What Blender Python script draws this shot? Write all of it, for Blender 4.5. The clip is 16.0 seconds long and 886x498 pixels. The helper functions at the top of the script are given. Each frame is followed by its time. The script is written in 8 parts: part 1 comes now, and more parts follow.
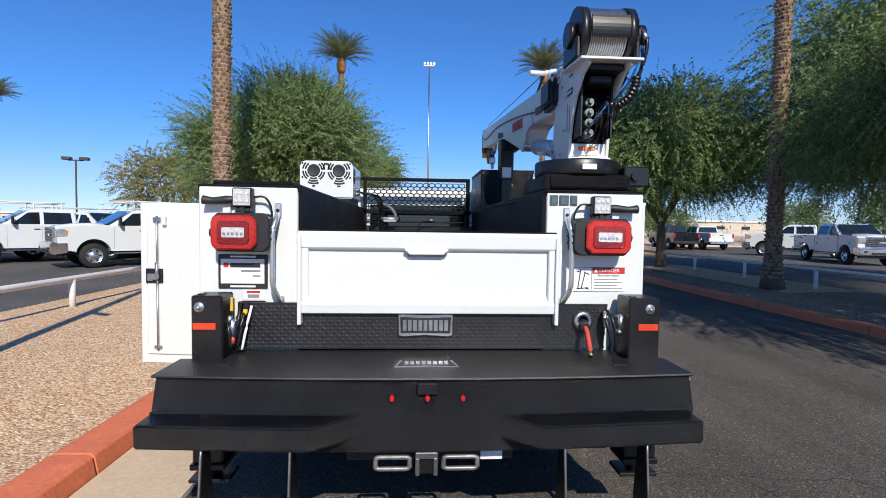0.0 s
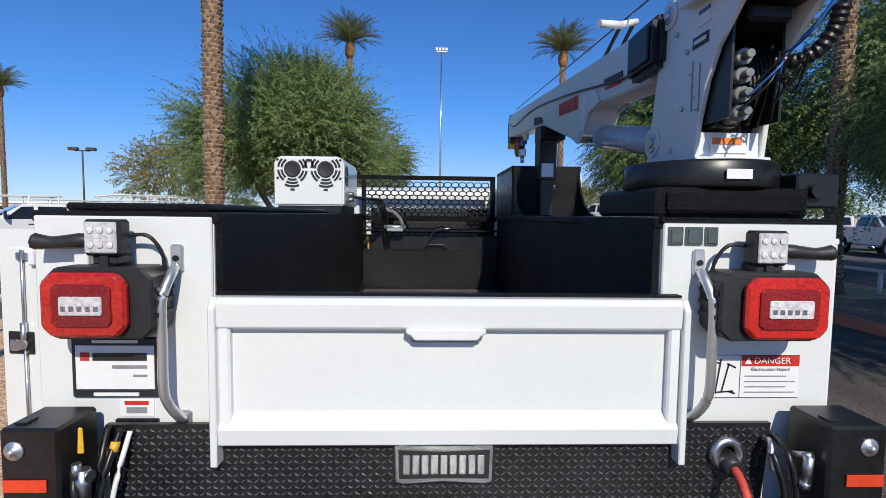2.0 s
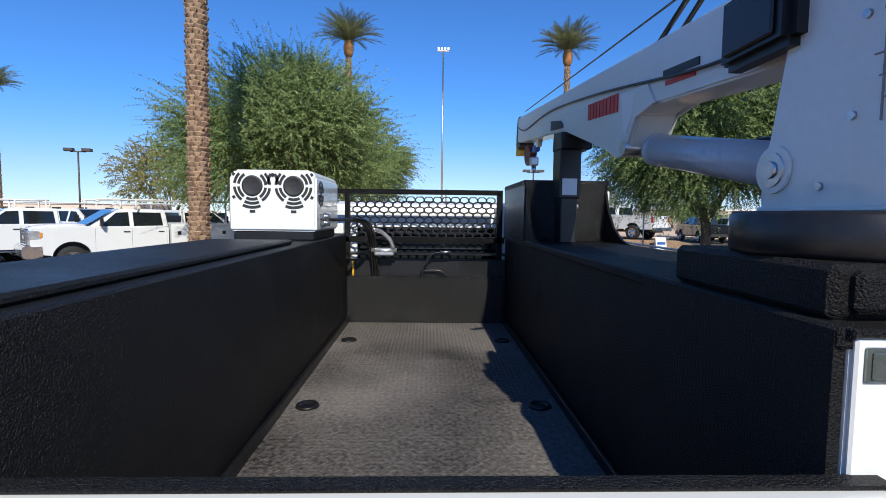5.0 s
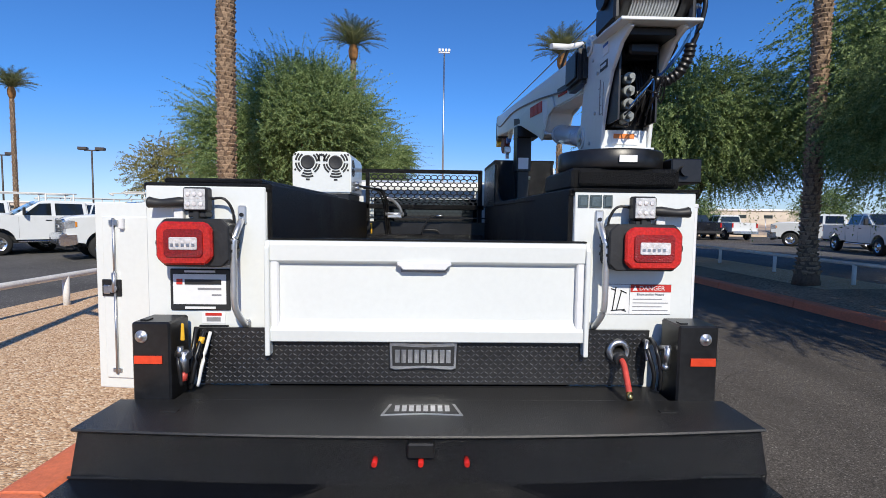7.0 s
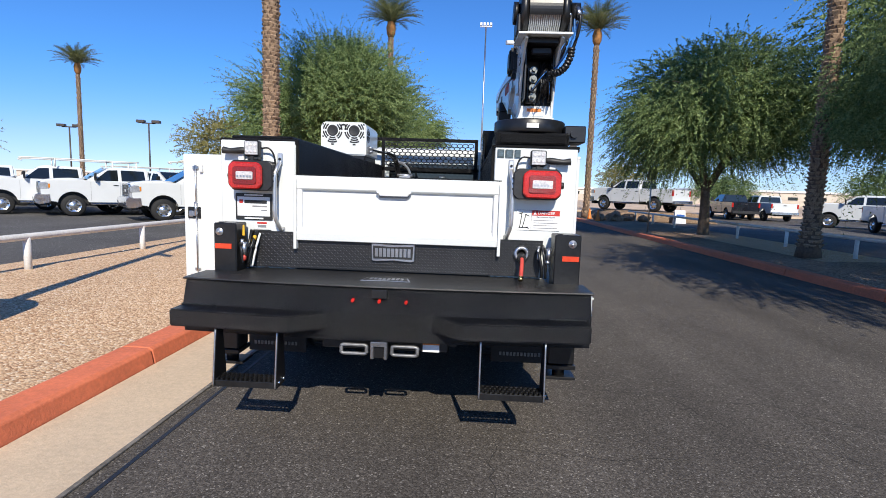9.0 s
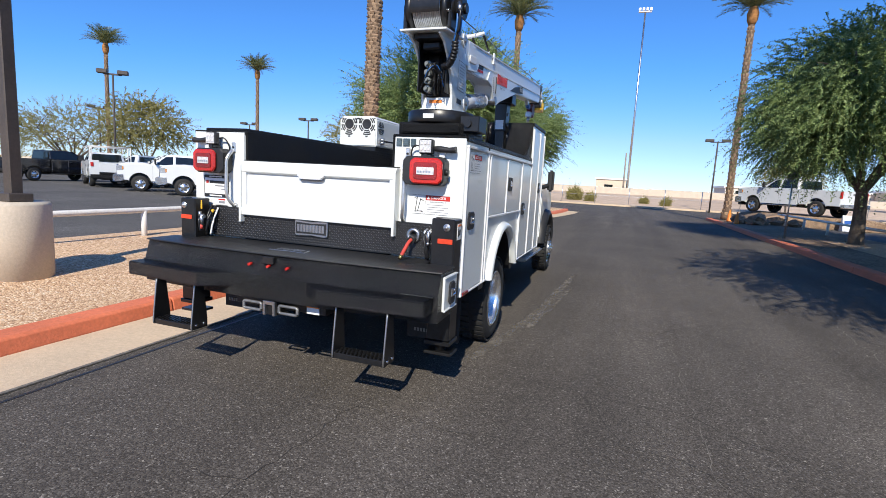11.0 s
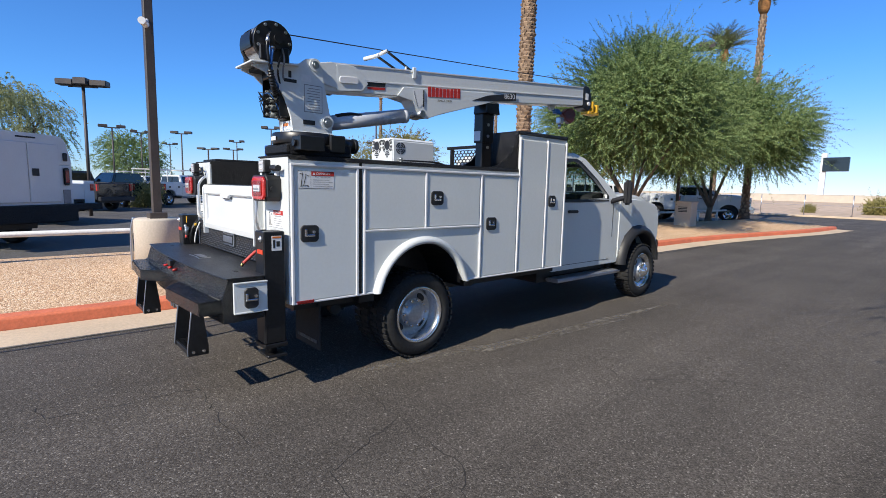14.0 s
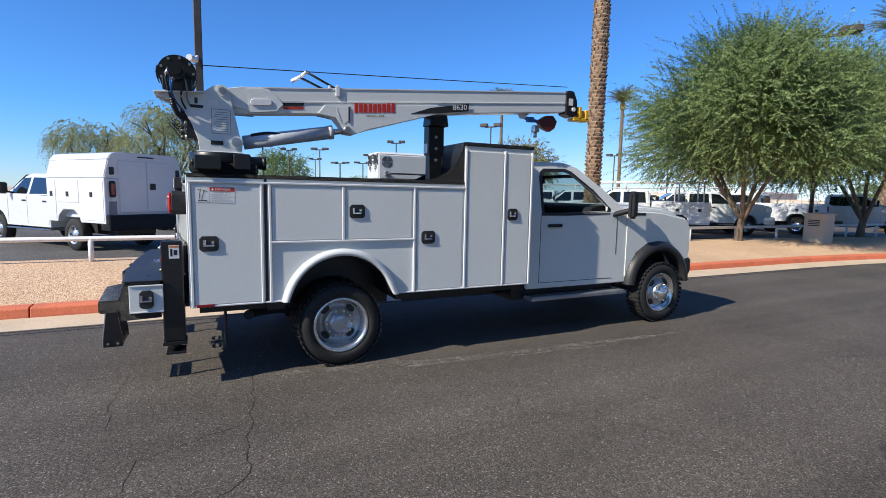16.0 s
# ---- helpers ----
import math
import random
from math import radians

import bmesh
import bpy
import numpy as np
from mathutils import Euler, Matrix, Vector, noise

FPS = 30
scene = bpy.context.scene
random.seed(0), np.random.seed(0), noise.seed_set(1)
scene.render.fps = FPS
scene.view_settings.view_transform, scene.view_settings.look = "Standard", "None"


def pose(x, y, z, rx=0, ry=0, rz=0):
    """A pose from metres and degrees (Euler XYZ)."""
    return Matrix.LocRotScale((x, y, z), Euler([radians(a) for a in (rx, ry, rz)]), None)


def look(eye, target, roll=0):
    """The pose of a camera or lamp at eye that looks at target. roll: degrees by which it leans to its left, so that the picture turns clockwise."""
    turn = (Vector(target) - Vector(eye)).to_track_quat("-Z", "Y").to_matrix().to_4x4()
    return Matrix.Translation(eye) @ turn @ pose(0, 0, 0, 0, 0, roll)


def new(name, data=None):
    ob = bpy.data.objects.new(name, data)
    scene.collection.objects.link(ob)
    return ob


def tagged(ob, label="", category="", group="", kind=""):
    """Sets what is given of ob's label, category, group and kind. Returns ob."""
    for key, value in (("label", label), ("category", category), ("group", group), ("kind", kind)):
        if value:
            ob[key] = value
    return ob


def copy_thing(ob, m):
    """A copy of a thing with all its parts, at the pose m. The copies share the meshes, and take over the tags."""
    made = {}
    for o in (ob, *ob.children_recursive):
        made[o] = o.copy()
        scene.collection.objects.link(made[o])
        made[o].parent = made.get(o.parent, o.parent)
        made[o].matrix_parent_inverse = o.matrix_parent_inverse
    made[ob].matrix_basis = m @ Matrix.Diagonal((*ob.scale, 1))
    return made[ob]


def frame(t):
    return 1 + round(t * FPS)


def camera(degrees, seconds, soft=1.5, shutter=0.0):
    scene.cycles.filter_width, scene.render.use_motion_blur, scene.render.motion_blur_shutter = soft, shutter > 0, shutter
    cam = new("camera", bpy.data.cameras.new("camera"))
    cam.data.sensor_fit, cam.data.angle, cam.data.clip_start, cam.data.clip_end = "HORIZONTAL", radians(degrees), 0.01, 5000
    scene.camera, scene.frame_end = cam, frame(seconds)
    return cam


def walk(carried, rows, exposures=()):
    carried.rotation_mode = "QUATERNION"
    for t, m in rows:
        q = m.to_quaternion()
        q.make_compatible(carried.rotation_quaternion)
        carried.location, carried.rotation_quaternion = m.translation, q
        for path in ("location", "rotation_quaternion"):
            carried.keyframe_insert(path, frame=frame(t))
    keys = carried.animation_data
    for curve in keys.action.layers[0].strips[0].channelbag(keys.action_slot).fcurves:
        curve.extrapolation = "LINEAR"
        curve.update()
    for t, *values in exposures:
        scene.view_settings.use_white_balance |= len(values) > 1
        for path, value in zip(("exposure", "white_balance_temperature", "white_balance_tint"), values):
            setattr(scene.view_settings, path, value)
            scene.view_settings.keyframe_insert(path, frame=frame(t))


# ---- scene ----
cam = camera(83.5, 16.0, soft=0.5)
PATH = [
    (0, (0.008, 0.147, 1.617), (0.125, 2.141, 1.527), 0.82),
    (0.5, (0.034, 0.420, 1.636), (0.140, 2.415, 1.531), 0.77),
    (1, (0.057, 0.739, 1.689), (0.151, 2.733, 1.574), 0.66),
    (1.5, (-0.001, 1.025, 1.763), (0.073, 3.020, 1.632), 0.64),
    (2, (0.016, 1.354, 1.826), (0.084, 3.348, 1.687), 0.67),
    (2.5, (0.042, 1.737, 1.870), (0.114, 3.731, 1.733), 0.59),
    (3, (0.038, 1.970, 1.965), (0.106, 3.964, 1.820), 0.52),
    (3.5, (0.108, 2.271, 2.000), (0.165, 4.264, 1.844), 0.43),
    (4.3, (0.103, 2.411, 2.020), (0.161, 4.402, 1.866), 0.52),
    (5.1, (0.066, 2.022, 1.988), (0.127, 4.016, 1.849), 0.71),
    (6, (0.054, 1.378, 1.908), (0.119, 3.372, 1.767), 0.82),
    (6.5, (0.017, 1.051, 1.805), (0.081, 3.046, 1.671), 0.77),
    (7, (0.094, 0.660, 1.701), (0.151, 2.655, 1.564), 0.76),
    (7.5, (0.097, 0.271, 1.582), (0.148, 2.264, 1.426), 1.04),
    (8, (0.121, -0.072, 1.532), (0.151, 1.920, 1.354), 1.28),
    (8.5, (0.323, -0.389, 1.540), (0.314, 1.601, 1.339), 1.39),
    (9, (0.563, -0.508, 1.511), (0.470, 1.476, 1.280), 1.85),
    (10.25, (1.601, -0.641, 1.529), (1.182, 1.300, 1.269), 2.75),
    (11.5, (2.767, -0.275, 1.514), (1.942, 1.524, 1.228), 2.94),
    (12, (3.237, -0.066, 1.537), (2.243, 1.645, 1.248), 2.22),
    (12.5, (3.714, 0.158, 1.576), (2.572, 1.777, 1.304), 1.76),
    (13, (4.092, 0.498, 1.598), (2.814, 2.014, 1.333), 1.65),
    (13.5, (4.510, 0.846, 1.616), (3.118, 2.259, 1.361), 1.44),
    (14, (4.817, 1.259, 1.610), (3.325, 2.567, 1.364), 1.31),
    (14.5, (5.133, 1.684, 1.614), (3.559, 2.894, 1.375), 1.33),
    (15, (5.421, 2.105, 1.628), (3.768, 3.208, 1.400), 1.16),
    (15.5, (5.643, 2.542, 1.665), (3.916, 3.523, 1.434), 1.20),
    (16, (5.892, 2.969, 1.687), (4.100, 3.829, 1.468), 1.08),
]
walk(cam, [(t, look(eye, target, roll)) for t, eye, target, roll in PATH],
     [(0, 0.0), (1.5, -0.1), (2.5, -0.34), (3, -0.42), (3.5, 0.12), (4.5, 0.2), (5.3, 0.0), (6, -0.25), (7, -0.1), (8, 0.0), (9, 0.12), (11.5, 0.22), (14, 0.24), (16, 0.3)])

# ---- sky, sun ----
SUN_TO = Vector((0.26, -1.3, 1.0)).normalized()
world = bpy.data.worlds.new("sky")
scene.world = world
world.use_nodes = True
wn = world.node_tree
sky = wn.nodes.new("ShaderNodeTexSky")
sky.sky_type = "NISHITA"
sky.sun_disc = False
sky.sun_elevation = math.asin(SUN_TO.z)
sky.sun_rotation = math.atan2(SUN_TO.x, SUN_TO.y)
sky.altitude = 900
sky.air_density = 1.0
sky.dust_density = 0.05
sky.ozone_density = 2.0
sat = wn.nodes.new("ShaderNodeHueSaturation")
sat.inputs["Saturation"].default_value = 1.02
wn.links.new(sky.outputs[0], sat.inputs["Color"])
tone = wn.nodes.new("ShaderNodeMix")
tone.data_type, tone.blend_type = "RGBA", "MULTIPLY"
tone.inputs[0].default_value = 1.0
chan = wn.nodes.new("ShaderNodeSeparateColor")
haze = wn.nodes.new("ShaderNodeMapRange")
haze.inputs["From Min"].default_value, haze.inputs["From Max"].default_value = 4.2, 8.0
tint = wn.nodes.new("ShaderNodeMix")
tint.data_type = "RGBA"
tint.inputs[6].default_value, tint.inputs[7].default_value = (0.43, 0.88, 1.46, 1), (0.64, 0.82, 1.26, 1)
wn.links.new(sat.outputs[0], chan.inputs[0])
wn.links.new(chan.outputs[1], haze.inputs["Value"])
wn.links.new(haze.outputs[0], tint.inputs[0])
wn.links.new(tint.outputs[2], tone.inputs[7])
wn.links.new(sat.outputs[0], tone.inputs[6])
wn.links.new(tone.outputs[2], wn.nodes["Background"].inputs[0])
wn.nodes["Background"].inputs[1].default_value = 0.106
sun_data = bpy.data.lights.new("sun", "SUN")
sun_data.energy = 5.0
sun_data.angle = radians(0.53)
sun_data.color = (1.0, 0.93, 0.80)
sun_ob = new("sun", sun_data)
sun_ob.matrix_basis = look(SUN_TO * 50, (0, 0, 0))


# ---- materials ----
def mat(name, color, rough=0.6, metal=0.0, var=0.12, scale=3.0, fine=40.0, bump=0.15, bscale=60.0, coat=0.0, spec=0.5, second=None, rough_var=0.1, rnd=0.0, bdist=0.01):
    """A surface with coarse and fine colour variation, uneven gloss and fine relief."""
    m = bpy.data.materials.new(name)
    m.use_nodes = True
    n, l = m.node_tree.nodes, m.node_tree.links
    b = n["Principled BSDF"]
    b.inputs["Metallic"].default_value = metal
    b.inputs["Specular IOR Level"].default_value = spec
    b.inputs["Coat Weight"].default_value = coat
    tc = n.new("ShaderNodeTexCoord")
    big = n.new("ShaderNodeTexNoise")
    big.inputs["Scale"].default_value, big.inputs["Detail"].default_value = scale, 4
    small = n.new("ShaderNodeTexNoise")
    small.inputs["Scale"].default_value, small.inputs["Detail"].default_value = fine, 3
    l.new(tc.outputs["Object"], big.inputs["Vector"])
    l.new(tc.outputs["Object"], small.inputs["Vector"])
    add = n.new("ShaderNodeMath")
    add.operation = "ADD"
    l.new(big.outputs["Fac"], add.inputs[0])
    l.new(small.outputs["Fac"], add.inputs[1])
    fac = n.new("ShaderNodeMapRange")
    fac.inputs["From Min"].default_value, fac.inputs["From Max"].default_value = 0.65, 1.35
    l.new(add.outputs[0], fac.inputs["Value"])
    mix = n.new("ShaderNodeMix")
    mix.data_type = "RGBA"
    two = second or tuple(c * (1 - 2 * var) for c in color)
    one = color if second else tuple(min(1.0, c * (1 + var)) for c in color)
    mix.inputs[6].default_value, mix.inputs[7].default_value = (*two, 1), (*one, 1)
    l.new(fac.outputs[0], mix.inputs[0])
    out = mix.outputs[2]
    if rnd:
        oi = n.new("ShaderNodeObjectInfo")
        hsv = n.new("ShaderNodeHueSaturation")
        rr = n.new("ShaderNodeMapRange")
        rr.inputs["To Min"].default_value, rr.inputs["To Max"].default_value = 1 - rnd, 1 + rnd
        l.new(oi.outputs["Random"], rr.inputs["Value"])
        l.new(rr.outputs[0], hsv.inputs["Value"])
        l.new(out, hsv.inputs["Color"])
        out = hsv.outputs[0]
    l.new(out, b.inputs["Base Color"])
    rm = n.new("ShaderNodeMapRange")
    rm.inputs["To Min"].default_value, rm.inputs["To Max"].default_value = max(0.02, rough - rough_var), min(1, rough + rough_var)
    l.new(big.outputs["Fac"], rm.inputs["Value"])
    l.new(rm.outputs[0], b.inputs["Roughness"])
    if bump:
        bn = n.new("ShaderNodeTexNoise")
        bn.inputs["Scale"].default_value, bn.inputs["Detail"].default_value = bscale, 3
        l.new(tc.outputs["Object"], bn.inputs["Vector"])
        bp = n.new("ShaderNodeBump")
        bp.inputs["Strength"].default_value, bp.inputs["Distance"].default_value = bump, bdist
        l.new(bn.outputs["Fac"], bp.inputs["Height"])
        l.new(bp.outputs[0], b.inputs["Normal"])
    return m


def speckled(name, colors, cell, rough=0.9, bump=0.6, coarse=0.35, tint=(1, 1, 1), dist=0.01, streak=0.0, chips=0.0):
    """Loose grains: each cell of a given size takes one of the colours, with stains over many metres. colors: (place, colour)."""
    m = bpy.data.materials.new(name)
    m.use_nodes = True
    n, l = m.node_tree.nodes, m.node_tree.links
    b = n["Principled BSDF"]
    b.inputs["Roughness"].default_value = rough
    b.inputs["Specular IOR Level"].default_value = 0.25
    tc = n.new("ShaderNodeTexCoord")
    v = n.new("ShaderNodeTexVoronoi")
    v.inputs["Scale"].default_value = 1 / cell
    l.new(tc.outputs["Object"], v.inputs["Vector"])
    sep = n.new("ShaderNodeSeparateColor")
    l.new(v.outputs["Color"], sep.inputs[0])
    ramp = n.new("ShaderNodeValToRGB")
    ramp.color_ramp.interpolation = "CONSTANT" if len(colors) > 3 else "LINEAR"
    e = ramp.color_ramp.elements
    while len(e) < len(colors):
        e.new(0.5)
    for i, (pos, col) in enumerate(colors):
        e[i].position, e[i].color = pos, (*col, 1)
    l.new(sep.outputs[0], ramp.inputs[0])
    big = n.new("ShaderNodeTexNoise")
    big.inputs["Scale"].default_value, big.inputs["Detail"].default_value = 0.5, 5
    l.new(tc.outputs["Object"], big.inputs["Vector"])
    rm = n.new("ShaderNodeMapRange")
    rm.inputs["From Min"].default_value, rm.inputs["From Max"].default_value = 0.3, 0.7
    rm.inputs["To Min"].default_value, rm.inputs["To Max"].default_value = 1 - coarse, 1 + coarse * 0.5
    l.new(big.outputs["Fac"], rm.inputs["Value"])
    mul = n.new("ShaderNodeMix")
    mul.data_type, mul.blend_type = "RGBA", "MULTIPLY"
    mul.inputs[0].default_value = 1
    l.new(ramp.outputs[0], mul.inputs[6])
    tone_out = rm.outputs[0]
    if streak:
        # long faint wheel tracks and dusty bands along the driving direction
        mp = n.new("ShaderNodeMapping")
        mp.inputs["Scale"].default_value = (1.3, 0.055, 1)
        mp.inputs["Rotation"].default_value = (0, 0, 0.05)
        l.new(tc.outputs["Object"], mp.inputs["Vector"])
        sn = n.new("ShaderNodeTexNoise")
        sn.inputs["Scale"].default_value, sn.inputs["Detail"].default_value = 1.0, 5
        l.new(mp.outputs[0], sn.inputs["Vector"])
        sr = n.new("ShaderNodeMapRange")
        sr.inputs["From Min"].default_value, sr.inputs["From Max"].default_value = 0.32, 0.68
        sr.inputs["To Min"].default_value, sr.inputs["To Max"].default_value = 1 - streak * 0.6, 1 + streak
        l.new(sn.outputs["Fac"], sr.inputs["Value"])
        mm = n.new("ShaderNodeMath")
        mm.operation = "MULTIPLY"
        l.new(sr.outputs[0], mm.inputs[0])
        l.new(rm.outputs[0], mm.inputs[1])
        tone_out = mm.outputs[0]
    comb = n.new("ShaderNodeCombineColor")
    for i in range(3):
        l.new(tone_out, comb.inputs[i])
    l.new(comb.outputs[0], mul.inputs[7])
    surface = mul.outputs[2]
    if chips:
        # scattered pale stones laid bare in the binder, thicker on worn patches
        cv = n.new("ShaderNodeTexVoronoi")
        cv.inputs["Scale"].default_value = 28.0
        l.new(tc.outputs["Object"], cv.inputs["Vector"])
        cs = n.new("ShaderNodeSeparateColor")
        l.new(cv.outputs["Color"], cs.inputs[0])
        size = n.new("ShaderNodeMapRange")
        size.inputs["From Min"].default_value, size.inputs["From Max"].default_value = 0.90, 1.0
        size.inputs["To Min"].default_value, size.inputs["To Max"].default_value = 0.0, 0.26
        l.new(cs.outputs[0], size.inputs["Value"])
        wear = n.new("ShaderNodeMath")
        wear.operation = "MULTIPLY"
        l.new(size.outputs[0], wear.inputs[0])
        l.new(rm.outputs[0], wear.inputs[1])
        less = n.new("ShaderNodeMath")
        less.operation = "LESS_THAN"
        l.new(cv.outputs["Distance"], less.inputs[0])
        l.new(wear.outputs[0], less.inputs[1])
        amount = n.new("ShaderNodeMath")
        amount.operation = "MULTIPLY"
        amount.inputs[1].default_value = chips
        l.new(less.outputs[0], amount.inputs[0])
        pale = n.new("ShaderNodeMix")
        pale.data_type = "RGBA"
        pale.inputs[7].default_value = (0.42, 0.38, 0.33, 1)
        l.new(amount.outputs[0], pale.inputs[0])
        l.new(surface, pale.inputs[6])
        surface = pale.outputs[2]
    l.new(surface, b.inputs["Base Color"])
    bp = n.new("ShaderNodeBump")
    bp.invert = True
    bp.inputs["Strength"].default_value, bp.inputs["Distance"].default_value = bump, dist
    l.new(v.outputs["Distance"], bp.inputs["Height"])
    l.new(bp.outputs[0], b.inputs["Normal"])
    return m


def glass_mat(name, tint, rough=0.02):
    m = bpy.data.materials.new(name)
    m.use_nodes = True
    b = m.node_tree.nodes["Principled BSDF"]
    b.inputs["Base Color"].default_value = (*tint, 1)
    b.inputs["Roughness"].default_value = rough
    b.inputs["Transmission Weight"].default_value = 1.0
    b.inputs["IOR"].default_value = 1.1
    return m


M = {}
M["white"] = mat("white_paint", (0.70, 0.72, 0.70), 0.3, var=0.02, scale=1.2, bump=0.0, coat=0.35, rough_var=0.06)
M["white_trim"] = mat("white_trim_paint", (0.74, 0.74, 0.74), 0.4, var=0.03, bump=0.05)
M["crane_white"] = mat("crane_paint", (0.71, 0.735, 0.72), 0.33, var=0.03, scale=2, bump=0.02, coat=0.3)
M["liner"] = mat("black_spray_liner", (0.008, 0.008, 0.0082), 0.42, var=0.5, fine=120, bump=1.0, bscale=230, rough_var=0.16, spec=0.28, bdist=0.012)
M["stipple"] = mat("black_stippled_coat", (0.007, 0.007, 0.0072), 0.2, var=0.5, fine=120, bump=0.0, rough_var=0.08, spec=0.45)


def stipple(m, cell, depth):
    """Raised droplets of sprayed coating, of uneven size."""
    n, l = m.node_tree.nodes, m.node_tree.links
    tc, v, w, add, bp = n.new("ShaderNodeTexCoord"), n.new("ShaderNodeTexVoronoi"), n.new("ShaderNodeTexVoronoi"), n.new("ShaderNodeMath"), n.new("ShaderNodeBump")
    v.feature = w.feature = "F1"
    v.inputs["Scale"].default_value, w.inputs["Scale"].default_value = 1 / cell, 1.9 / cell
    add.operation = "ADD"
    bp.invert = True
    bp.inputs["Strength"].default_value, bp.inputs["Distance"].default_value = 1.0, depth
    for t, k in ((v, 0), (w, 1)):
        l.new(tc.outputs["Object"], t.inputs["Vector"])
        l.new(t.outputs["Distance"], add.inputs[k])
    l.new(add.outputs[0], bp.inputs["Height"])
    l.new(bp.outputs[0], n["Principled BSDF"].inputs["Normal"])


stipple(M["stipple"], 0.0062, 0.0030)
M["black"] = mat("black_powder_coat", (0.012, 0.012, 0.013), 0.36, var=0.3, bump=0.03, bscale=200)
M["black_plate"] = mat("black_diamond_plate", (0.016, 0.016, 0.017), 0.38, var=0.3, bump=0.1, bscale=120)
# raised bars, greyer than the plate they stand on
M["tread"] = mat("grey_tread_bars", (0.10, 0.10, 0.104), 0.22, var=0.2, bump=0.05, spec=0.7)
M["deck"] = mat("black_deck_coat", (0.021, 0.021, 0.021), 0.42, var=0.3, fine=60, bump=0.25, bscale=220)
M["bed_floor"] = mat("worn_bed_liner", (0.15, 0.138, 0.127), 0.55, var=0.45, scale=1.6, fine=50, bump=0.4, bscale=160)
M["plastic"] = mat("dark_plastic", (0.02, 0.02, 0.021), 0.5, var=0.2, bump=0.1)
M["rubber"] = mat("tyre_rubber", (0.018, 0.018, 0.018), 0.8, var=0.3, bump=0.3, bscale=90)
M["chrome"] = mat("polished_metal", (0.75, 0.75, 0.76), 0.16, metal=1.0, var=0.06, bump=0.03)
M["satin"] = mat("satin_aluminium", (0.72, 0.72, 0.72), 0.34, metal=0.85, var=0.06, bump=0.05)
M["lamp_face"] = mat("frosted_lamp_face", (0.60, 0.60, 0.60), 0.25, var=0.25, fine=70, bump=0.3, bscale=120, coat=0.4)
M["dull_metal"] = mat("dusty_dull_metal", (0.20, 0.20, 0.195), 0.6, metal=0.5, var=0.35, fine=90, bump=0.3, bscale=150)
M["steel"] = mat("brushed_steel", (0.55, 0.56, 0.58), 0.35, metal=1.0, var=0.12, bump=0.1)
M["wheel"] = mat("alloy_wheel", (0.78, 0.79, 0.80), 0.22, metal=0.9, var=0.1, bump=0.05)
M["wheel_disc"] = mat("grey_wheel_disc", (0.50, 0.51, 0.53), 0.36, metal=0.7, var=0.15, bump=0.08)
M["grey_cyl"] = mat("grey_paint", (0.50, 0.53, 0.58), 0.3, var=0.05, coat=0.3, bump=0.0)
M["red_lens"] = mat("red_lens", (0.60, 0.022, 0.014), 0.18, var=0.25, fine=90, bump=0.25, bscale=140, coat=0.6)
M["red_dark"] = mat("red_lens_dark", (0.30, 0.012, 0.010), 0.2, var=0.3, fine=120, bump=0.4, bscale=160, coat=0.5)
M["lens"] = mat("clear_lens", (0.75, 0.72, 0.72), 0.12, var=0.2, fine=60, bump=0.4, bscale=120, coat=0.6)
M["red_tape"] = mat("red_reflector", (0.7, 0.06, 0.02), 0.35, var=0.1)
M["red_text"] = mat("red_vinyl", (0.55, 0.03, 0.02), 0.5, var=0.08, bump=0)
M["blue_vinyl"] = mat("blue_vinyl", (0.03, 0.12, 0.45), 0.5, var=0.08, bump=0)
M["orange_vinyl"] = mat("orange_vinyl", (0.8, 0.22, 0.03), 0.5, var=0.08, bump=0)
M["ink"] = mat("black_vinyl", (0.02, 0.02, 0.02), 0.5, var=0.1, bump=0)
M["grey_ink"] = mat("grey_ink", (0.25, 0.25, 0.26), 0.6, var=0.1, bump=0)
M["label"] = mat("white_label", (0.78, 0.78, 0.77), 0.5, var=0.03, bump=0)
M["yellow"] = mat("yellow_paint", (0.82, 0.46, 0.03), 0.45, var=0.1)
M["red_hose"] = mat("red_hose", (0.6, 0.07, 0.05), 0.5, var=0.15)
M["maroon"] = mat("maroon_paint", (0.14, 0.025, 0.02), 0.45, var=0.2)
M["blue"] = mat("blue_paint", (0.03, 0.14, 0.42), 0.4, var=0.15)
M["brass"] = mat("brass", (0.7, 0.5, 0.2), 0.3, metal=1.0, var=0.1)
M["glass"] = glass_mat("window_glass", (0.75, 0.85, 0.85))
M["tint"] = mat("tinted_glass", (0.012, 0.016, 0.018), 0.06, var=0.2, bump=0, coat=0.5, rough_var=0.02)
M["interior"] = mat("cab_trim", (0.06, 0.06, 0.065), 0.7, var=0.2)
M["headlamp"] = mat("headlamp_lens", (0.55, 0.57, 0.6), 0.1, metal=0.5, var=0.3, fine=30, coat=0.8)
M["amber"] = mat("amber_lens", (0.7, 0.25, 0.02), 0.2, var=0.15)
M["asphalt"] = speckled("asphalt", [(0.0, (0.053, 0.046, 0.039)), (0.25, (0.081, 0.070, 0.060)), (0.6, (0.114, 0.100, 0.085)), (0.88, (0.153, 0.135, 0.116)), (0.97, (0.25, 0.225, 0.195))], 0.0082, 0.88, 0.22, 0.2, streak=0.26, chips=0.6)
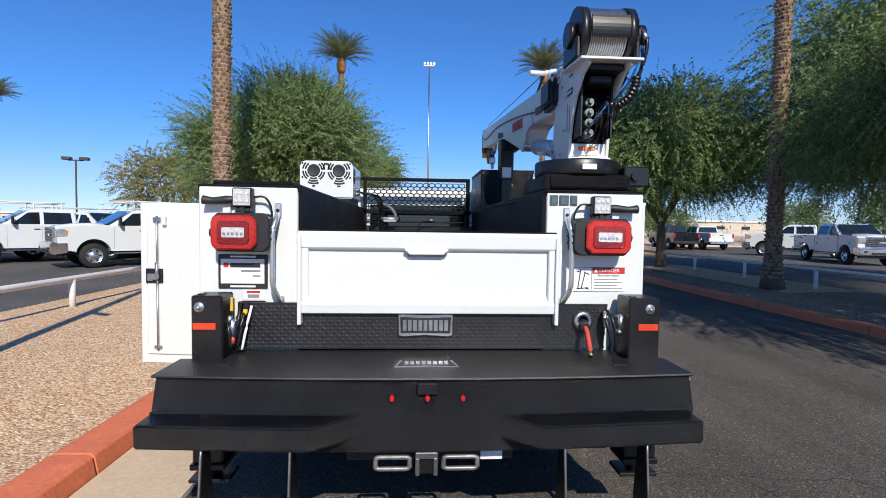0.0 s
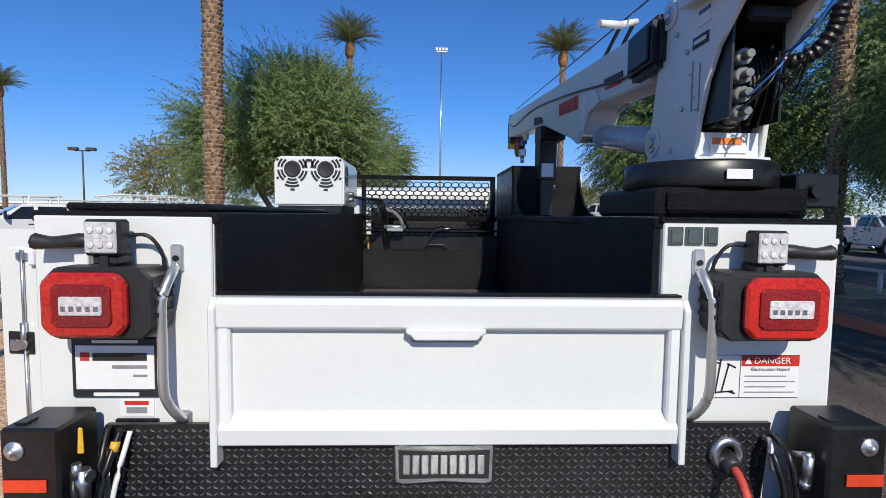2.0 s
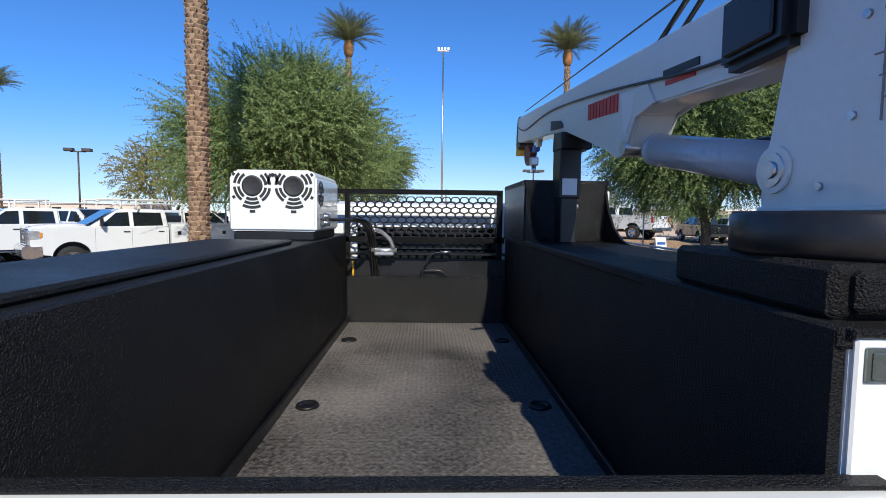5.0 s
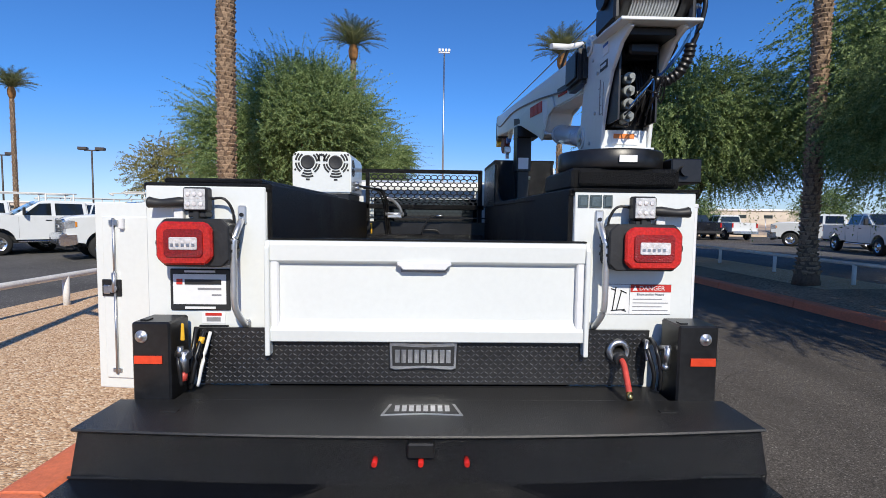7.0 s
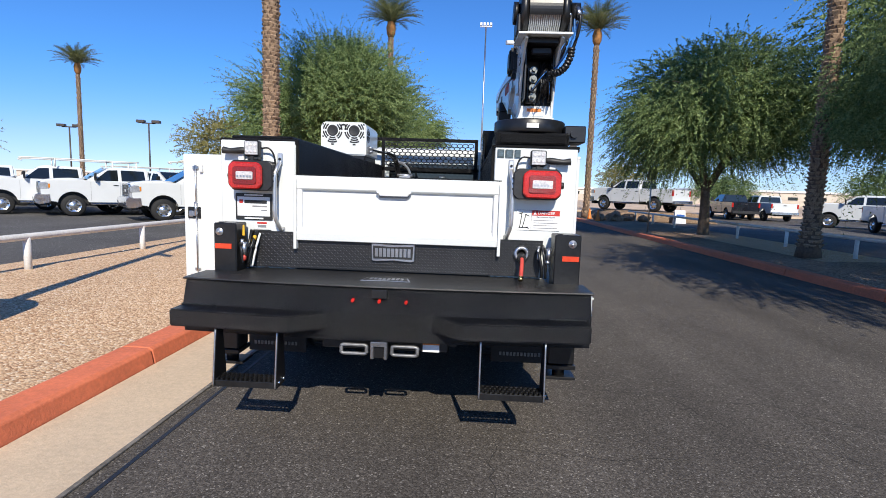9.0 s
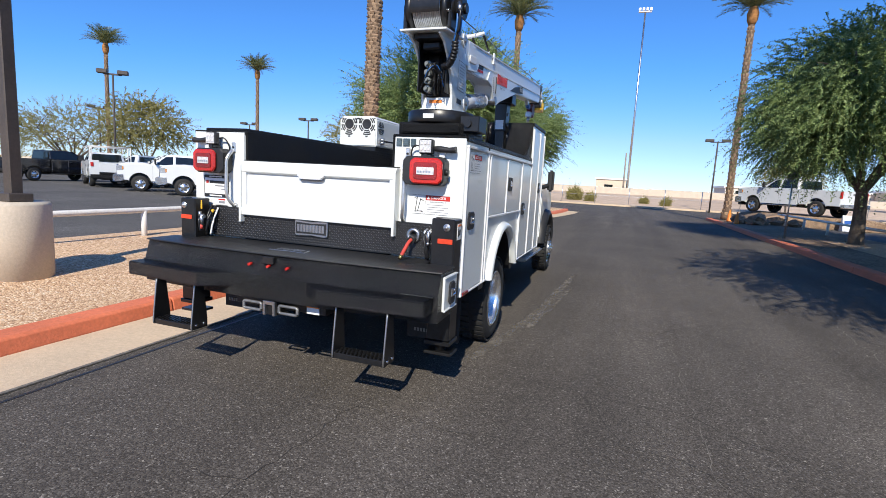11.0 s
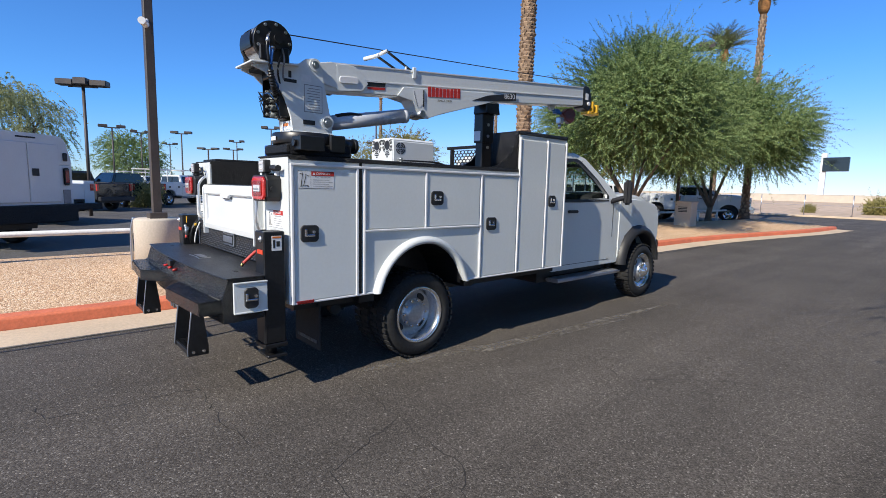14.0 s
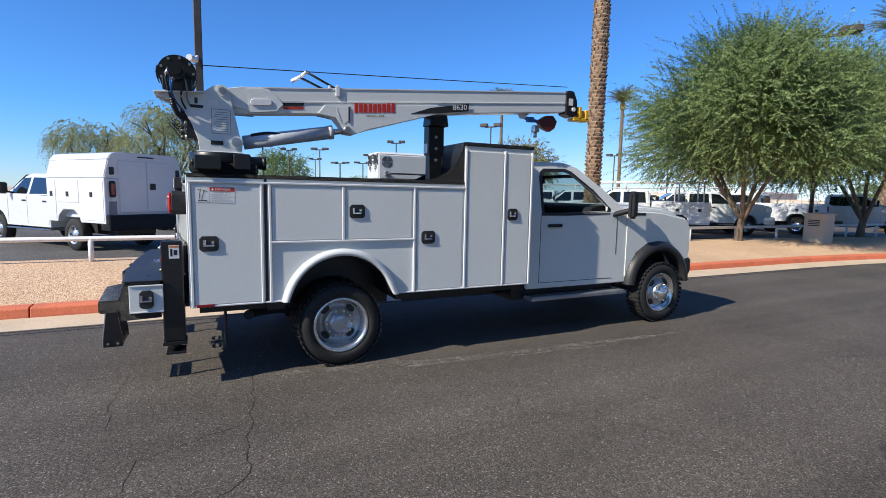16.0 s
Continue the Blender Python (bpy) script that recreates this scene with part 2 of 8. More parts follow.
M["asphalt_lot"] = speckled("old_asphalt", [(0.0, (0.086, 0.081, 0.076)), (0.5, (0.122, 0.116, 0.109)), (0.9, (0.195, 0.186, 0.176)), (0.97, (0.27, 0.26, 0.245))], 0.015, 0.9, 0.4, 0.25)
M["gravel"] = speckled("tan_gravel", [(0.0, (0.42, 0.245, 0.135)), (0.2, (0.59, 0.375, 0.22)), (0.45, (0.69, 0.465, 0.28)), (0.72, (0.77, 0.545, 0.345)), (0.9, (0.85, 0.675, 0.48))], 0.018, 0.95, 0.55, 0.12, dist=0.015)
M["dirt"] = speckled("brown_dirt", [(0.0, (0.2, 0.13, 0.085)), (0.3, (0.3, 0.2, 0.13)), (0.6, (0.36, 0.25, 0.165)), (0.85, (0.44, 0.32, 0.22))], 0.03, 0.95, 0.9, 0.3, dist=0.02)
M["desert"] = mat("desert_ground", (0.58, 0.43, 0.30), 0.95, var=0.15, scale=0.06, fine=1.5, bump=0.3, bscale=8)
M["concrete"] = mat("concrete", (0.62, 0.48, 0.33), 0.9, var=0.1, scale=1.5, fine=35, bump=0.25, bscale=80)
M["red_kerb"] = mat("red_kerb_paint", (0.70, 0.185, 0.085), 0.75, var=0.12, scale=2.5, fine=30, bump=0.3, bscale=60)
M["pillar"] = mat("pillar_paint", (0.56, 0.48, 0.38), 0.8, var=0.08, scale=2, bump=0.2)
M["brown_metal"] = mat("bronze_painted_steel", (0.07, 0.055, 0.045), 0.5, var=0.15)
M["rail"] = mat("white_rail_paint", (0.72, 0.70, 0.66), 0.55, var=0.1, scale=4)
M["bark"] = mat("mesquite_bark", (0.16, 0.12, 0.085), 0.95, var=0.3, scale=6, bump=0.8, bscale=25)
# core darker than palm_boot: shade between the leaf bases put into the colour
M["palm_bark"] = mat("palm_trunk_bark", (0.16, 0.105, 0.07), 0.95, var=0.25, scale=3, fine=25, bump=0.6, bscale=50)
M["palm_boot"] = mat("palm_leaf_base", (0.36, 0.245, 0.155), 0.9, var=0.3, scale=5, fine=40, bump=0.5)
M["orange_boot"] = mat("orange_leaf_base", (0.42, 0.19, 0.06), 0.9, var=0.3, scale=4)


def leaf_mat(name, one, two):
    """Leaves: colour differs leaf by leaf, and light comes through."""
    m = bpy.data.materials.new(name)
    m.use_nodes = True
    n, l = m.node_tree.nodes, m.node_tree.links
    n.remove(n["Principled BSDF"])
    g = n.new("ShaderNodeNewGeometry")
    mix = n.new("ShaderNodeMix")
    mix.data_type = "RGBA"
    mix.inputs[6].default_value, mix.inputs[7].default_value = (*one, 1), (*two, 1)
    l.new(g.outputs["Random Per Island"], mix.inputs[0])
    d, t, gl = n.new("ShaderNodeBsdfDiffuse"), n.new("ShaderNodeBsdfTranslucent"), n.new("ShaderNodeBsdfGlossy")
    gl.inputs["Roughness"].default_value = 0.45
    l.new(mix.outputs[2], d.inputs[0])
    l.new(mix.outputs[2], t.inputs[0])
    a, b = n.new("ShaderNodeMixShader"), n.new("ShaderNodeMixShader")
    a.inputs[0].default_value, b.inputs[0].default_value = 0.28, 0.015
    l.new(d.outputs[0], a.inputs[1])
    l.new(t.outputs[0], a.inputs[2])
    l.new(a.outputs[0], b.inputs[1])
    l.new(gl.outputs[0], b.inputs[2])
    l.new(b.outputs[0], n["Material Output"].inputs[0])
    return m


M["leaf"] = leaf_mat("mesquite_leaf", (0.095, 0.158, 0.052), (0.31, 0.39, 0.16))
M["leaf_dry"] = leaf_mat("dry_leaf", (0.24, 0.22, 0.07), (0.34, 0.30, 0.12))
M["leaf_grey"] = leaf_mat("willow_leaf", (0.27, 0.30, 0.14), (0.42, 0.43, 0.22))
M["frond"] = leaf_mat("palm_frond", (0.19, 0.21, 0.09), (0.36, 0.37, 0.19))
M["wood_grey"] = mat("weathered_grey_wood", (0.30, 0.26, 0.22), 0.9, var=0.2, scale=3, bump=0.4, bscale=30)


# ---- shapes ----
def finish(bm, bevel=0.0, seg=1, smooth=False):
    if bevel:
        bmesh.ops.bevel(bm, geom=bm.edges[:], offset=bevel, segments=seg, affect="EDGES", clamp_overlap=True)
    if smooth:
        for f in bm.faces:
            f.smooth = True
    return bm


def box(x0, x1, y0, y1, z0, z1, bevel=0.0, seg=1):
    bm = bmesh.new()
    bmesh.ops.create_cube(bm, size=1)
    for v in bm.verts:
        v.co = Vector((x0 + (v.co.x + 0.5) * (x1 - x0), y0 + (v.co.y + 0.5) * (y1 - y0), z0 + (v.co.z + 0.5) * (z1 - z0)))
    return finish(bm, bevel, seg)


def prism(poly, axis, a0, a1, bevel=0.0, seg=1):
    """A polygon pushed along an axis. axis x: points are (y, z); y: (x, z); z: (x, y)."""
    bm = bmesh.new()

    def at(p, a):
        return Vector((a, p[0], p[1])) if axis == "x" else Vector((p[0], a, p[1])) if axis == "y" else Vector((p[0], p[1], a))

    lo, hi = [bm.verts.new(at(p, a0)) for p in poly], [bm.verts.new(at(p, a1)) for p in poly]
    bm.faces.new(lo)
    bm.faces.new(hi[::-1])
    for i in range(len(poly)):
        j = (i + 1) % len(poly)
        bm.faces.new((lo[j], lo[i], hi[i], hi[j]))
    bmesh.ops.recalc_face_normals(bm, faces=bm.faces[:])
    return finish(bm, bevel, seg)


def rod(p0, p1, r0, r1=None, n=16, caps=True):
    p0, p1 = Vector(p0), Vector(p1)
    bm = bmesh.new()
    bmesh.ops.create_cone(bm, cap_ends=caps, segments=n, radius1=r0, radius2=r0 if r1 is None else r1, depth=(p1 - p0).length)
    turn = (p1 - p0).to_track_quat("Z", "Y").to_matrix().to_4x4()
    bmesh.ops.transform(bm, matrix=Matrix.Translation((p0 + p1) / 2) @ turn, verts=bm.verts)
    for f in bm.faces:
        f.smooth = len(f.verts) == 4
    return bm


def tube(points, r, n=8, radii=None):
    """A bent bar or hose along points, smoothed."""
    pts = [Vector(p) for p in points]
    if len(pts) > 2:
        out, rr = [], []
        for i in range(len(pts) - 1):
            a, b = pts[max(i - 1, 0)], pts[i]
            c, d = pts[i + 1], pts[min(i + 2, len(pts) - 1)]
            for k in range(5):
                t = k / 5
                out.append(0.5 * ((2 * b) + (c - a) * t + (2 * a - 5 * b + 4 * c - d) * t * t + (3 * b - a - 3 * c + d) * t ** 3))
                if radii:
                    rr.append(radii[i] + (radii[i + 1] - radii[i]) * t)
        pts = out + [pts[-1]]
        if radii:
            rr.append(radii[-1])
            radii = rr
    bm = bmesh.new()
    rings = []
    for i, p in enumerate(pts):
        d = (pts[min(i + 1, len(pts) - 1)] - pts[max(i - 1, 0)]).normalized()
        up = Vector((0, 0, 1)) if abs(d.z) < 0.95 else Vector((1, 0, 0))
        u = d.cross(up).normalized()
        v = d.cross(u)
        q = radii[i] if radii else r
        rings.append([bm.verts.new(p + (u * math.cos(2 * math.pi * k / n) + v * math.sin(2 * math.pi * k / n)) * q) for k in range(n)])
    for a, b in zip(rings, rings[1:]):
        for k in range(n):
            bm.faces.new((a[k], a[(k + 1) % n], b[(k + 1) % n], b[k])).smooth = True
    bm.faces.new(rings[0])
    bm.faces.new(rings[-1][::-1])
    bmesh.ops.recalc_face_normals(bm, faces=bm.faces[:])
    return bm


def lathe(profile, centre, axis="x", n=32, caps=True):
    """A turned shape: profile of (along, radius)."""
    bm = bmesh.new()
    rings = []
    for a, r in profile:
        ring = []
        for k in range(n):
            c, s = math.cos(2 * math.pi * k / n) * r, math.sin(2 * math.pi * k / n) * r
            p = (a, c, s) if axis == "x" else (c, a, s) if axis == "y" else (c, s, a)
            ring.append(bm.verts.new(Vector(p) + Vector(centre)))
        rings.append(ring)
    for a, b in zip(rings, rings[1:]):
        for k in range(n):
            bm.faces.new((a[k], a[(k + 1) % n], b[(k + 1) % n], b[k])).smooth = True
    if caps and profile[0][1] > 0.001:
        bm.faces.new(rings[0])
    if caps and profile[-1][1] > 0.001:
        bm.faces.new(rings[-1][::-1])
    bmesh.ops.remove_doubles(bm, verts=bm.verts[:], dist=0.0002)
    bmesh.ops.recalc_face_normals(bm, faces=bm.faces[:])
    return bm


def merge(*bms):
    tmp = bpy.data.meshes.new("tmp")
    out = bmesh.new()
    for b in bms:
        b.to_mesh(tmp)
        out.from_mesh(tmp)
        b.free()
        tmp.clear_geometry()
    bpy.data.meshes.remove(tmp)
    return out


def moved(bm, m):
    bmesh.ops.transform(bm, matrix=m, verts=bm.verts)
    return bm


def letters(text, height, at, right, up, mat_, name, parent, depth=0.002, width=None, label=""):
    """Raised or printed writing as a mesh, its lower left corner at a point."""
    cu = bpy.data.curves.new("letters", "FONT")
    cu.body, cu.size, cu.extrude = text, 1.0, 0.0
    ob = bpy.data.objects.new("letters", cu)
    scene.collection.objects.link(ob)
    me = bpy.data.meshes.new_from_object(ob)
    bpy.data.objects.remove(ob)
    bpy.data.curves.remove(cu)
    bm = bmesh.new()
    bm.from_mesh(me)
    bpy.data.meshes.remove(me)
    xs, ys = [v.co.x for v in bm.verts], [v.co.y for v in bm.verts]
    sx, sy = max(xs) - min(xs), max(ys) - min(ys)
    kx = width / sx if width else height / sy
    right, up = Vector(right).normalized(), Vector(up).normalized()
    out = right.cross(up)
    x0, y0 = min(xs), min(ys)
    for v in bm.verts:
        v.co = Vector(at) + right * (v.co.x - x0) * kx + up * (v.co.y - y0) * height / sy + out * depth
    return part(name, bm, mat_, parent, label)


def part(name, bm, material, parent=None, label=""):
    """Links a bmesh as one mesh object under a thing or under a part."""
    me = bpy.data.meshes.new(name)
    bm.to_mesh(me)
    bm.free()
    for one in material if isinstance(material, (list, tuple)) else [material]:
        me.materials.append(one)
    ob = new(name, me)
    if parent is not None and parent.parent is not None and parent.parent.parent is not None:
        parent = parent.parent
    if parent is not None:
        ob.parent = parent
        if parent.parent is None:
            ob.matrix_parent_inverse = parent.matrix_basis.inverted()
    if label:
        ob["label"] = label
    return ob


def thing(name, at, label, category, group="", kind=""):
    ob = new(name)
    ob.empty_display_size = 0.2
    ob.matrix_basis = Matrix.Translation(at)
    return tagged(ob, label, category, group, kind)


def structure(name, bm, material, label, category):
    return tagged(part(name, bm, material), label, category, kind="structure")


def mesh_of(name, verts, faces, material):
    me = bpy.data.meshes.new(name)
    me.from_pydata([tuple(v) for v in verts], [], faces)
    me.materials.append(material)
    return me


# ---- ground ----
KERB_X = -1.97          # road side of the painted kerb beside the truck
LOT_Z = 0.06


def strip(xs_zs, ys, bend=None):
    """A sheet from a cross-section of (x, z) carried along y."""
    bm = bmesh.new()
    rows = []
    for y in ys:
        rows.append([bm.verts.new((x + (bend(y) if bend else 0), y, z)) for x, z in xs_zs])
    for a, b in zip(rows, rows[1:]):
        for i in range(len(xs_zs) - 1):
            bm.faces.new((a[i], a[i + 1], b[i + 1], b[i]))
    bmesh.ops.recalc_face_normals(bm, faces=bm.faces[:])
    if sum(f.normal.z for f in bm.faces) < 0:
        bmesh.ops.reverse_faces(bm, faces=bm.faces[:])
    return bm


def left_bend(y):
    """The left kerb swings out into the driveway before the street corner."""
    u = min(1.0, max(0.0, (y - 17.0) / 13.5))
    return 1.25 * u * u * (3 - 2 * u)


END_Y = 31.6
KERB_R = 7.15           # road side of the kerb across the driveway


structure("ground", strip([(-3000, -0.06), (-60, -0.06), (60, -0.06), (3000, -0.06)], [-1500, -60, 60, 3000]), M["desert"], "bare tan desert ground reaching the horizon", "ground")
road_bm = strip([(-1.32, 0.0), (0, 0.0), (3, 0.0), (16, 0.0)], [-60, -5, 0, 5, 10, 20, 30, 33.2])
road = structure("road", road_bm, M["asphalt"], "dark asphalt driveway with fine cracks", "road")
cross = structure("road_crossing", strip([(-120, 0.004), (120, 0.004)], [END_Y + 0.3, 47]), M["asphalt"], "dark asphalt cross street", "road")
YS = [-40, -20, -10, -5, 0, 3, 6, 9, 12, 15, 18, 20, 22, 24, 26, 28, 30, END_Y]
# gravel verge with a low mound
verge = strip([(-2.24, 0.13), (-2.6, 0.15), (-3.4, 0.24), (-4.2, 0.3), (-5.4, 0.33), (-6.0, 0.28), (-6.6, 0.07)], YS, left_bend)
structure("gravel_verge", verge, M["gravel"], "tan decorative gravel on a low mound", "gravel")
lot = structure("parking_lot", strip([(-5.2, LOT_Z), (-120, LOT_Z)], [-60, END_Y]), M["asphalt_lot"], "grey asphalt parking lot", "parking lot")
gutter = structure("gutter", strip([(-1.32, 0.012), (-1.45, 0.004), (KERB_X + 0.0, 0.02)], [-40, -20, 0, 10, 17, 19, 21, 23, 25, 27, 29, END_Y], left_bend), M["concrete"], "tan concrete gutter along the kerb", "gutter")


def kerb_piece(y0, y1, x, side=-1):
    return prism([(x, -0.03), (x + side * 0.03, 0.13), (x + side * 0.06, 0.15), (x + side * 0.26, 0.152), (x + side * 0.30, 0.14), (x + side * 0.30, -0.03)], "y", y0, y1, 0.006)


kerb_left = tagged(new("kerb_left"), "red-painted concrete kerb beside the gravel", "kerb", kind="structure")
for k in range(-9, 13):
    y0 = 0.9 + k * 2.45
    y1 = min(y0 + 2.44, END_Y)
    piece = kerb_piece(0.006, y1 - y0, 0)
    slope = (left_bend(y1) - left_bend(y0)) / (y1 - y0)
    part("kerb_piece", moved(piece, Matrix.Translation((KERB_X + left_bend(y0), y0, 0)) @ Matrix(((1, slope, 0, 0), (0, 1, 0, 0), (0, 0, 1, 0), (0, 0, 0, 1)))), M["red_kerb"], kerb_left)
kerb_right = tagged(new("kerb_right"), "red-painted concrete kerb along the far verge", "kerb", kind="structure")
for k in range(-7, 13):
    part("kerb_piece", kerb_piece(k * 2.5 + 0.006, k * 2.5 + 2.49, KERB_R, 1), M["red_kerb"], kerb_right)
structure("dirt_verge", strip([(7.42, 0.135), (7.8, 0.16), (9.0, 0.22), (10.2, 0.24), (10.9, 0.20), (11.5, 0.05)], [-18, -12, -5, 0, 6, 12, 18, 22, 26.0, 32.4]), M["dirt"], "brown dirt verge with leaf litter under trees", "verge")
# sandy strip; its paler colour stands for sunlight between the tree shadows
structure("sand_strip", strip([(8.6, 0.207), (9.0, 0.2245), (10.2, 0.2445), (10.7, 0.219)], [11.0, 13, 15, 17, 19.0]), M["gravel"], "bare sandy strip beside the rail, paler for the sunlit patch", "verge")
structure("parking_lot_east", strip([(11.4, 0.06), (120, 0.06)], [-60, 6, 33]), M["asphalt_lot"], "grey asphalt parking lot beyond the trees", "parking lot")

# narrow dark joint between gutter and asphalt, tar seams and cracks on the driveway


def crack(points, w, seed, z=0.0025, stray=0.022):
    """A wandering crack as a thin uneven ribbon lying on the asphalt."""
    rng = random.Random(seed)
    fine = []
    for (x0, y0), (x1, y1) in zip(points, points[1:]):
        n = max(2, int(math.hypot(x1 - x0, y1 - y0) / 0.07))
        for k in range(n):
            fine.append((x0 + (x1 - x0) * k / n + rng.uniform(-stray, stray), y0 + (y1 - y0) * k / n + rng.uniform(-stray, stray)))
    bm = bmesh.new()
    prev = None
    for i, (x, y) in enumerate(fine):
        a, b = fine[max(i - 1, 0)], fine[min(i + 1, len(fine) - 1)]
        d = Vector((b[0] - a[0], b[1] - a[1], 0)).normalized()
        n = Vector((-d.y, d.x, 0)) * w * rng.uniform(0.3, 1.2)
        cur = (bm.verts.new(Vector((x, y, z)) + n), bm.verts.new(Vector((x, y, z)) - n))
        if prev:
            bm.faces.new((prev[0], prev[1], cur[1], cur[0]))
        prev = cur
    bmesh.ops.recalc_face_normals(bm, faces=bm.faces[:])
    return bm


M["crack"] = mat("crack_dirt", (0.035, 0.031, 0.028), 0.95, var=0.3)
M["dust"] = mat("crack_dust", (0.19, 0.17, 0.145), 0.95, var=0.3)
M["scuff"] = mat("dusty_scuff", (0.20, 0.18, 0.155), 0.95, var=0.3)
n, l = M["scuff"].node_tree.nodes, M["scuff"].node_tree.links
blur, worn, place = n.new("ShaderNodeTexNoise"), n.new("ShaderNodeMapRange"), n.new("ShaderNodeTexCoord")
blur.inputs["Scale"].default_value, blur.inputs["Detail"].default_value = 9.0, 6
worn.inputs["From Min"].default_value, worn.inputs["From Max"].default_value = 0.34, 0.62
worn.inputs["To Min"].default_value, worn.inputs["To Max"].default_value = 0.05, 0.8
l.new(place.outputs["Object"], blur.inputs["Vector"])
l.new(blur.outputs["Fac"], worn.inputs["Value"])
l.new(worn.outputs[0], n["Principled BSDF"].inputs["Alpha"])
for i, (pts, w) in enumerate((([(1.21, 3.5), (1.35, 4.4), (1.5, 5.2), (1.58, 6.7), (1.66, 8.4)], 0.06), ([(1.34, 4.6), (1.47, 5.4), (1.53, 6.6), (1.58, 7.4)], 0.035), ([(1.50, 4.7), (1.62, 5.8), (1.72, 7.2)], 0.03))):
    structure("scuff", crack(pts, w, 40 + i, 0.002 + 0.0006 * i, 0.008), M["scuff"], "pale dusty tyre scuff on the asphalt", "scuff")
structure("sand_joint", box(-1.336, -1.308, -40, 17, 0.002, 0.0135, 0.002), M["dust"], "sandy seam along the gutter", "joint")
structure("tar_joint", box(-1.215, -1.187, -40, 17, -0.01, 0.0035), M["ink"], "dark tar joint beside the gutter", "joint")
for i, (pts, w, m) in enumerate((
        ([(1.06, 3.33), (1.6, 3.28), (2.14, 3.22), (2.6, 3.17), (2.87, 3.16), (3.12, 2.94), (3.5, 2.75)], 0.006, "crack"), ([(2.14, 3.22), (2.45, 2.53), (2.79, 2.5), (3.2, 2.2)], 0.004, "crack"),
        ([(1.65, 5.33), (2.25, 5.4), (2.76, 5.2), (2.99, 5.44), (3.19, 5.69), (3.41, 5.86), (3.59, 5.98), (3.87, 5.95)], 0.006, "crack"), ([(3.41, 5.86), (3.58, 5.53), (3.86, 5.47)], 0.004, "crack"),
        ([(3.89, 5.94), (3.9, 5.1), (3.91, 4.74), (4.05, 4.1)], 0.005, "dust"), ([(4.94, 7.6), (4.94, 6.64), (4.87, 6.04), (4.9, 5.64), (4.8, 5.4), (4.83, 5.2), (4.9, 4.89), (4.82, 4.2)], 0.006, "dust"),
        ([(0.43, 1.30), (0.69, 1.34), (0.75, 1.9), (0.75, 2.22), (0.84, 2.5)], 0.006, "crack"), ([(0.75, 2.30), (0.86, 2.31), (1.21, 2.26), (1.5, 2.26), (2.0, 2.32)], 0.005, "crack"),
        ([(-1.04, 0.67), (-0.45, 0.67), (0.22, 0.69), (0.79, 0.71), (1.31, 0.74), (1.9, 0.95)], 0.006, "crack"), ([(0.69, 1.34), (0.79, 0.71), (0.7, 0.1), (0.9, -0.5)], 0.004, "crack"),
        ([(2.91, 6.2), (2.91, 4.67), (2.92, 3.22), (2.95, 2.21), (2.97, 1.0)], 0.004, "dust"),
        ([(1.31, 0.74), (1.6, 0.2), (2.2, -0.1), (2.6, 0.3), (2.5, 0.9)], 0.004, "crack"), ([(3.0, 12.0), (3.6, 10.5), (3.4, 9.0)], 0.005, "dust"))):
    structure("crack", crack(pts, w * 0.6, i), M[m], "fine crack in the asphalt", "crack")


# ---- the service truck ----
CX = 0.075
truck = thing("service_truck", (CX, 5.6, 0), "white utility service truck with a black-lined bed, parked on asphalt", "truck")
XL, XR, YB, YF = CX - 1.195, CX + 1.195, 2.84, 6.28
ZB, ZT = 0.69, 1.79
IL, IR, FZ = -0.60, 0.72, 1.10


def latch(y, z, parent, x=XR, w=0.15, h=0.13):
    base = part("latch", prism([(y - w / 2, z - h / 2 + 0.02), (y - w / 2 + 0.02, z - h / 2), (y + w / 2 - 0.02, z - h / 2), (y + w / 2, z - h / 2 + 0.02), (y + w / 2, z + h / 2 - 0.02),
                                (y + w / 2 - 0.02, z + h / 2), (y - w / 2 + 0.02, z + h / 2), (y - w / 2, z + h / 2 - 0.02)], "x", x + 0.010, x + 0.024, 0.005), M["plastic"], parent, "black paddle latch")
    part("handle", merge(box(x + 0.022, x + 0.034, y - 0.045, y + 0.04, z - 0.022, z - 0.006, 0.004), box(x + 0.022, x + 0.036, y - 0.045, y - 0.025, z - 0.01, z + 0.035, 0.004),
                         rod((x + 0.02, y + 0.03, z + 0.012), (x + 0.03, y + 0.03, z + 0.012), 0.012, n=12)), M["chrome"], base, "chrome handle")
    return base


# right-hand cabinets: shell with the wheel opening cut as a profile
ARCH = [(4.13 + 0.50 * math.cos(a), 0.60 + 0.50 * math.sin(a)) for a in [math.radians(d) for d in range(170, 9, -10)]]
prof = [(YB, ZB), (3.62, ZB)] + [p for p in ARCH if p[1] >= ZB] + [(4.66, ZB), (YF, ZB), (YF, 2.19), (5.42, 2.19), (5.42, ZT), (YB, ZT)]
prof_l = [(YB, ZB), (3.62, ZB)] + [p for p in ARCH if p[1] >= ZB] + [(4.66, ZB), (YF, ZB), (YF, ZT), (YB, ZT)]
part("cabinet_shell", prism(prof, "x", IR + 0.01, XR), M["white"], truck)
part("cabinet_shell", prism(prof_l, "x", XL, IL - 0.01), M["white"], truck)


def door_panel(y0, y1, z0, z1, parent, x=XR, sx=1):
    d = part("door", box(x, x + 0.012 * sx, y0, y1, z0, z1, 0.004), M["white"], parent)
    return d


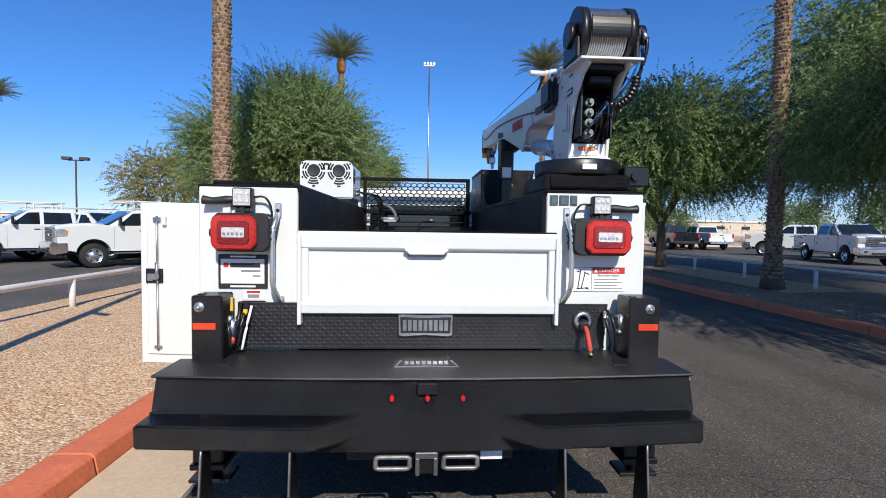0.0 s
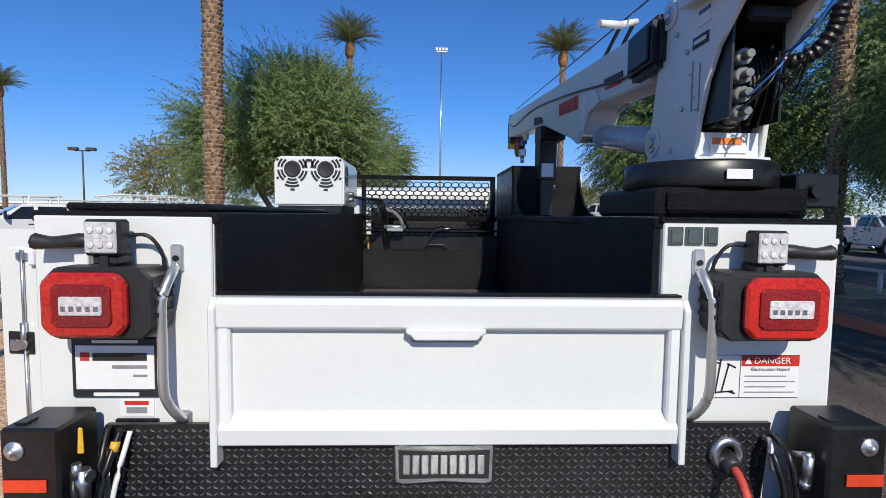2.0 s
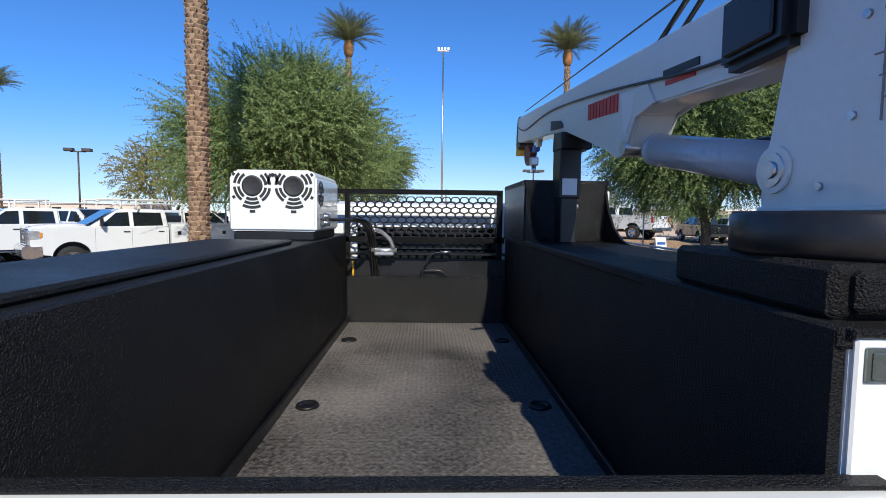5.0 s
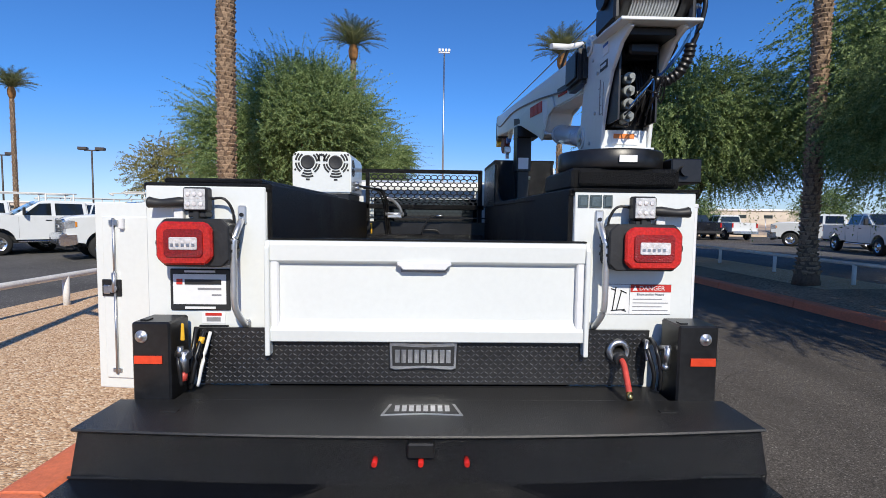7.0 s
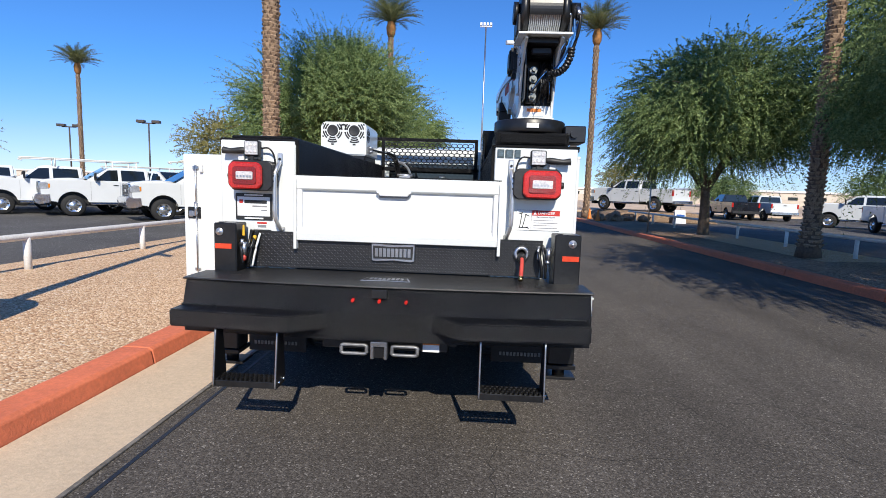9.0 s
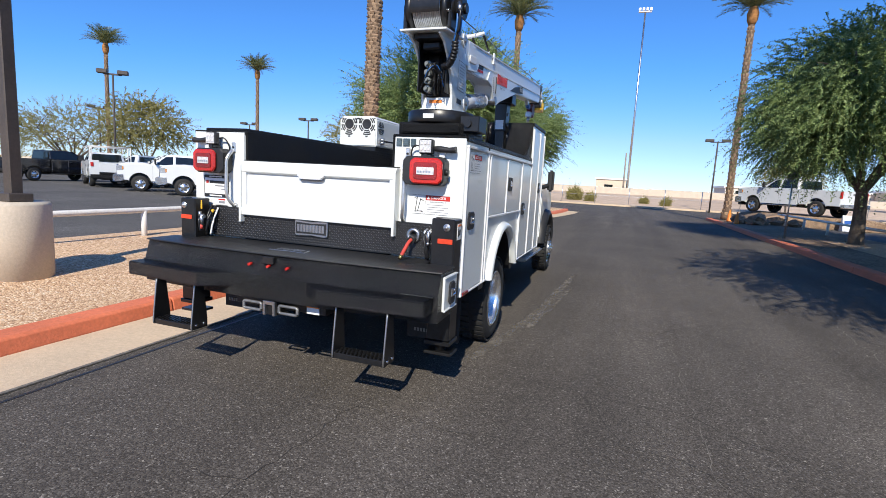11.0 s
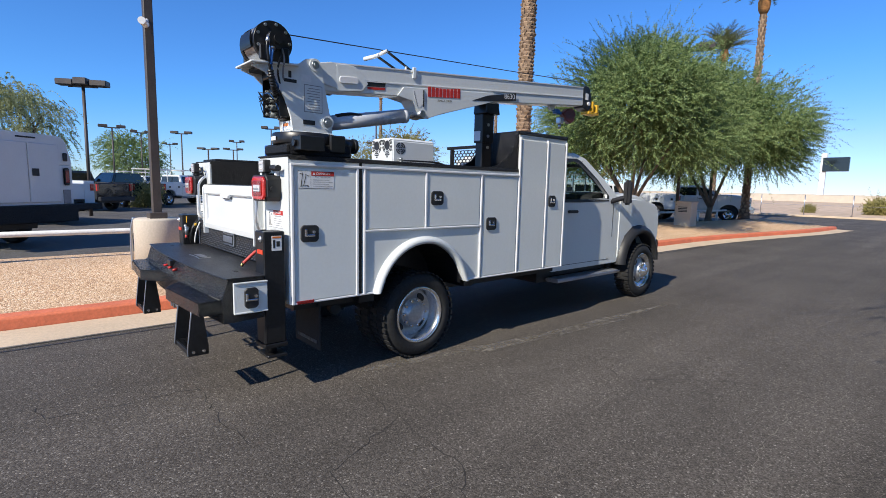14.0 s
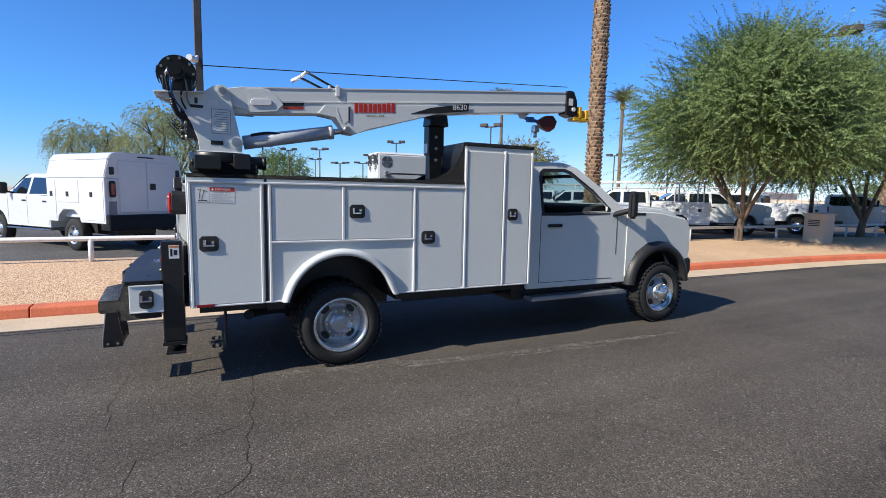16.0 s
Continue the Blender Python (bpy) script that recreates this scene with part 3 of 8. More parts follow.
d1 = door_panel(YB + 0.03, 3.405, ZB + 0.02, ZT - 0.06, truck)
latch(2.99, 1.235, d1, XR)
door_panel(3.50, 4.125, 1.25, ZT - 0.06, truck)
d3 = door_panel(4.155, 4.83, 1.25, ZT - 0.06, truck)
latch(4.27, 1.51, d3)
d4 = door_panel(4.89, 5.40, ZB + 0.02, ZT - 0.06, truck)
latch(5.01, 1.25, d4)
door_panel(5.47, 5.89, ZB + 0.02, 2.14, truck)
d6 = door_panel(5.93, 6.24, ZB + 0.02, 2.14, truck)
latch(6.02, 1.48, d6, w=0.13)
# raised bright trim between doors
for y, z0, z1 in ((YB + 0.014, ZB, ZT - 0.03), (3.415, ZB, ZT - 0.03), (3.485, ZB, ZT - 0.03), (4.14, 1.24, ZT - 0.05), (4.86, ZB, ZT - 0.03), (5.435, ZB, 2.16), (5.91, ZB + 0.02, 2.16), (6.262, ZB, 2.16)):
    part("door_trim", box(XR, XR + 0.02, y - 0.012, y + 0.012, z0, z1, 0.005), M["white_trim"], truck)
part("door_gap", box(XR, XR + 0.006, 3.438, 3.462, ZB, ZT), M["black"], truck)
part("rain_rail", box(XR, XR + 0.022, 3.48, 4.86, 1.225, 1.243, 0.004), M["white_trim"], truck)
part("rain_rail", box(XR, XR + 0.022, YB, 5.42, ZT - 0.045, ZT - 0.025, 0.004), M["white_trim"], truck)
part("sill_rail", box(XR, XR + 0.018, YB, 3.60, ZB, ZB + 0.016, 0.004), M["white_trim"], truck)
part("sill_rail", box(XR, XR + 0.018, 4.70, YF, ZB, ZB + 0.016, 0.004), M["white_trim"], truck)
part("marker", box(XR + 0.002, XR + 0.024, 2.88, 3.02, ZB + 0.002, ZB + 0.026, 0.003), M["red_dark"], truck, "small red side marker")


# flared wheel lip
def wheel_lip(x, sx):
    bm = bmesh.new()
    rows = []
    path = [(4.13 + 0.50 * math.cos(a), 0.60 + 0.50 * math.sin(a), math.cos(a), math.sin(a)) for a in [math.radians(d) for d in range(170, 9, -8)]]
    path = [(3.63, ZB, -1, 0)] + [p for p in path if p[1] > ZB + 0.02] + [(4.64, ZB, 1, 0)]
    for y, z, cy, cz in path:
        sec = [(0, 0.0), (0.045, -0.004), (0.058, 0.018), (0.045, 0.045), (0.012, 0.06), (0, 0.062)]
        rows.append([bm.verts.new((x + sx * a, y + cy * b, z + cz * b)) for a, b in sec])
    for a, b in zip(rows, rows[1:]):
        for i in range(len(a) - 1):
            bm.faces.new((a[i], a[i + 1], b[i + 1], b[i])).smooth = True
    bmesh.ops.recalc_face_normals(bm, faces=bm.faces[:])
    return bm


part("wheel_lip", wheel_lip(XR, 1), M["white"], truck)
part("wheel_lip", wheel_lip(XL, -1), M["white"], truck)
part("wheel_well", merge(box(IR + 0.02, XR - 0.02, 3.45, 3.6, 0.62, 1.2), box(IR + 0.02, XR - 0.02, 4.68, 4.8, 0.62, 1.2), box(IR + 0.0, IR + 0.05, 3.5, 4.75, 0.5, 1.2)), M["black"], truck)
for x0, x1 in ((IR + 0.03, XR - 0.012), (XL + 0.012, IL - 0.03)):
    lin = bmesh.new()
    rows = [[lin.verts.new((x, 4.13 + 0.492 * math.cos(math.radians(d)), 0.60 + 0.492 * math.sin(math.radians(d)))) for x in (x0, x1)] for d in range(176, 3, -8)]
    for p, q in zip(rows, rows[1:]):
        lin.faces.new((p[0], p[1], q[1], q[0]))
    bmesh.ops.recalc_face_normals(lin, faces=lin.faces[:])
    part("arch_liner", lin, M["black"], truck, "black wheel arch liner")
# black caps on the cabinets
part("cabinet_cap", merge(box(IR - 0.01, XR + 0.012, YB - 0.005, 5.42, ZT, ZT + 0.035, 0.006), box(IR - 0.01, XR + 0.012, 5.42, YF + 0.005, 2.192, 2.23, 0.006)), M["liner"], truck, "black spray-lined cabinet top")
part("cabinet_cap", merge(box(XL - 0.012, IL + 0.01, YB - 0.005, YF, ZT, ZT + 0.035, 0.006), box(XL + 0.04, IL - 0.05, YB + 0.06, 4.75, ZT + 0.035, ZT + 0.06, 0.008)), M["liner"], truck, "black spray-lined cabinet top")
# bed
bed = part("bed_floor", box(IL, IR, YB + 0.02, 6.25, FZ - 0.04, FZ), M["bed_floor"], truck, "black ribbed bed floor")
bm = bmesh.new()
for i in range(54):
    for j in range(134):
        x, y = IL + 0.03 + i * 0.0255, YB + 0.06 + j * 0.0255
        if x > IR - 0.03:
            continue
        q = 1 if (i + j) % 2 else -1
        bm.faces.new([bm.verts.new((x + a * 0.0095 * q - b * 0.0026, y + a * 0.0075 + b * 0.0030 * q, FZ + h)) for a, b, h in ((-1, 0, 0.001), (0.0, -1, 0.0035), (1, 0, 0.001), (0.0, 1, 0.0035))])
bmesh.ops.recalc_face_normals(bm, faces=bm.faces[:])
tagged(part("tread_pattern", bm, M["bed_floor"], bed), kind="stuff")
part("bed_wall", box(IL - 0.008, IL + 0.012, YB + 0.004, 6.25, FZ, ZT + 0.03), M["liner"], truck)
part("bed_wall", merge(box(IR - 0.012, IR + 0.008, YB + 0.004, 3.56, FZ, ZT + 0.03), box(IR - 0.002, IR + 0.012, 3.565, 6.25, FZ, ZT + 0.03)), M["liner"], truck)
part("bed_skirt", box(IL + 0.012, IL + 0.03, YB + 0.05, 6.2, FZ, FZ + 0.05, 0.004), M["black"], truck)
part("bed_skirt", box(IR - 0.03, IR - 0.012, YB + 0.05, 6.2, FZ, FZ + 0.05, 0.004), M["black"], truck)
for x in (IL + 0.12, IR - 0.12):
    for y in (4.35, 5.55):
        part("tie_down", lathe([(FZ + 0.001, 0.055), (FZ + 0.012, 0.05), (FZ + 0.012, 0.035), (FZ + 0.004, 0.03)], (x, y, 0), "z", 20), M["black"], truck, "recessed round tie-down ring")
bulk = part("bulkhead_board", box(IL + 0.005, IR - 0.03, 6.13, 6.16, FZ, FZ + 0.385, 0.006), M["stipple"], truck, "black textured bulkhead board")
part("handle", tube([(CX - 0.06, 6.135, FZ + 0.385), (CX - 0.04, 6.135, FZ + 0.43), (CX + 0.10, 6.135, FZ + 0.43), (CX + 0.14, 6.135, FZ + 0.385)], 0.008), M["black"], bulk)
part("rear_shelf", merge(box(IL + 0.01, IR - 0.01, 6.17, 6.26, FZ, 1.62), box(IL + 0.01, IR - 0.01, 6.10, 6.26, 1.66, 1.675, 0.003)), M["black"], truck)

# rear panels
part("rear_panel", box(IR + 0.012, XR, YB - 0.012, YB, ZB, ZT + 0.02, 0.004), M["white"], truck)
part("rear_panel", box(XL, IL - 0.012, YB - 0.012, YB, ZB, ZT + 0.02, 0.004), M["white"], truck)
part("sill", box(IL, IR, YB - 0.01, YB + 0.03, 0.9, FZ), M["black"], truck)

# tailgate: face recessed between a top roll and a bottom roll
TL, TR, TB, TT = -0.595, 0.785, 1.155, 1.585
prof = [(2.825, TB - 0.01), (2.755, TB), (2.750, TB + 0.05), (2.785, TB + 0.09), (2.785, TT - 0.10), (2.755, TT - 0.085), (2.752, TT - 0.015), (2.762, TT), (2.825, TT)]
gate = part("tailgate", prism(prof, "x", TL + 0.02, TR - 0.02, 0.003), M["white"], truck, "white tailgate with a pull handle")
part("tailgate_side", prism([(2.745, TB - 0.06), (2.83, TB - 0.06), (2.83, TT), (2.765, TT), (2.745, TT - 0.03)], "x", TL, TL + 0.02, 0.003), M["white"], gate)
part("tailgate_side", prism([(2.745, TB - 0.06), (2.83, TB - 0.06), (2.83, TT), (2.765, TT), (2.745, TT - 0.03)], "x", TR - 0.02, TR, 0.003), M["white"], gate)
part("tailgate_rib", box(TL + 0.02, TL + 0.055, 2.76, 2.80, TB + 0.02, TT - 0.08, 0.006), M["white_trim"], gate)
part("tailgate_rib", box(TR - 0.055, TR - 0.02, 2.76, 2.80, TB + 0.02, TT - 0.08, 0.006), M["white_trim"], gate)
part("gate_cap", box(TL + 0.004, TR - 0.004, 2.795, 2.832, TT + 0.0005, TT + 0.008, 0.002), M["liner"], gate, "black lined tailgate top")
# grey box stands for the shadow under the pull handle
part("handle_recess", box(CX - 0.10, CX + 0.10, 2.768, 2.784, TT - 0.13, TT - 0.10, 0.003), M["grey_ink"], gate)
part("pull_handle", prism([(CX - 0.115, TT - 0.085), (CX + 0.115, TT - 0.085), (CX + 0.115, TT - 0.098), (CX + 0.10, TT - 0.105), (CX + 0.09, TT - 0.118), (CX - 0.09, TT - 0.118), (CX - 0.10, TT - 0.105), (CX - 0.115, TT - 0.098)], "y", 2.742, 2.785, 0.004), M["white_trim"], gate)

# diamond plate riser behind the deck
riser = part("riser_plate", prism([(-0.90, 0.96), (1.05, 0.96), (1.07, 1.205), (-0.91, 1.205)], "y", 2.79, 2.806), M["black_plate"], truck, "black diamond-plate riser")
bars = []
bm = bmesh.new()
k = 0
nx, nz = 98, 12
for i in range(nx):
    for j in range(nz):
        x, z = -0.875 + i * 0.0198, 0.975 + j * 0.0193
        s = 1 if (i + j) % 2 else -1
        dx, dz, w = 0.0080 * s, 0.0060, 0.0034
        nxx, nzz = -dz * w / 0.01, dx * w / 0.01
        vs = [bm.verts.new((x + a * dx + b * nxx, y, z + a * dz + b * nzz)) for a, b, y in ((-1, 0, 2.789), (-0.3, -1, 2.788), (1, 0, 2.789), (0.3, 1, 2.784))]
        bm.faces.new(vs)
tagged(part("tread_pattern", bm, M["tread"], riser), kind="stuff")
badge = part("badge", prism([(CX - 0.145, 1.035), (CX - 0.12, 1.028), (CX, 1.036), (CX + 0.12, 1.028), (CX + 0.145, 1.035), (CX + 0.148, 1.15), (CX + 0.12, 1.153), (CX, 1.145), (CX - 0.12, 1.153), (CX - 0.148, 1.15)], "y", 2.77, 2.79, 0.004), M["steel"], riser, "embossed metal maker's plate")
part("badge_face", prism([(CX - 0.132, 1.048), (CX, 1.05), (CX + 0.132, 1.048), (CX + 0.135, 1.136), (CX, 1.13), (CX - 0.135, 1.136)], "y", 2.766, 2.772), M["ink"], badge)
for i in range(9):
    part("mark", box(CX - 0.122 + i * 0.0275, CX - 0.100 + i * 0.0275, 2.763, 2.768, 1.062, 1.120, 0.002), M["steel"], badge)

# bumper: slightly bowed deck, steep face, two lower steps with cut-in inner corners
def bow(x, y0, y1):
    return y1 + (y0 - y1) * ((x - CX) / 1.2) ** 2


def bowed(profile, x0, x1, n=14):
    """A cross-section of (y, z) carried along x, its y moved back towards the middle."""
    bm = bmesh.new()
    rows = []
    for k in range(n + 1):
        x = x0 + (x1 - x0) * k / n
        rows.append([bm.verts.new((x, y + bow(x, 0.0, -0.055) * (1 if y < 2.5 else 0), z)) for y, z in profile])
    for a, b in zip(rows, rows[1:]):
        for q in range(len(profile)):
            bm.faces.new((a[q], a[(q + 1) % len(profile)], b[(q + 1) % len(profile)], b[q]))
    bm.faces.new(rows[0])
    bm.faces.new(rows[-1])
    bmesh.ops.recalc_face_normals(bm, faces=bm.faces[:])
    return bm


DZ = 0.950
bumper = part("bumper", merge(bowed([(2.62, 0.64), (2.335, 0.63), (2.325, 0.80), (2.365, DZ - 0.02), (2.37, DZ - 0.008), (2.62, DZ - 0.008)], CX - 1.19, CX + 1.225), box(-0.92, 1.09, 2.61, 2.80, 0.70, DZ - 0.01)), M["stipple"], truck, "black textured step bumper")
deck_bm = bowed([(2.358, DZ - 0.012), (2.352, DZ - 0.006), (2.356, DZ), (2.63, DZ), (2.63, DZ - 0.006), (2.365, DZ - 0.007)], CX - 1.205, CX + 1.235)
part("deck", merge(deck_bm, box(-0.92, 1.09, 2.629, 2.80, DZ - 0.008, DZ, 0.002)), M["deck"], bumper, "smooth black bumper deck")
bdoor = part("box_door", merge(box(CX + 1.225, CX + 1.242, 2.40, 2.64, 0.69, 0.915, 0.004), box(CX + 1.24, CX + 1.25, 2.40, 2.64, 0.69, 0.70, 0.002), box(CX + 1.24, CX + 1.25, 2.40, 2.64, 0.905, 0.915, 0.002)), M["white"], bumper, "white bumper box door")
part("deck_badge", prism([(CX - 0.155, 2.47), (CX, 2.482), (CX + 0.155, 2.47), (CX + 0.13, 2.58), (CX, 2.572), (CX - 0.13, 2.58)], "z", DZ - 0.001, DZ + 0.004, 0.0015), M["steel"], bumper)
part("deck_badge_face", prism([(CX - 0.14, 2.478), (CX, 2.49), (CX + 0.14, 2.478), (CX + 0.118, 2.572), (CX, 2.563), (CX - 0.118, 2.572)], "z", DZ + 0.003, DZ + 0.006), M["deck"], bumper)
for k in range(8):
    part("mark", box(CX - 0.105 + 0.0275 * k, CX - 0.087 + 0.0275 * k, 2.50, 2.555, DZ + 0.005, DZ + 0.0075), M["steel"], bumper)
for s in (-1, 1):
    a, b, c = CX + s * 1.195, CX + s * 0.48, CX + s * 0.285
    st = part("bumper_step", prism([(a, 2.185), (b, 2.135), (c, 2.295), (c, 2.36), (a, 2.36)], "z", 0.695, 0.795, 0.008, 2), M["stipple"], bumper, "black textured lower step")
    part("weld_seam", rod((a, 2.318, 0.797), (c, 2.29, 0.797), 0.005, n=6), M["deck"], st)
    part("slot", box(CX + s * 0.95 - 0.03, CX + s * 0.95 + 0.03, 2.50, 2.525, DZ, DZ + 0.003), M["ink"], bumper)
    # hanging folding step
    h0, h1 = (CX - 0.93, CX - 0.57) if s < 0 else (CX + 0.59, CX + 0.95)
    hy = 2.17
    hang = part("drop_step", merge(box(h0, h1, hy, hy + 0.014, 0.355, 0.392, 0.002), box(h0, h1, hy + 0.116, hy + 0.13, 0.355, 0.392, 0.002)), M["black"], truck, "hanging black grip step with a pierced tread")
    for h in (h0, h1):
        part("step_arm", prism([(hy - 0.003, 0.355), (hy + 0.135, 0.355), (hy + 0.135, 0.42), (hy + 0.10, 0.70), (hy + 0.035, 0.70), (hy - 0.003, 0.42)], "x", h - 0.006, h + 0.006), M["black"], hang)
        part("arm_edge", tube([(h, hy - 0.006, 0.36), (h, hy - 0.004, 0.42), (h, hy + 0.03, 0.70)], 0.006, 6), M["steel"], hang)
        for yy in (hy + 0.03, hy + 0.10):
            part("bolt", rod((h + 0.004, yy, 0.385), (h + 0.016, yy, 0.385), 0.011, n=8), M["chrome"], hang)
    grip = [box(h0, h1, hy + 0.044 + 0.032 * j, hy + 0.054 + 0.032 * j, 0.378, 0.392) for j in range(2)]
    for j in range(3):
        y0, y1 = hy + 0.012 + 0.034 * j, hy + 0.05 + 0.034 * j
        for i in range(13):
            x = h0 + 0.006 + i * (h1 - h0) / 13 + (0.014 if j % 2 else 0.0)
            grip.append(box(x, x + 0.011, y0, y1, 0.378, 0.398))
    part("tread_grip", merge(*grip), M["black"], hang)
    # mud flap
    flap = part("mud_flap", box(CX + s * 0.92 - 0.22, CX + s * 0.92 + 0.22, 3.10, 3.115, 0.26, 0.72, 0.003), M["rubber"], truck, "black rubber mud flap with pale lettering")
    for k in range(13):
        part("mark", box(CX + s * 0.93 - 0.166 + 0.026 * k, CX + s * 0.93 - 0.150 + 0.026 * k, 3.094, 3.1, 0.312, 0.338), M["dull_metal"], flap)
for x in (CX - 0.155, CX, CX + 0.155):
    part("marker_lamp", rod((x, 2.30, 0.872), (x, 2.262, 0.868), 0.012, 0.009, 12), M["red_lens"], bumper, "small red marker lamp")
part("camera_pod", box(CX - 0.045, CX + 0.045, 2.27, 2.32, 0.885, 0.935, 0.004), M["black"], bumper)
# hitch
M["hitch_steel"] = mat("dull_hitch_steel", (0.24, 0.24, 0.24), 0.45, metal=0.6, var=0.2, bump=0.1)
hitch = part("hitch", merge(box(CX - 0.36, CX + 0.40, 2.380, 2.520, 0.55, 0.62, 0.004), box(CX - 0.05, CX + 0.05, 2.300, 2.520, 0.52, 0.62, 0.006)), M["black"], truck, "black receiver hitch with chain loops")
part("receiver", merge(box(CX - 0.05, CX + 0.05, 2.280, 2.310, 0.595, 0.625, 0.004), box(CX - 0.05, CX - 0.03, 2.280, 2.310, 0.52, 0.6, 0.004), box(CX + 0.03, CX + 0.05, 2.280, 2.310, 0.52, 0.6, 0.004)), M["steel"], hitch)
for s in (-1, 1):
    loop = [(CX + s * (0.075 + 0.075 * (1 + math.cos(a))), 2.30, 0.572 + 0.032 * math.sin(a)) for a in [2 * math.pi * k / 20 for k in range(21)]]
    part("chain_loop", tube([(CX + s * (0.15 + 0.075 * max(-1, min(1, (p[0] * s - CX * s - 0.15) / 0.055))), 2.30, 0.572 + max(-0.026, min(0.026, p[2] - 0.572))) for p in loop], 0.011, 8), M["hitch_steel"], hitch, "grey safety chain loop")
part("hitch_label", box(CX + 0.25, CX + 0.35, 2.372, 2.378, 0.55, 0.615), M["label"], hitch)
part("hitch_label_head", box(CX + 0.25, CX + 0.35, 2.369, 2.372, 0.595, 0.615), M["orange_vinyl"], hitch)


def tyre(centre, sx, r=0.405, w=0.24, rim=0.265, front=False, owner=None):
    x, y, z = centre
    t = part("wheel", lathe([(-sx * w / 2, rim), (-sx * w / 2, r - 0.04), (-sx * w / 2 + sx * 0.035, r - 0.008), (0, r), (sx * (w / 2 - 0.035), r - 0.008), (sx * w / 2, r - 0.045), (sx * (w / 2 + 0.008), r - 0.09), (sx * w / 2, rim + 0.01), (sx * (w / 2 - 0.03), rim)], (x, y, z), "x", 48, False), M["rubber"], owner)
    lugs = bmesh.new()
    for k in range(40):
        a = 2 * math.pi * k / 40
        for off, da in ((-w * 0.27, 0.0), (w * 0.27, 0.08)):
            m = Matrix.Translation((x + off, y, z)) @ Matrix.Rotation(a + da, 4, "X") @ Matrix.Translation((0, 0, r + 0.001))
            c = bmesh.ops.create_cube(lugs, size=1, matrix=m @ Matrix.Diagonal((w * 0.40, 0.04, 0.012, 1)))
    part("tread", lugs, M["rubber"], t)
    if front:
        dish = [(sx * 0.10, rim + 0.004), (sx * 0.115, rim - 0.012), (sx * 0.07, rim - 0.03), (sx * 0.05, 0.19), (sx * 0.075, 0.15), (sx * 0.085, 0.125), (sx * 0.13, 0.12), (sx * 0.145, 0.10), (sx * 0.15, 0.06), (sx * 0.185, 0.055), (sx * 0.19, 0.0)]
    else:
        dish = [(sx * 0.115, rim + 0.004), (sx * 0.125, rim - 0.012), (sx * 0.09, rim - 0.028), (sx * -0.02, rim - 0.045), (sx * -0.05, 0.19), (sx * -0.045, 0.15), (sx * 0.01, 0.14), (sx * 0.02, 0.105), (sx * 0.05, 0.10), (sx * 0.058, 0.07), (sx * 0.065, 0.0)]
    part("rim", lathe(dish[:4], (x, y, z), "x", 48, False), M["wheel"], t, "silver alloy rim")
    # disc colour is greyer than the rim, standing for reflected dark ground
    part("wheel_disc", lathe(dish[3:7], (x, y, z), "x", 48, False), M["wheel_disc"], t)
    part("hub", lathe(dish[6:], (x, y, z), "x", 32, False), M["wheel"] if front else M["wheel_disc"], t, "grey wheel hub")
    for k in range(10):
        a = 2 * math.pi * k / 10
        rr = 0.115 if front else 0.125
        part("lug_nut", (rod((x + sx * (0.12 if front else 0.0), y + rr * math.cos(a), z + rr * math.sin(a)), (x + sx * (0.155 if front else 0.045), y + rr * math.cos(a), z + rr * math.sin(a)), 0.014, 0.012, 8)), M["chrome"], t)
    for k in range(4):
        a = 2 * math.pi * (k + 0.5) / 4
        c = Vector((x + sx * (0.062 if front else -0.046), y + 0.178 * math.cos(a), z + 0.178 * math.sin(a)))
        part("hand_hole", (moved(rod((-0.012, 0, 0), (0.012, 0, 0), 0.038, n=14), Matrix.Translation(c) @ Matrix.Rotation(a, 4, "X") @ Matrix.Diagonal((1, 0.8, 1.3, 1)))), M["ink"], t)
    return t


RW, FW = (CX + 1.045, 4.13, 0.41), (CX + 0.96, 8.56, 0.41)
tyre(RW, 1, owner=truck)
tyre((CX + 0.775, 4.13, 0.41), 1, owner=truck)
tyre((CX - 1.045, 4.13, 0.41), -1, owner=truck)
tyre((CX - 0.775, 4.13, 0.41), -1, owner=truck)
tyre(FW, 1, front=True, owner=truck)
tyre((CX - 0.96, 8.56, 0.41), -1, front=True, owner=truck)
part("chassis", merge(box(CX - 0.45, CX - 0.37, 2.5, 9.0, 0.55, 0.75), box(CX + 0.37, CX + 0.45, 2.5, 9.0, 0.55, 0.75), box(CX - 0.5, CX + 0.5, 5.0, 6.4, 0.45, 0.7), rod((CX - 0.7, 4.13, 0.41), (CX + 0.7, 4.13, 0.41), 0.09), rod((CX - 0.8, 8.56, 0.41), (CX + 0.8, 8.56, 0.41), 0.07), box(CX - 1.1, CX + 1.1, 2.9, 3.5, 0.62, 0.69), box(CX - 1.1, CX + 1.1, 4.8, 6.25, 0.62, 0.69)), M["black"], truck)
part("exhaust", tube([(CX + 0.6, 3.9, 0.5), (CX + 0.75, 3.45, 0.52), (CX + 1.05, 3.30, 0.56)], 0.045, 14), M["rubber"], truck, "dark exhaust tail pipe")
# glass colour darkened to stand for the dim cab interior
M["shade_glass"] = glass_mat("shaded_windshield", (0.32, 0.42, 0.42))
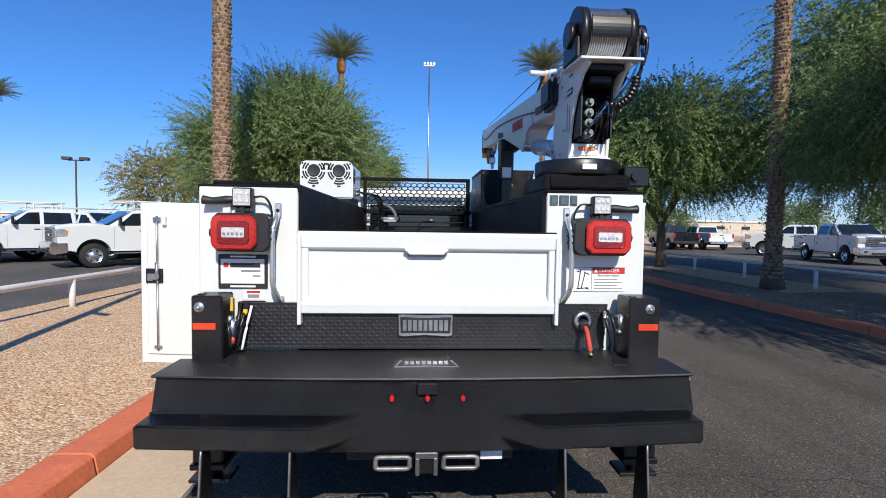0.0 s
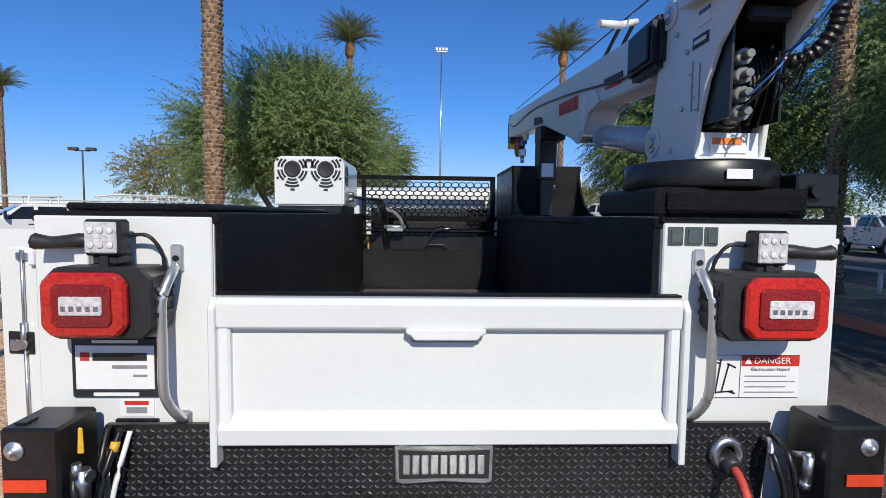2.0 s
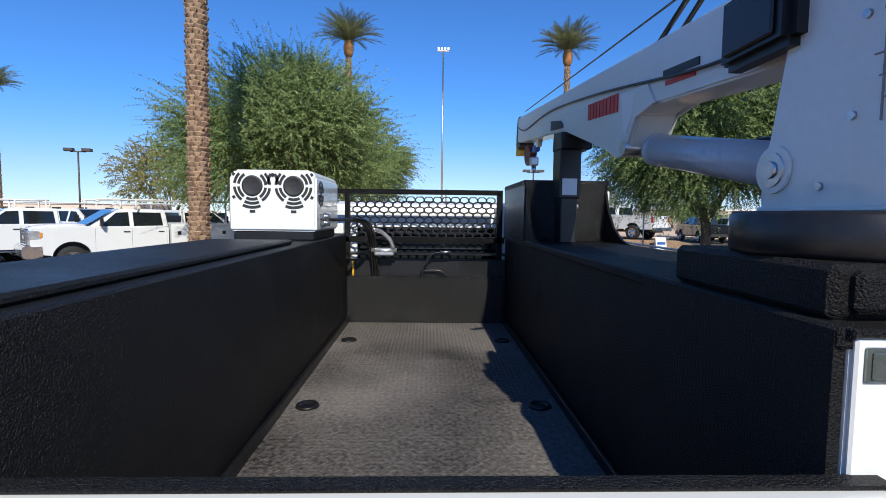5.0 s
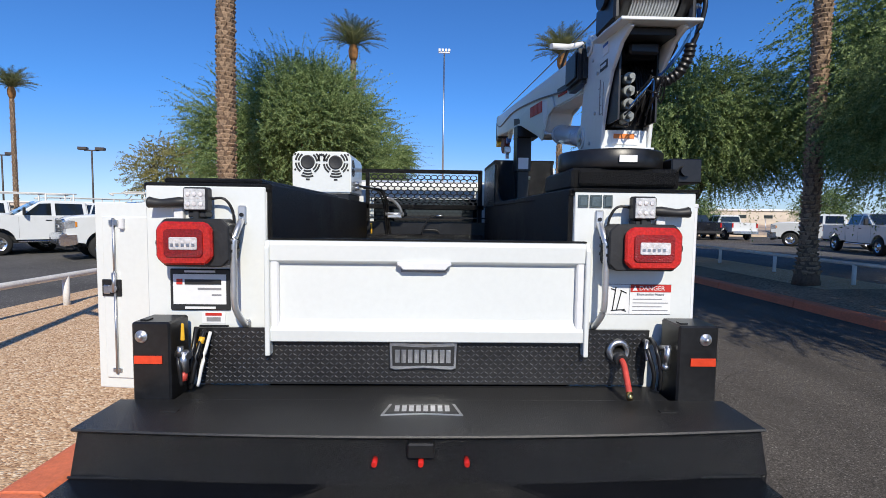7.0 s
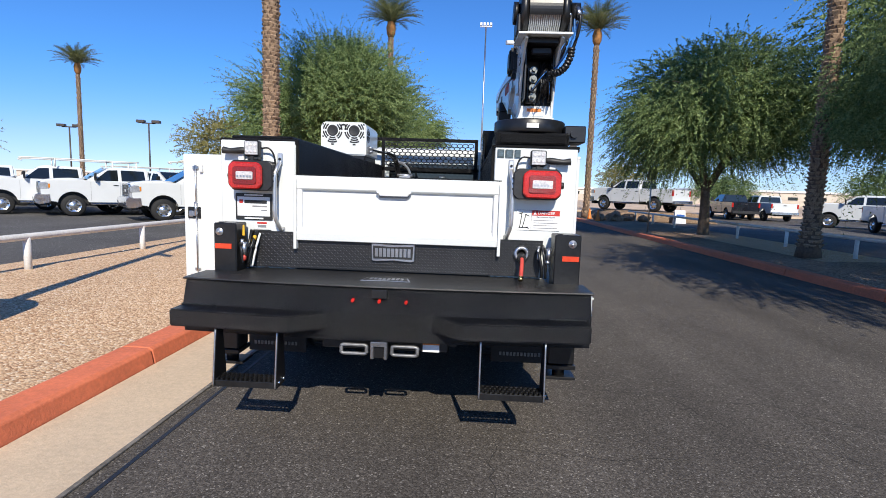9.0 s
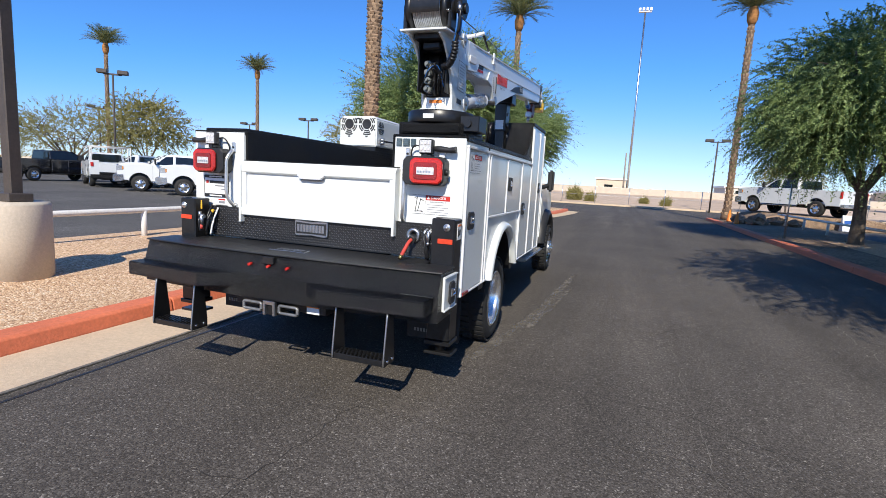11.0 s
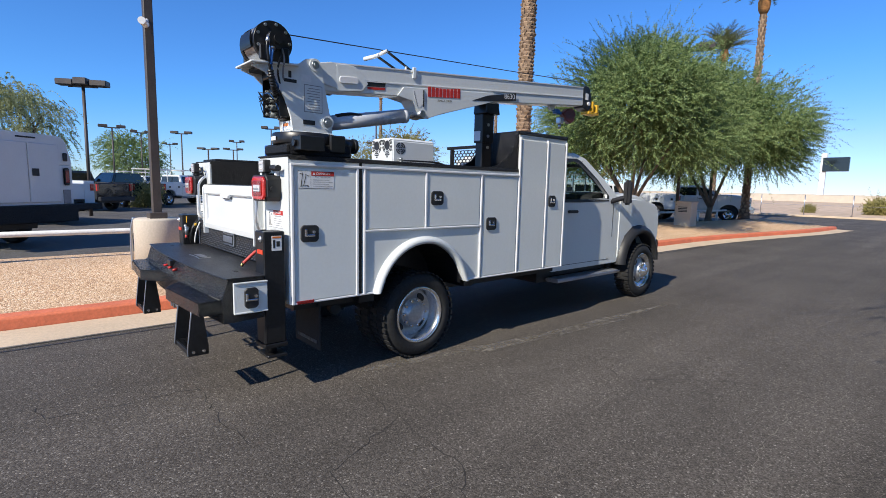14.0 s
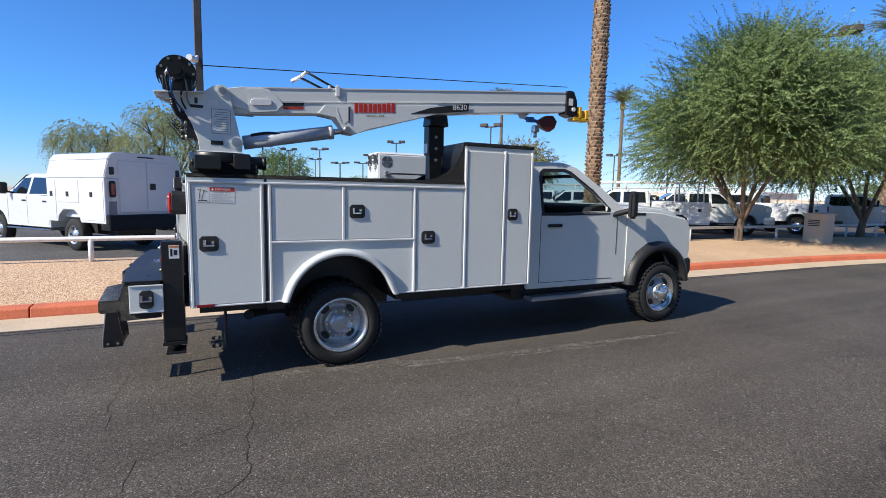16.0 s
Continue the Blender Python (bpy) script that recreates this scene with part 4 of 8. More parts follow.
# cab: side panels, pillars, roof, hood
CW = 0.965
for s in (-1, 1):
    x = CX + s * CW
    side = prism([(6.42, 0.57), (8.02, 0.57), (8.02, 1.50), (7.86, 1.52), (6.42, 1.47)], "x", x - s * 0.06, x, 0.012, 2)
    door = part("cab_side", side, M["white"], truck, "white cab side with a door")
    part("door_seam", merge(box(x - 0.002, x + s * 0.003, 6.587, 6.593, 0.64, 1.48), box(x - 0.002, x + s * 0.003, 7.802, 7.808, 0.95, 1.50), box(x - 0.002, x + s * 0.003, 6.6, 7.75, 0.637, 0.643)), M["ink"], door)
    part("door_handle", box(x + s * 0.005, x + s * 0.035, 6.68, 6.90, 1.315, 1.355, 0.01, 2), M["plastic"], door, "black door handle")
    # upper frame leaning inward
    def lean(y, z):
        return CX + s * (CW - 0.12 * (z - 1.47) / 0.6)
    outer = [(6.42, 1.46), (6.42, 1.90), (6.47, 2.03), (6.58, 2.075), (7.04, 2.085), (7.20, 2.04), (7.62, 1.77), (7.98, 1.50), (7.7, 1.47), (7.0, 1.46)]
    inner = [(6.63, 1.485), (6.63, 1.88), (6.65, 1.95), (6.70, 1.985), (7.00, 1.995), (7.10, 1.965), (7.42, 1.765), (7.66, 1.56), (7.64, 1.50), (7.0, 1.485)]
    frame_bm = bmesh.new()
    loops = []
    for off in (0.0, -0.05):
        loops.append(([frame_bm.verts.new((lean(y, z) + s * off, y, z)) for y, z in outer], [frame_bm.verts.new((lean(y, z) + s * off, y, z)) for y, z in inner]))
    for o, n in loops:
        for k in range(10):
            frame_bm.faces.new((o[k], o[(k + 1) % 10], n[(k + 1) % 10], n[k]))
    for a in (0, 1):
        for k in range(10):
            frame_bm.faces.new((loops[0][a][k], loops[0][a][(k + 1) % 10], loops[1][a][(k + 1) % 10], loops[1][a][k]))
    bmesh.ops.recalc_face_normals(frame_bm, faces=frame_bm.faces[:])
    part("window_frame", frame_bm, M["white"], truck, "white cab pillar frame round an open window")
    seal = bmesh.new()
    ins = [(y + (6.62 + 7.6 - 2 * y) * 0.012, z + (1.74 - z) * 0.03) for y, z in inner]
    a = [seal.verts.new((lean(y, z) + s * 0.003, y, z)) for y, z in [(y2 + (y2 - 7.1) * 0.065, z2 + (z2 - 1.72) * 0.13) for y2, z2 in inner]]
    b = [seal.verts.new((lean(y, z) + s * 0.003, y, z)) for y, z in ins]
    for k in range(10):
        seal.faces.new((a[k], a[(k + 1) % 10], b[(k + 1) % 10], b[k]))
    bmesh.ops.recalc_face_normals(seal, faces=seal.faces[:])
    part("window_seal", seal, M["plastic"], truck, "black window seal")
    # fender with flare
    part("fender", prism([(7.95, 0.60), (8.08, 0.66), (8.18, 0.94), (8.38, 1.06), (8.74, 1.06), (8.94, 0.94), (9.04, 0.70), (9.16, 0.72), (9.22, 0.95), (9.21, 1.27), (9.13, 1.41), (8.6, 1.51), (7.95, 1.535)], "x", CX + s * 0.70, CX + s * 0.975, 0.03, 3), M["white"], truck)
    flare = bmesh.new()
    rows = []
    for d in range(178, 1, -8):
        a = math.radians(d)
        cy, cz = math.cos(a), math.sin(a)
        rows.append([flare.verts.new((CX + s * q, 8.56 + cy * (0.47 + o), 0.52 + cz * (0.47 + o))) for q, o in ((0.85, 0.0), (1.05, -0.01), (1.075, 0.03), (1.05, 0.085), (0.98, 0.115), (0.9, 0.115))])
    for a, b in zip(rows, rows[1:]):
        for i in range(5):
            flare.faces.new((a[i], a[i + 1], b[i + 1], b[i])).smooth = True
    bmesh.ops.recalc_face_normals(flare, faces=flare.faces[:])
    part("fender_flare", flare, M["plastic"], truck, "black plastic fender flare")
    # mirror
    mir = part("mirror", box(CX + s * 1.06 - 0.10 * (s < 0), CX + s * 1.06 + 0.10 * (s > 0), 7.86, 7.98, 1.42, 1.77, 0.03, 3), M["plastic"], truck, "black towing mirror")
    part("mirror_arm", tube([(CX + s * 0.94, 7.74, 1.46), (CX + s * 1.0, 7.82, 1.49), (CX + s * 1.09, 7.92, 1.53)], 0.035, 8), M["plastic"], mir)
    part("headlight", prism([(9.04, 1.0), (9.2, 1.02), (9.2, 1.26), (9.03, 1.3)], "x", CX + s * 0.72, CX + s * 0.968, 0.012), M["headlamp"], truck)
    part("running_board", box(CX + s * 0.84, CX + s * 1.04, 6.45, 7.95, 0.43, 0.48, 0.015, 2) if s > 0 else box(CX - 1.04, CX - 0.84, 6.45, 7.95, 0.43, 0.48, 0.015, 2), M["wheel_disc"], truck, "grey running board below the cab door")
    part("board_edge", box(CX + s * 1.042 - 0.006, CX + s * 1.042 + 0.006, 6.45, 7.95, 0.44, 0.47, 0.003), M["steel"], truck)
part("roof", prism([(6.43, 1.96), (6.48, 2.07), (6.60, 2.10), (7.0, 2.105), (7.16, 2.07), (7.13, 2.03), (6.6, 2.05), (6.46, 1.96)], "x", CX - 0.82, CX + 0.82, 0.015, 2), M["white"], truck)
part("roof_lamp", merge(*[box(CX + o - 0.07, CX + o + 0.07, 6.98, 7.12, 2.085, 2.12, 0.015) for o in (-0.55, -0.2, 0, 0.2, 0.55)]), M["black"], truck, "small roof clearance lamps")
part("windshield", prism([(7.15, 2.04), (7.93, 1.53), (7.945, 1.545), (7.165, 2.055)], "x", CX - 0.84, CX + 0.84), M["shade_glass"], truck).visible_shadow = False
part("headliner", prism([(6.47, 1.93), (6.6, 2.035), (7.05, 2.04), (7.12, 2.02), (6.6, 2.02)], "x", CX - 0.8, CX + 0.8), M["interior"], truck)
part("trim_panel", merge(box(CX - 0.86, CX + 0.86, 6.461, 6.475, 0.8, 1.5), box(CX - 0.905, CX - 0.895, 6.5, 7.9, 0.75, 1.46), box(CX + 0.895, CX + 0.905, 6.5, 7.9, 0.75, 1.46)), M["interior"], truck)
part("cab_back", merge(box(CX - 0.90, CX + 0.90, 6.42, 6.46, 0.7, 1.50), box(CX - 0.88, CX - 0.62, 6.42, 6.46, 1.5, 2.02), box(CX + 0.62, CX + 0.88, 6.42, 6.46, 1.5, 2.02), box(CX - 0.62, CX + 0.62, 6.42, 6.46, 1.88, 2.02)), M["white"], truck)
part("rear_window", box(CX - 0.62, CX + 0.62, 6.435, 6.445, 1.5, 1.88), M["tint"], truck)
part("hood", prism([(7.86, 1.51), (7.95, 1.565), (8.4, 1.585), (8.8, 1.555), (9.08, 1.49), (9.21, 1.38), (9.22, 1.1), (7.9, 1.1)], "x", CX - 0.80, CX + 0.80, 0.03, 3), M["white"], truck)
part("hood_bulge", prism([(7.98, 1.55), (8.05, 1.60), (8.5, 1.605), (8.85, 1.55), (8.95, 1.47)], "x", CX - 0.45, CX + 0.45, 0.02, 2), M["white"], truck)
grille = part("grille", box(CX - 0.70, CX + 0.70, 9.14, 9.24, 0.92, 1.34, 0.02), M["plastic"], truck)
part("front_bumper", prism([(9.08, 0.56), (9.22, 0.58), (9.26, 0.66), (9.26, 0.82), (9.22, 0.87), (9.08, 0.88)], "x", CX - 0.98, CX + 0.98, 0.03, 2), M["plastic"], truck, "dark grey plastic front bumper")
part("inner_fender", merge(box(CX - 0.85, CX + 0.85, 7.95, 8.05, 0.5, 1.2), box(CX - 0.6, CX + 0.6, 8.0, 9.1, 0.6, 1.15)), M["black"], truck)
# lower box stands for chassis and tank, added to block light under the cab
part("cab_floor", merge(box(CX - 0.9, CX + 0.9, 6.45, 7.95, 0.64, 0.72), box(CX - 0.82, CX + 0.82, 6.3, 7.9, 0.42, 0.645)), M["black"], truck)
for o in (-0.45, 0.45):
    seat = part("seat", merge(box(CX + o - 0.27, CX + o + 0.27, 6.65, 7.15, 0.95, 1.12, 0.04, 2), box(CX + o - 0.27, CX + o + 0.27, 6.52, 6.66, 1.1, 1.68, 0.04, 2), box(CX + o - 0.14, CX + o + 0.14, 6.53, 6.63, 1.70, 1.88, 0.035, 2)), M["interior"], truck)
part("dashboard", prism([(7.45, 1.05), (7.95, 1.05), (7.95, 1.5), (7.7, 1.52), (7.5, 1.46)], "x", CX - 0.88, CX + 0.88, 0.02), M["interior"], truck)
wheel_bm = moved(tube([(0.19 * math.cos(a), 0.19 * math.sin(a), 0) for a in [2 * math.pi * k / 16 for k in range(17)]], 0.014, 6), Matrix.Translation((CX - 0.45, 7.36, 1.45)) @ Matrix.Rotation(radians(-62), 4, "X"))
part("steering_wheel", wheel_bm, M["interior"], truck)
part("badge_strip", box(CX + 0.975, CX + 0.978, 8.12, 8.30, 1.455, 1.488), M["ink"], truck)

# far window closed, its glass darkened to dim the cab; near one wound down
M["dark_glass"] = glass_mat("darkened_side_glass", (0.07, 0.09, 0.10))
far_pane = bmesh.new()
far_pane.faces.new([far_pane.verts.new((CX - (CW - 0.12 * (z - 1.47) / 0.6) + 0.03, y, z)) for y, z in ((6.63, 1.49), (6.63, 1.88), (6.70, 1.985), (7.0, 1.995), (7.10, 1.965), (7.66, 1.56), (7.64, 1.50))])
part("side_glass", far_pane, M["dark_glass"], truck, "closed side window, darkened to dim the cab")
near_pane = bmesh.new()
near_pane.faces.new([near_pane.verts.new((CX + (CW - 0.12 * (z - 1.47) / 0.6) - 0.03, y, z)) for y, z in ((6.63, 1.49), (6.63, 1.58), (7.62, 1.58), (7.64, 1.50))])
part("side_glass", near_pane, M["dark_glass"], truck, "side window wound most of the way down")
part("inner_pillar", merge(box(CX - 0.88, CX - 0.80, 6.47, 6.62, 1.46, 2.02, 0.01), box(CX + 0.78, CX + 0.86, 6.47, 6.62, 1.46, 2.0, 0.01), tube([(CX + 0.82, 7.12, 2.0), (CX + 0.86, 7.62, 1.68), (CX + 0.89, 7.86, 1.52)], 0.04, 8), tube([(CX - 0.82, 7.12, 2.0), (CX - 0.86, 7.62, 1.68), (CX - 0.89, 7.86, 1.52)], 0.04, 8)), M["interior"], truck, "dark inner pillar trim")
part("inner_door_card", merge(box(CX - 0.90, CX - 0.84, 6.5, 7.85, 1.30, 1.475, 0.015), box(CX + 0.84, CX + 0.90, 6.5, 7.85, 1.30, 1.475, 0.015)), M["interior"], truck)
part("rear_view_mirror", merge(box(CX - 0.12, CX + 0.12, 7.24, 7.27, 1.86, 1.93, 0.01), rod((CX, 7.26, 1.93), (CX, 7.3, 1.97), 0.01)), M["interior"], truck)
part("sun_visor", merge(box(CX - 0.75, CX - 0.08, 7.12, 7.30, 1.93, 1.965, 0.008), box(CX + 0.08, CX + 0.75, 7.12, 7.30, 1.93, 1.965, 0.008)), M["interior"], truck)
part("dash_top", prism([(7.42, 1.46), (7.93, 1.50), (7.90, 1.545), (7.62, 1.60), (7.46, 1.56)], "x", CX - 0.86, CX + 0.86, 0.02), M["interior"], truck)
part("centre_screen", box(CX - 0.12, CX + 0.12, 7.40, 7.44, 1.38, 1.58, 0.01), M["tint"], truck)


# ---- fittings on the back of the truck ----
def octagon(x0, x1, z0, z1, c):
    return [(x0 + c, z0), (x1 - c, z0), (x1, z0 + c), (x1, z1 - c), (x1 - c, z1), (x0 + c, z1), (x0, z1 - c), (x0, z0 + c)]


def tail_light(x0, x1, s):
    """s: the side on which the housing stands out."""
    z0, z1 = 1.485, 1.66
    h0, h1 = (x0 - 0.005, x1 + 0.06) if s > 0 else (x0 - 0.06, x1 + 0.005)
    house = part("tail_light", prism(octagon(h0, h1, z0 - 0.01, z1 + 0.012, 0.03), "y", 2.715, 2.828, 0.006), M["plastic"], truck, "large red tail light in a black housing")
    part("lens", prism(octagon(x0, x1, z0, z1, 0.028), "y", 2.69, 2.716, 0.008), M["red_lens"], house, "red lens")
    part("inner_lens", prism(octagon(x0 + 0.035, x1 - 0.035, z0 + 0.03, z1 - 0.03, 0.012), "y", 2.684, 2.691, 0.002), M["red_dark"], house)
    part("reverse_lens", prism(octagon(x0 + 0.058, x1 - 0.055, z0 + 0.062, z1 - 0.062, 0.004), "y", 2.679, 2.685, 0.002), M["lens"], house, "clear reversing lens")
    for k in range(5):
        part("bulb", box(x0 + 0.066 + k * 0.021, x0 + 0.078 + k * 0.021, 2.677, 2.680, z0 + 0.075, z0 + 0.088), M["steel"], house)
    part("knob", rod((h0 - 0.02, 2.76, 1.57), (h0, 2.76, 1.57), 0.022, n=12) if s > 0 else rod((h1, 2.76, 1.57), (h1 + 0.02, 2.76, 1.57), 0.022, n=12), M["plastic"], house)
    for z in (1.54, 1.575, 1.61):
        xx = h1 if s > 0 else h0
        part("fin", box(xx - 0.006, xx + 0.006, 2.73, 2.82, z - 0.006, z + 0.006), M["plastic"], house)
    return house


def work_light(x, z, s):
    w = part("work_light", box(x - 0.05, x + 0.05, 2.735, 2.79, z - 0.05, z + 0.05, 0.008), M["plastic"], truck, "square work light with six lamps")
    part("glass", box(x - 0.043, x + 0.043, 2.73, 2.737, z - 0.043, z + 0.043, 0.003), M["lamp_face"], w)
    for i in (-1, 0, 1):
        for j in (-1, 1):
            part("lamp", lathe([(-0.0005, 0.010), (-0.0025, 0.008), (-0.001, 0.0)], (x + i * 0.026, 2.7295, z + j * 0.02), "y", 12), M["lens"], w)
    part("bracket", merge(box(x - 0.035, x + 0.035, 2.75, 2.82, z - 0.075, z - 0.05, 0.004), box(x - 0.012, x + 0.012, 2.74, 2.80, z - 0.09, z - 0.05, 0.003)), M["plastic"], w)
    part("wire", tube([(x - s * 0.03, 2.79, z), (x - s * 0.10, 2.78, z + 0.005), (x - s * 0.13, 2.80, z - 0.05), (x - s * 0.125, 2.82, z - 0.13)], 0.006, 6), M["plastic"], w)
    arm = part("side_arm", tube([(x + s * 0.05, 2.79, z - 0.01), (x + s * 0.09, 2.785, z - 0.012), (x + s * 0.16, 2.78, z - 0.018), (x + s * 0.21, 2.78, z - 0.014)], 0.02, 8, [0.016, 0.022, 0.018, 0.024]), M["plastic"], truck)
    part("tab", box(x + s * 0.10 - 0.02, x + s * 0.10 + 0.02, 2.80, 2.828, z - 0.14, z + 0.0, 0.003), M["white_trim"], truck)


tail_light(-1.01, -0.785, 1)
tail_light(0.91, 1.15, -1)
work_light(-0.87, 1.752, -1)
work_light(1.005, 1.74, 1)


def grab_rail(x, s):
    r = part("grab_rail", tube([(x, 2.81, 1.665), (x, 2.78, 1.64), (x - s * 0.006, 2.755, 1.60), (x - s * 0.010, 2.748, 1.56), (x - s * 0.010, 2.748, 1.44), (x - s * 0.010, 2.748, 1.33), (x - s * 0.004, 2.758, 1.28), (x + s * 0.008, 2.78, 1.24), (x + s * 0.012, 2.81, 1.215)], 0.0138, 12), M["satin"], truck, "bent aluminium grab rail")
    for z, dx in ((1.69, 0), (1.195, s * 0.014)):
        part("foot", box(x + dx - 0.018, x + dx + 0.018, 2.816, 2.829, z - 0.04, z + 0.04, 0.005), M["satin"], r)
        part("screw", rod((x + dx, 2.81, z), (x + dx, 2.818, z), 0.009, n=8), M["black"], r)


grab_rail(-0.71, 1)
grab_rail(0.84, -1)
# licence plate frame: an advertising plate, its writing as bars
plate = part("license_plate", box(-1.02, -0.765, 2.816, 2.828, 1.275, 1.455, 0.004), M["ink"], truck, "white paper plate in a dark frame")
part("plate_face", box(-1.005, -0.78, 2.813, 2.817, 1.302, 1.432), M["label"], plate)
for x0, x1, z0, z1, m in ((-0.955, -0.80, 1.388, 1.41, "ink"), (-0.90, -0.80, 1.365, 1.374, "grey_ink"), (-0.84, -0.80, 1.34, 1.346, "grey_ink"), (-0.99, -0.965, 1.388, 1.412, "red_text"), (-0.955, -0.825, 1.282, 1.292, "label"), (-0.955, -0.825, 1.44, 1.449, "label")):
    part("print_bar", box(x0, x1, 2.8105, 2.8135, z0, z1), M[m], plate)
small = part("warning_label", box(-0.89, -0.79, 2.825, 2.828, 1.215, 1.265), M["label"], truck)
part("print_bar", box(-0.875, -0.805, 2.8235, 2.8255, 1.25, 1.262), M["red_text"], small)
part("print_bar", box(-0.87, -0.81, 2.8235, 2.8255, 1.225, 1.243), M["grey_ink"], small)
# danger labels
def danger(at, right, w, h, parent):
    """A warning label with a picture field, at its lower left corner."""
    at, right = Vector(at), Vector(right)
    up = Vector((0, 0, 1))
    out = right.cross(up)

    def quad(u0, u1, v0, v1, d, m, name):
        bm = bmesh.new()
        bm.faces.new([bm.verts.new(at + right * (u * w) + up * (v * h) + out * d) for u, v in ((u0, v0), (u1, v0), (u1, v1), (u0, v1))])
        return part(name, bm, m, parent)

    base = quad(0, 1, 0, 1, 0.0015, M["label"], "danger_label")
    quad(0.36, 1, 0.74, 1, 0.003, M["red_text"], "label_head")
    for k in range(4):
        quad(0.40, 0.96 - 0.1 * (k % 2), 0.12 + 0.125 * k, 0.145 + 0.125 * k, 0.003, M["grey_ink"], "print_bar")
    letters("Electrocution Hazard", h * 0.075, at + right * (w * 0.47) + up * (h * 0.635) + out * 0.003, right, up, M["ink"], "lettering", parent, 0.001, w * 0.42)
    quad(0.345, 0.35, 0.0, 1, 0.003, M["ink"], "print_bar")
    quad(0.0, 1, 0.0, 0.012, 0.003, M["ink"], "print_bar")
    quad(0.0, 1, 0.988, 1.0, 0.0035, M["ink"], "print_bar")
    bm = bmesh.new()
    for a, b in (((0.08, 0.1), (0.13, 0.9)), ((0.15, 0.15), (0.22, 0.8)), ((0.06, 0.12), (0.28, 0.16)), ((0.2, 0.8), (0.3, 0.7)), ((0.22, 0.15), (0.3, 0.1)), ((0.05, 0.85), (0.12, 0.8))):
        p, q = at + right * (a[0] * w) + up * (a[1] * h) + out * 0.003, at + right * (b[0] * w) + up * (b[1] * h) + out * 0.003
        n = (q - p).normalized().cross(out) * 0.0025
        bm.faces.new([bm.verts.new(c) for c in (p - n, q - n, q + n, p + n)])
    part("pictogram", bm, M["ink"], parent)
    tri = bmesh.new()
    tri.faces.new([tri.verts.new(at + right * (u * w) + up * (v * h) + out * 0.0045) for u, v in ((0.39, 0.79), (0.47, 0.79), (0.43, 0.95))])
    part("pictogram", tri, M["label"], parent)
    letters("DANGER", h * 0.14, at + right * (w * 0.5) + up * (h * 0.80) + out * 0.003, right, up, M["label"], "lettering", parent, 0.0015, w * 0.4)


danger((0.89, YB - 0.012, 1.27), (1, 0, 0), 0.285, 0.135, truck)
danger((XR + 0.012, 2.90, 1.58), (0, 1, 0), 0.30, 0.13, truck)
M["emblem"] = mat("dark_chrome", (0.16, 0.19, 0.18), 0.25, metal=0.7, var=0.2, bump=0.05)
for k, (x0, x1) in enumerate(((0.745, 0.79), (0.797, 0.85), (0.857, 0.897))):
    part("emblem", merge(box(x0, x1, 2.821, 2.829, 1.742, 1.797, 0.002), box(x0 + 0.006, x1 - 0.006, 2.817, 2.822, 1.748, 1.791, 0.002)), M["emblem"], truck, "dark raised emblem with chrome edges")
part("cap_edge", box(IR + 0.0, XR + 0.01, YB - 0.02, YB, ZT + 0.022, ZT + 0.036, 0.003), M["liner"], truck)

# corner posts of the stabilisers
for s, x0, x1 in ((-1, -1.08, -0.93), (1, 1.12, 1.285)):
    c = part("stabiliser_post", merge(box(x0, x1, 2.63, 2.79, 0.42, 1.262, 0.008), box(x0 - 0.01, x1 + 0.01, 2.62, 2.80, 0.39, 0.42, 0.004)), M["black"], truck, "black square stabiliser post")
    xm = x0 + 0.04 if s < 0 else x1 - 0.055
    part("reflector", lathe([(-0.001, 0.026), (-0.005, 0.024), (-0.006, 0.011), (-0.016, 0.009), (-0.022, 0.0)], (xm, 2.63, 1.205), "y", 20), M["satin"], c, "round chrome knob")
    part("red_stripe", box(x0 + 0.01 if s < 0 else x0 + 0.05, x1 - 0.03 if s < 0 else x1 - 0.01, 2.624, 2.629, 1.095, 1.128, 0.001), M["red_tape"], c, "red reflective strip")
    part("bolt", merge(box(x0 + 0.02, x0 + 0.05, 2.66, 2.70, 1.262, 1.267)), M["black"], c)
    part("leg", merge(rod(((x0 + x1) / 2, 2.71, 0.33), ((x0 + x1) / 2, 2.71, 0.42), 0.04), box((x0 + x1) / 2 - 0.1, (x0 + x1) / 2 + 0.1, 2.64, 2.79, 0.315, 0.335, 0.004)), M["black"], c)
post_label = part("post_label", box(1.285, 1.2875, 2.69, 2.765, 1.12, 1.23), M["label"], truck)
part("print_bar", merge(box(1.2875, 1.289, 2.70, 2.715, 1.14, 1.2), box(1.2875, 1.289, 2.725, 2.75, 1.15, 1.19)), M["ink"], post_label)
part("print_bar", box(1.2875, 1.289, 2.695, 2.76, 1.212, 1.226), M["orange_vinyl"], post_label)
latch(2.52, 0.80, bdoor, CX + 1.235, 0.10, 0.15)

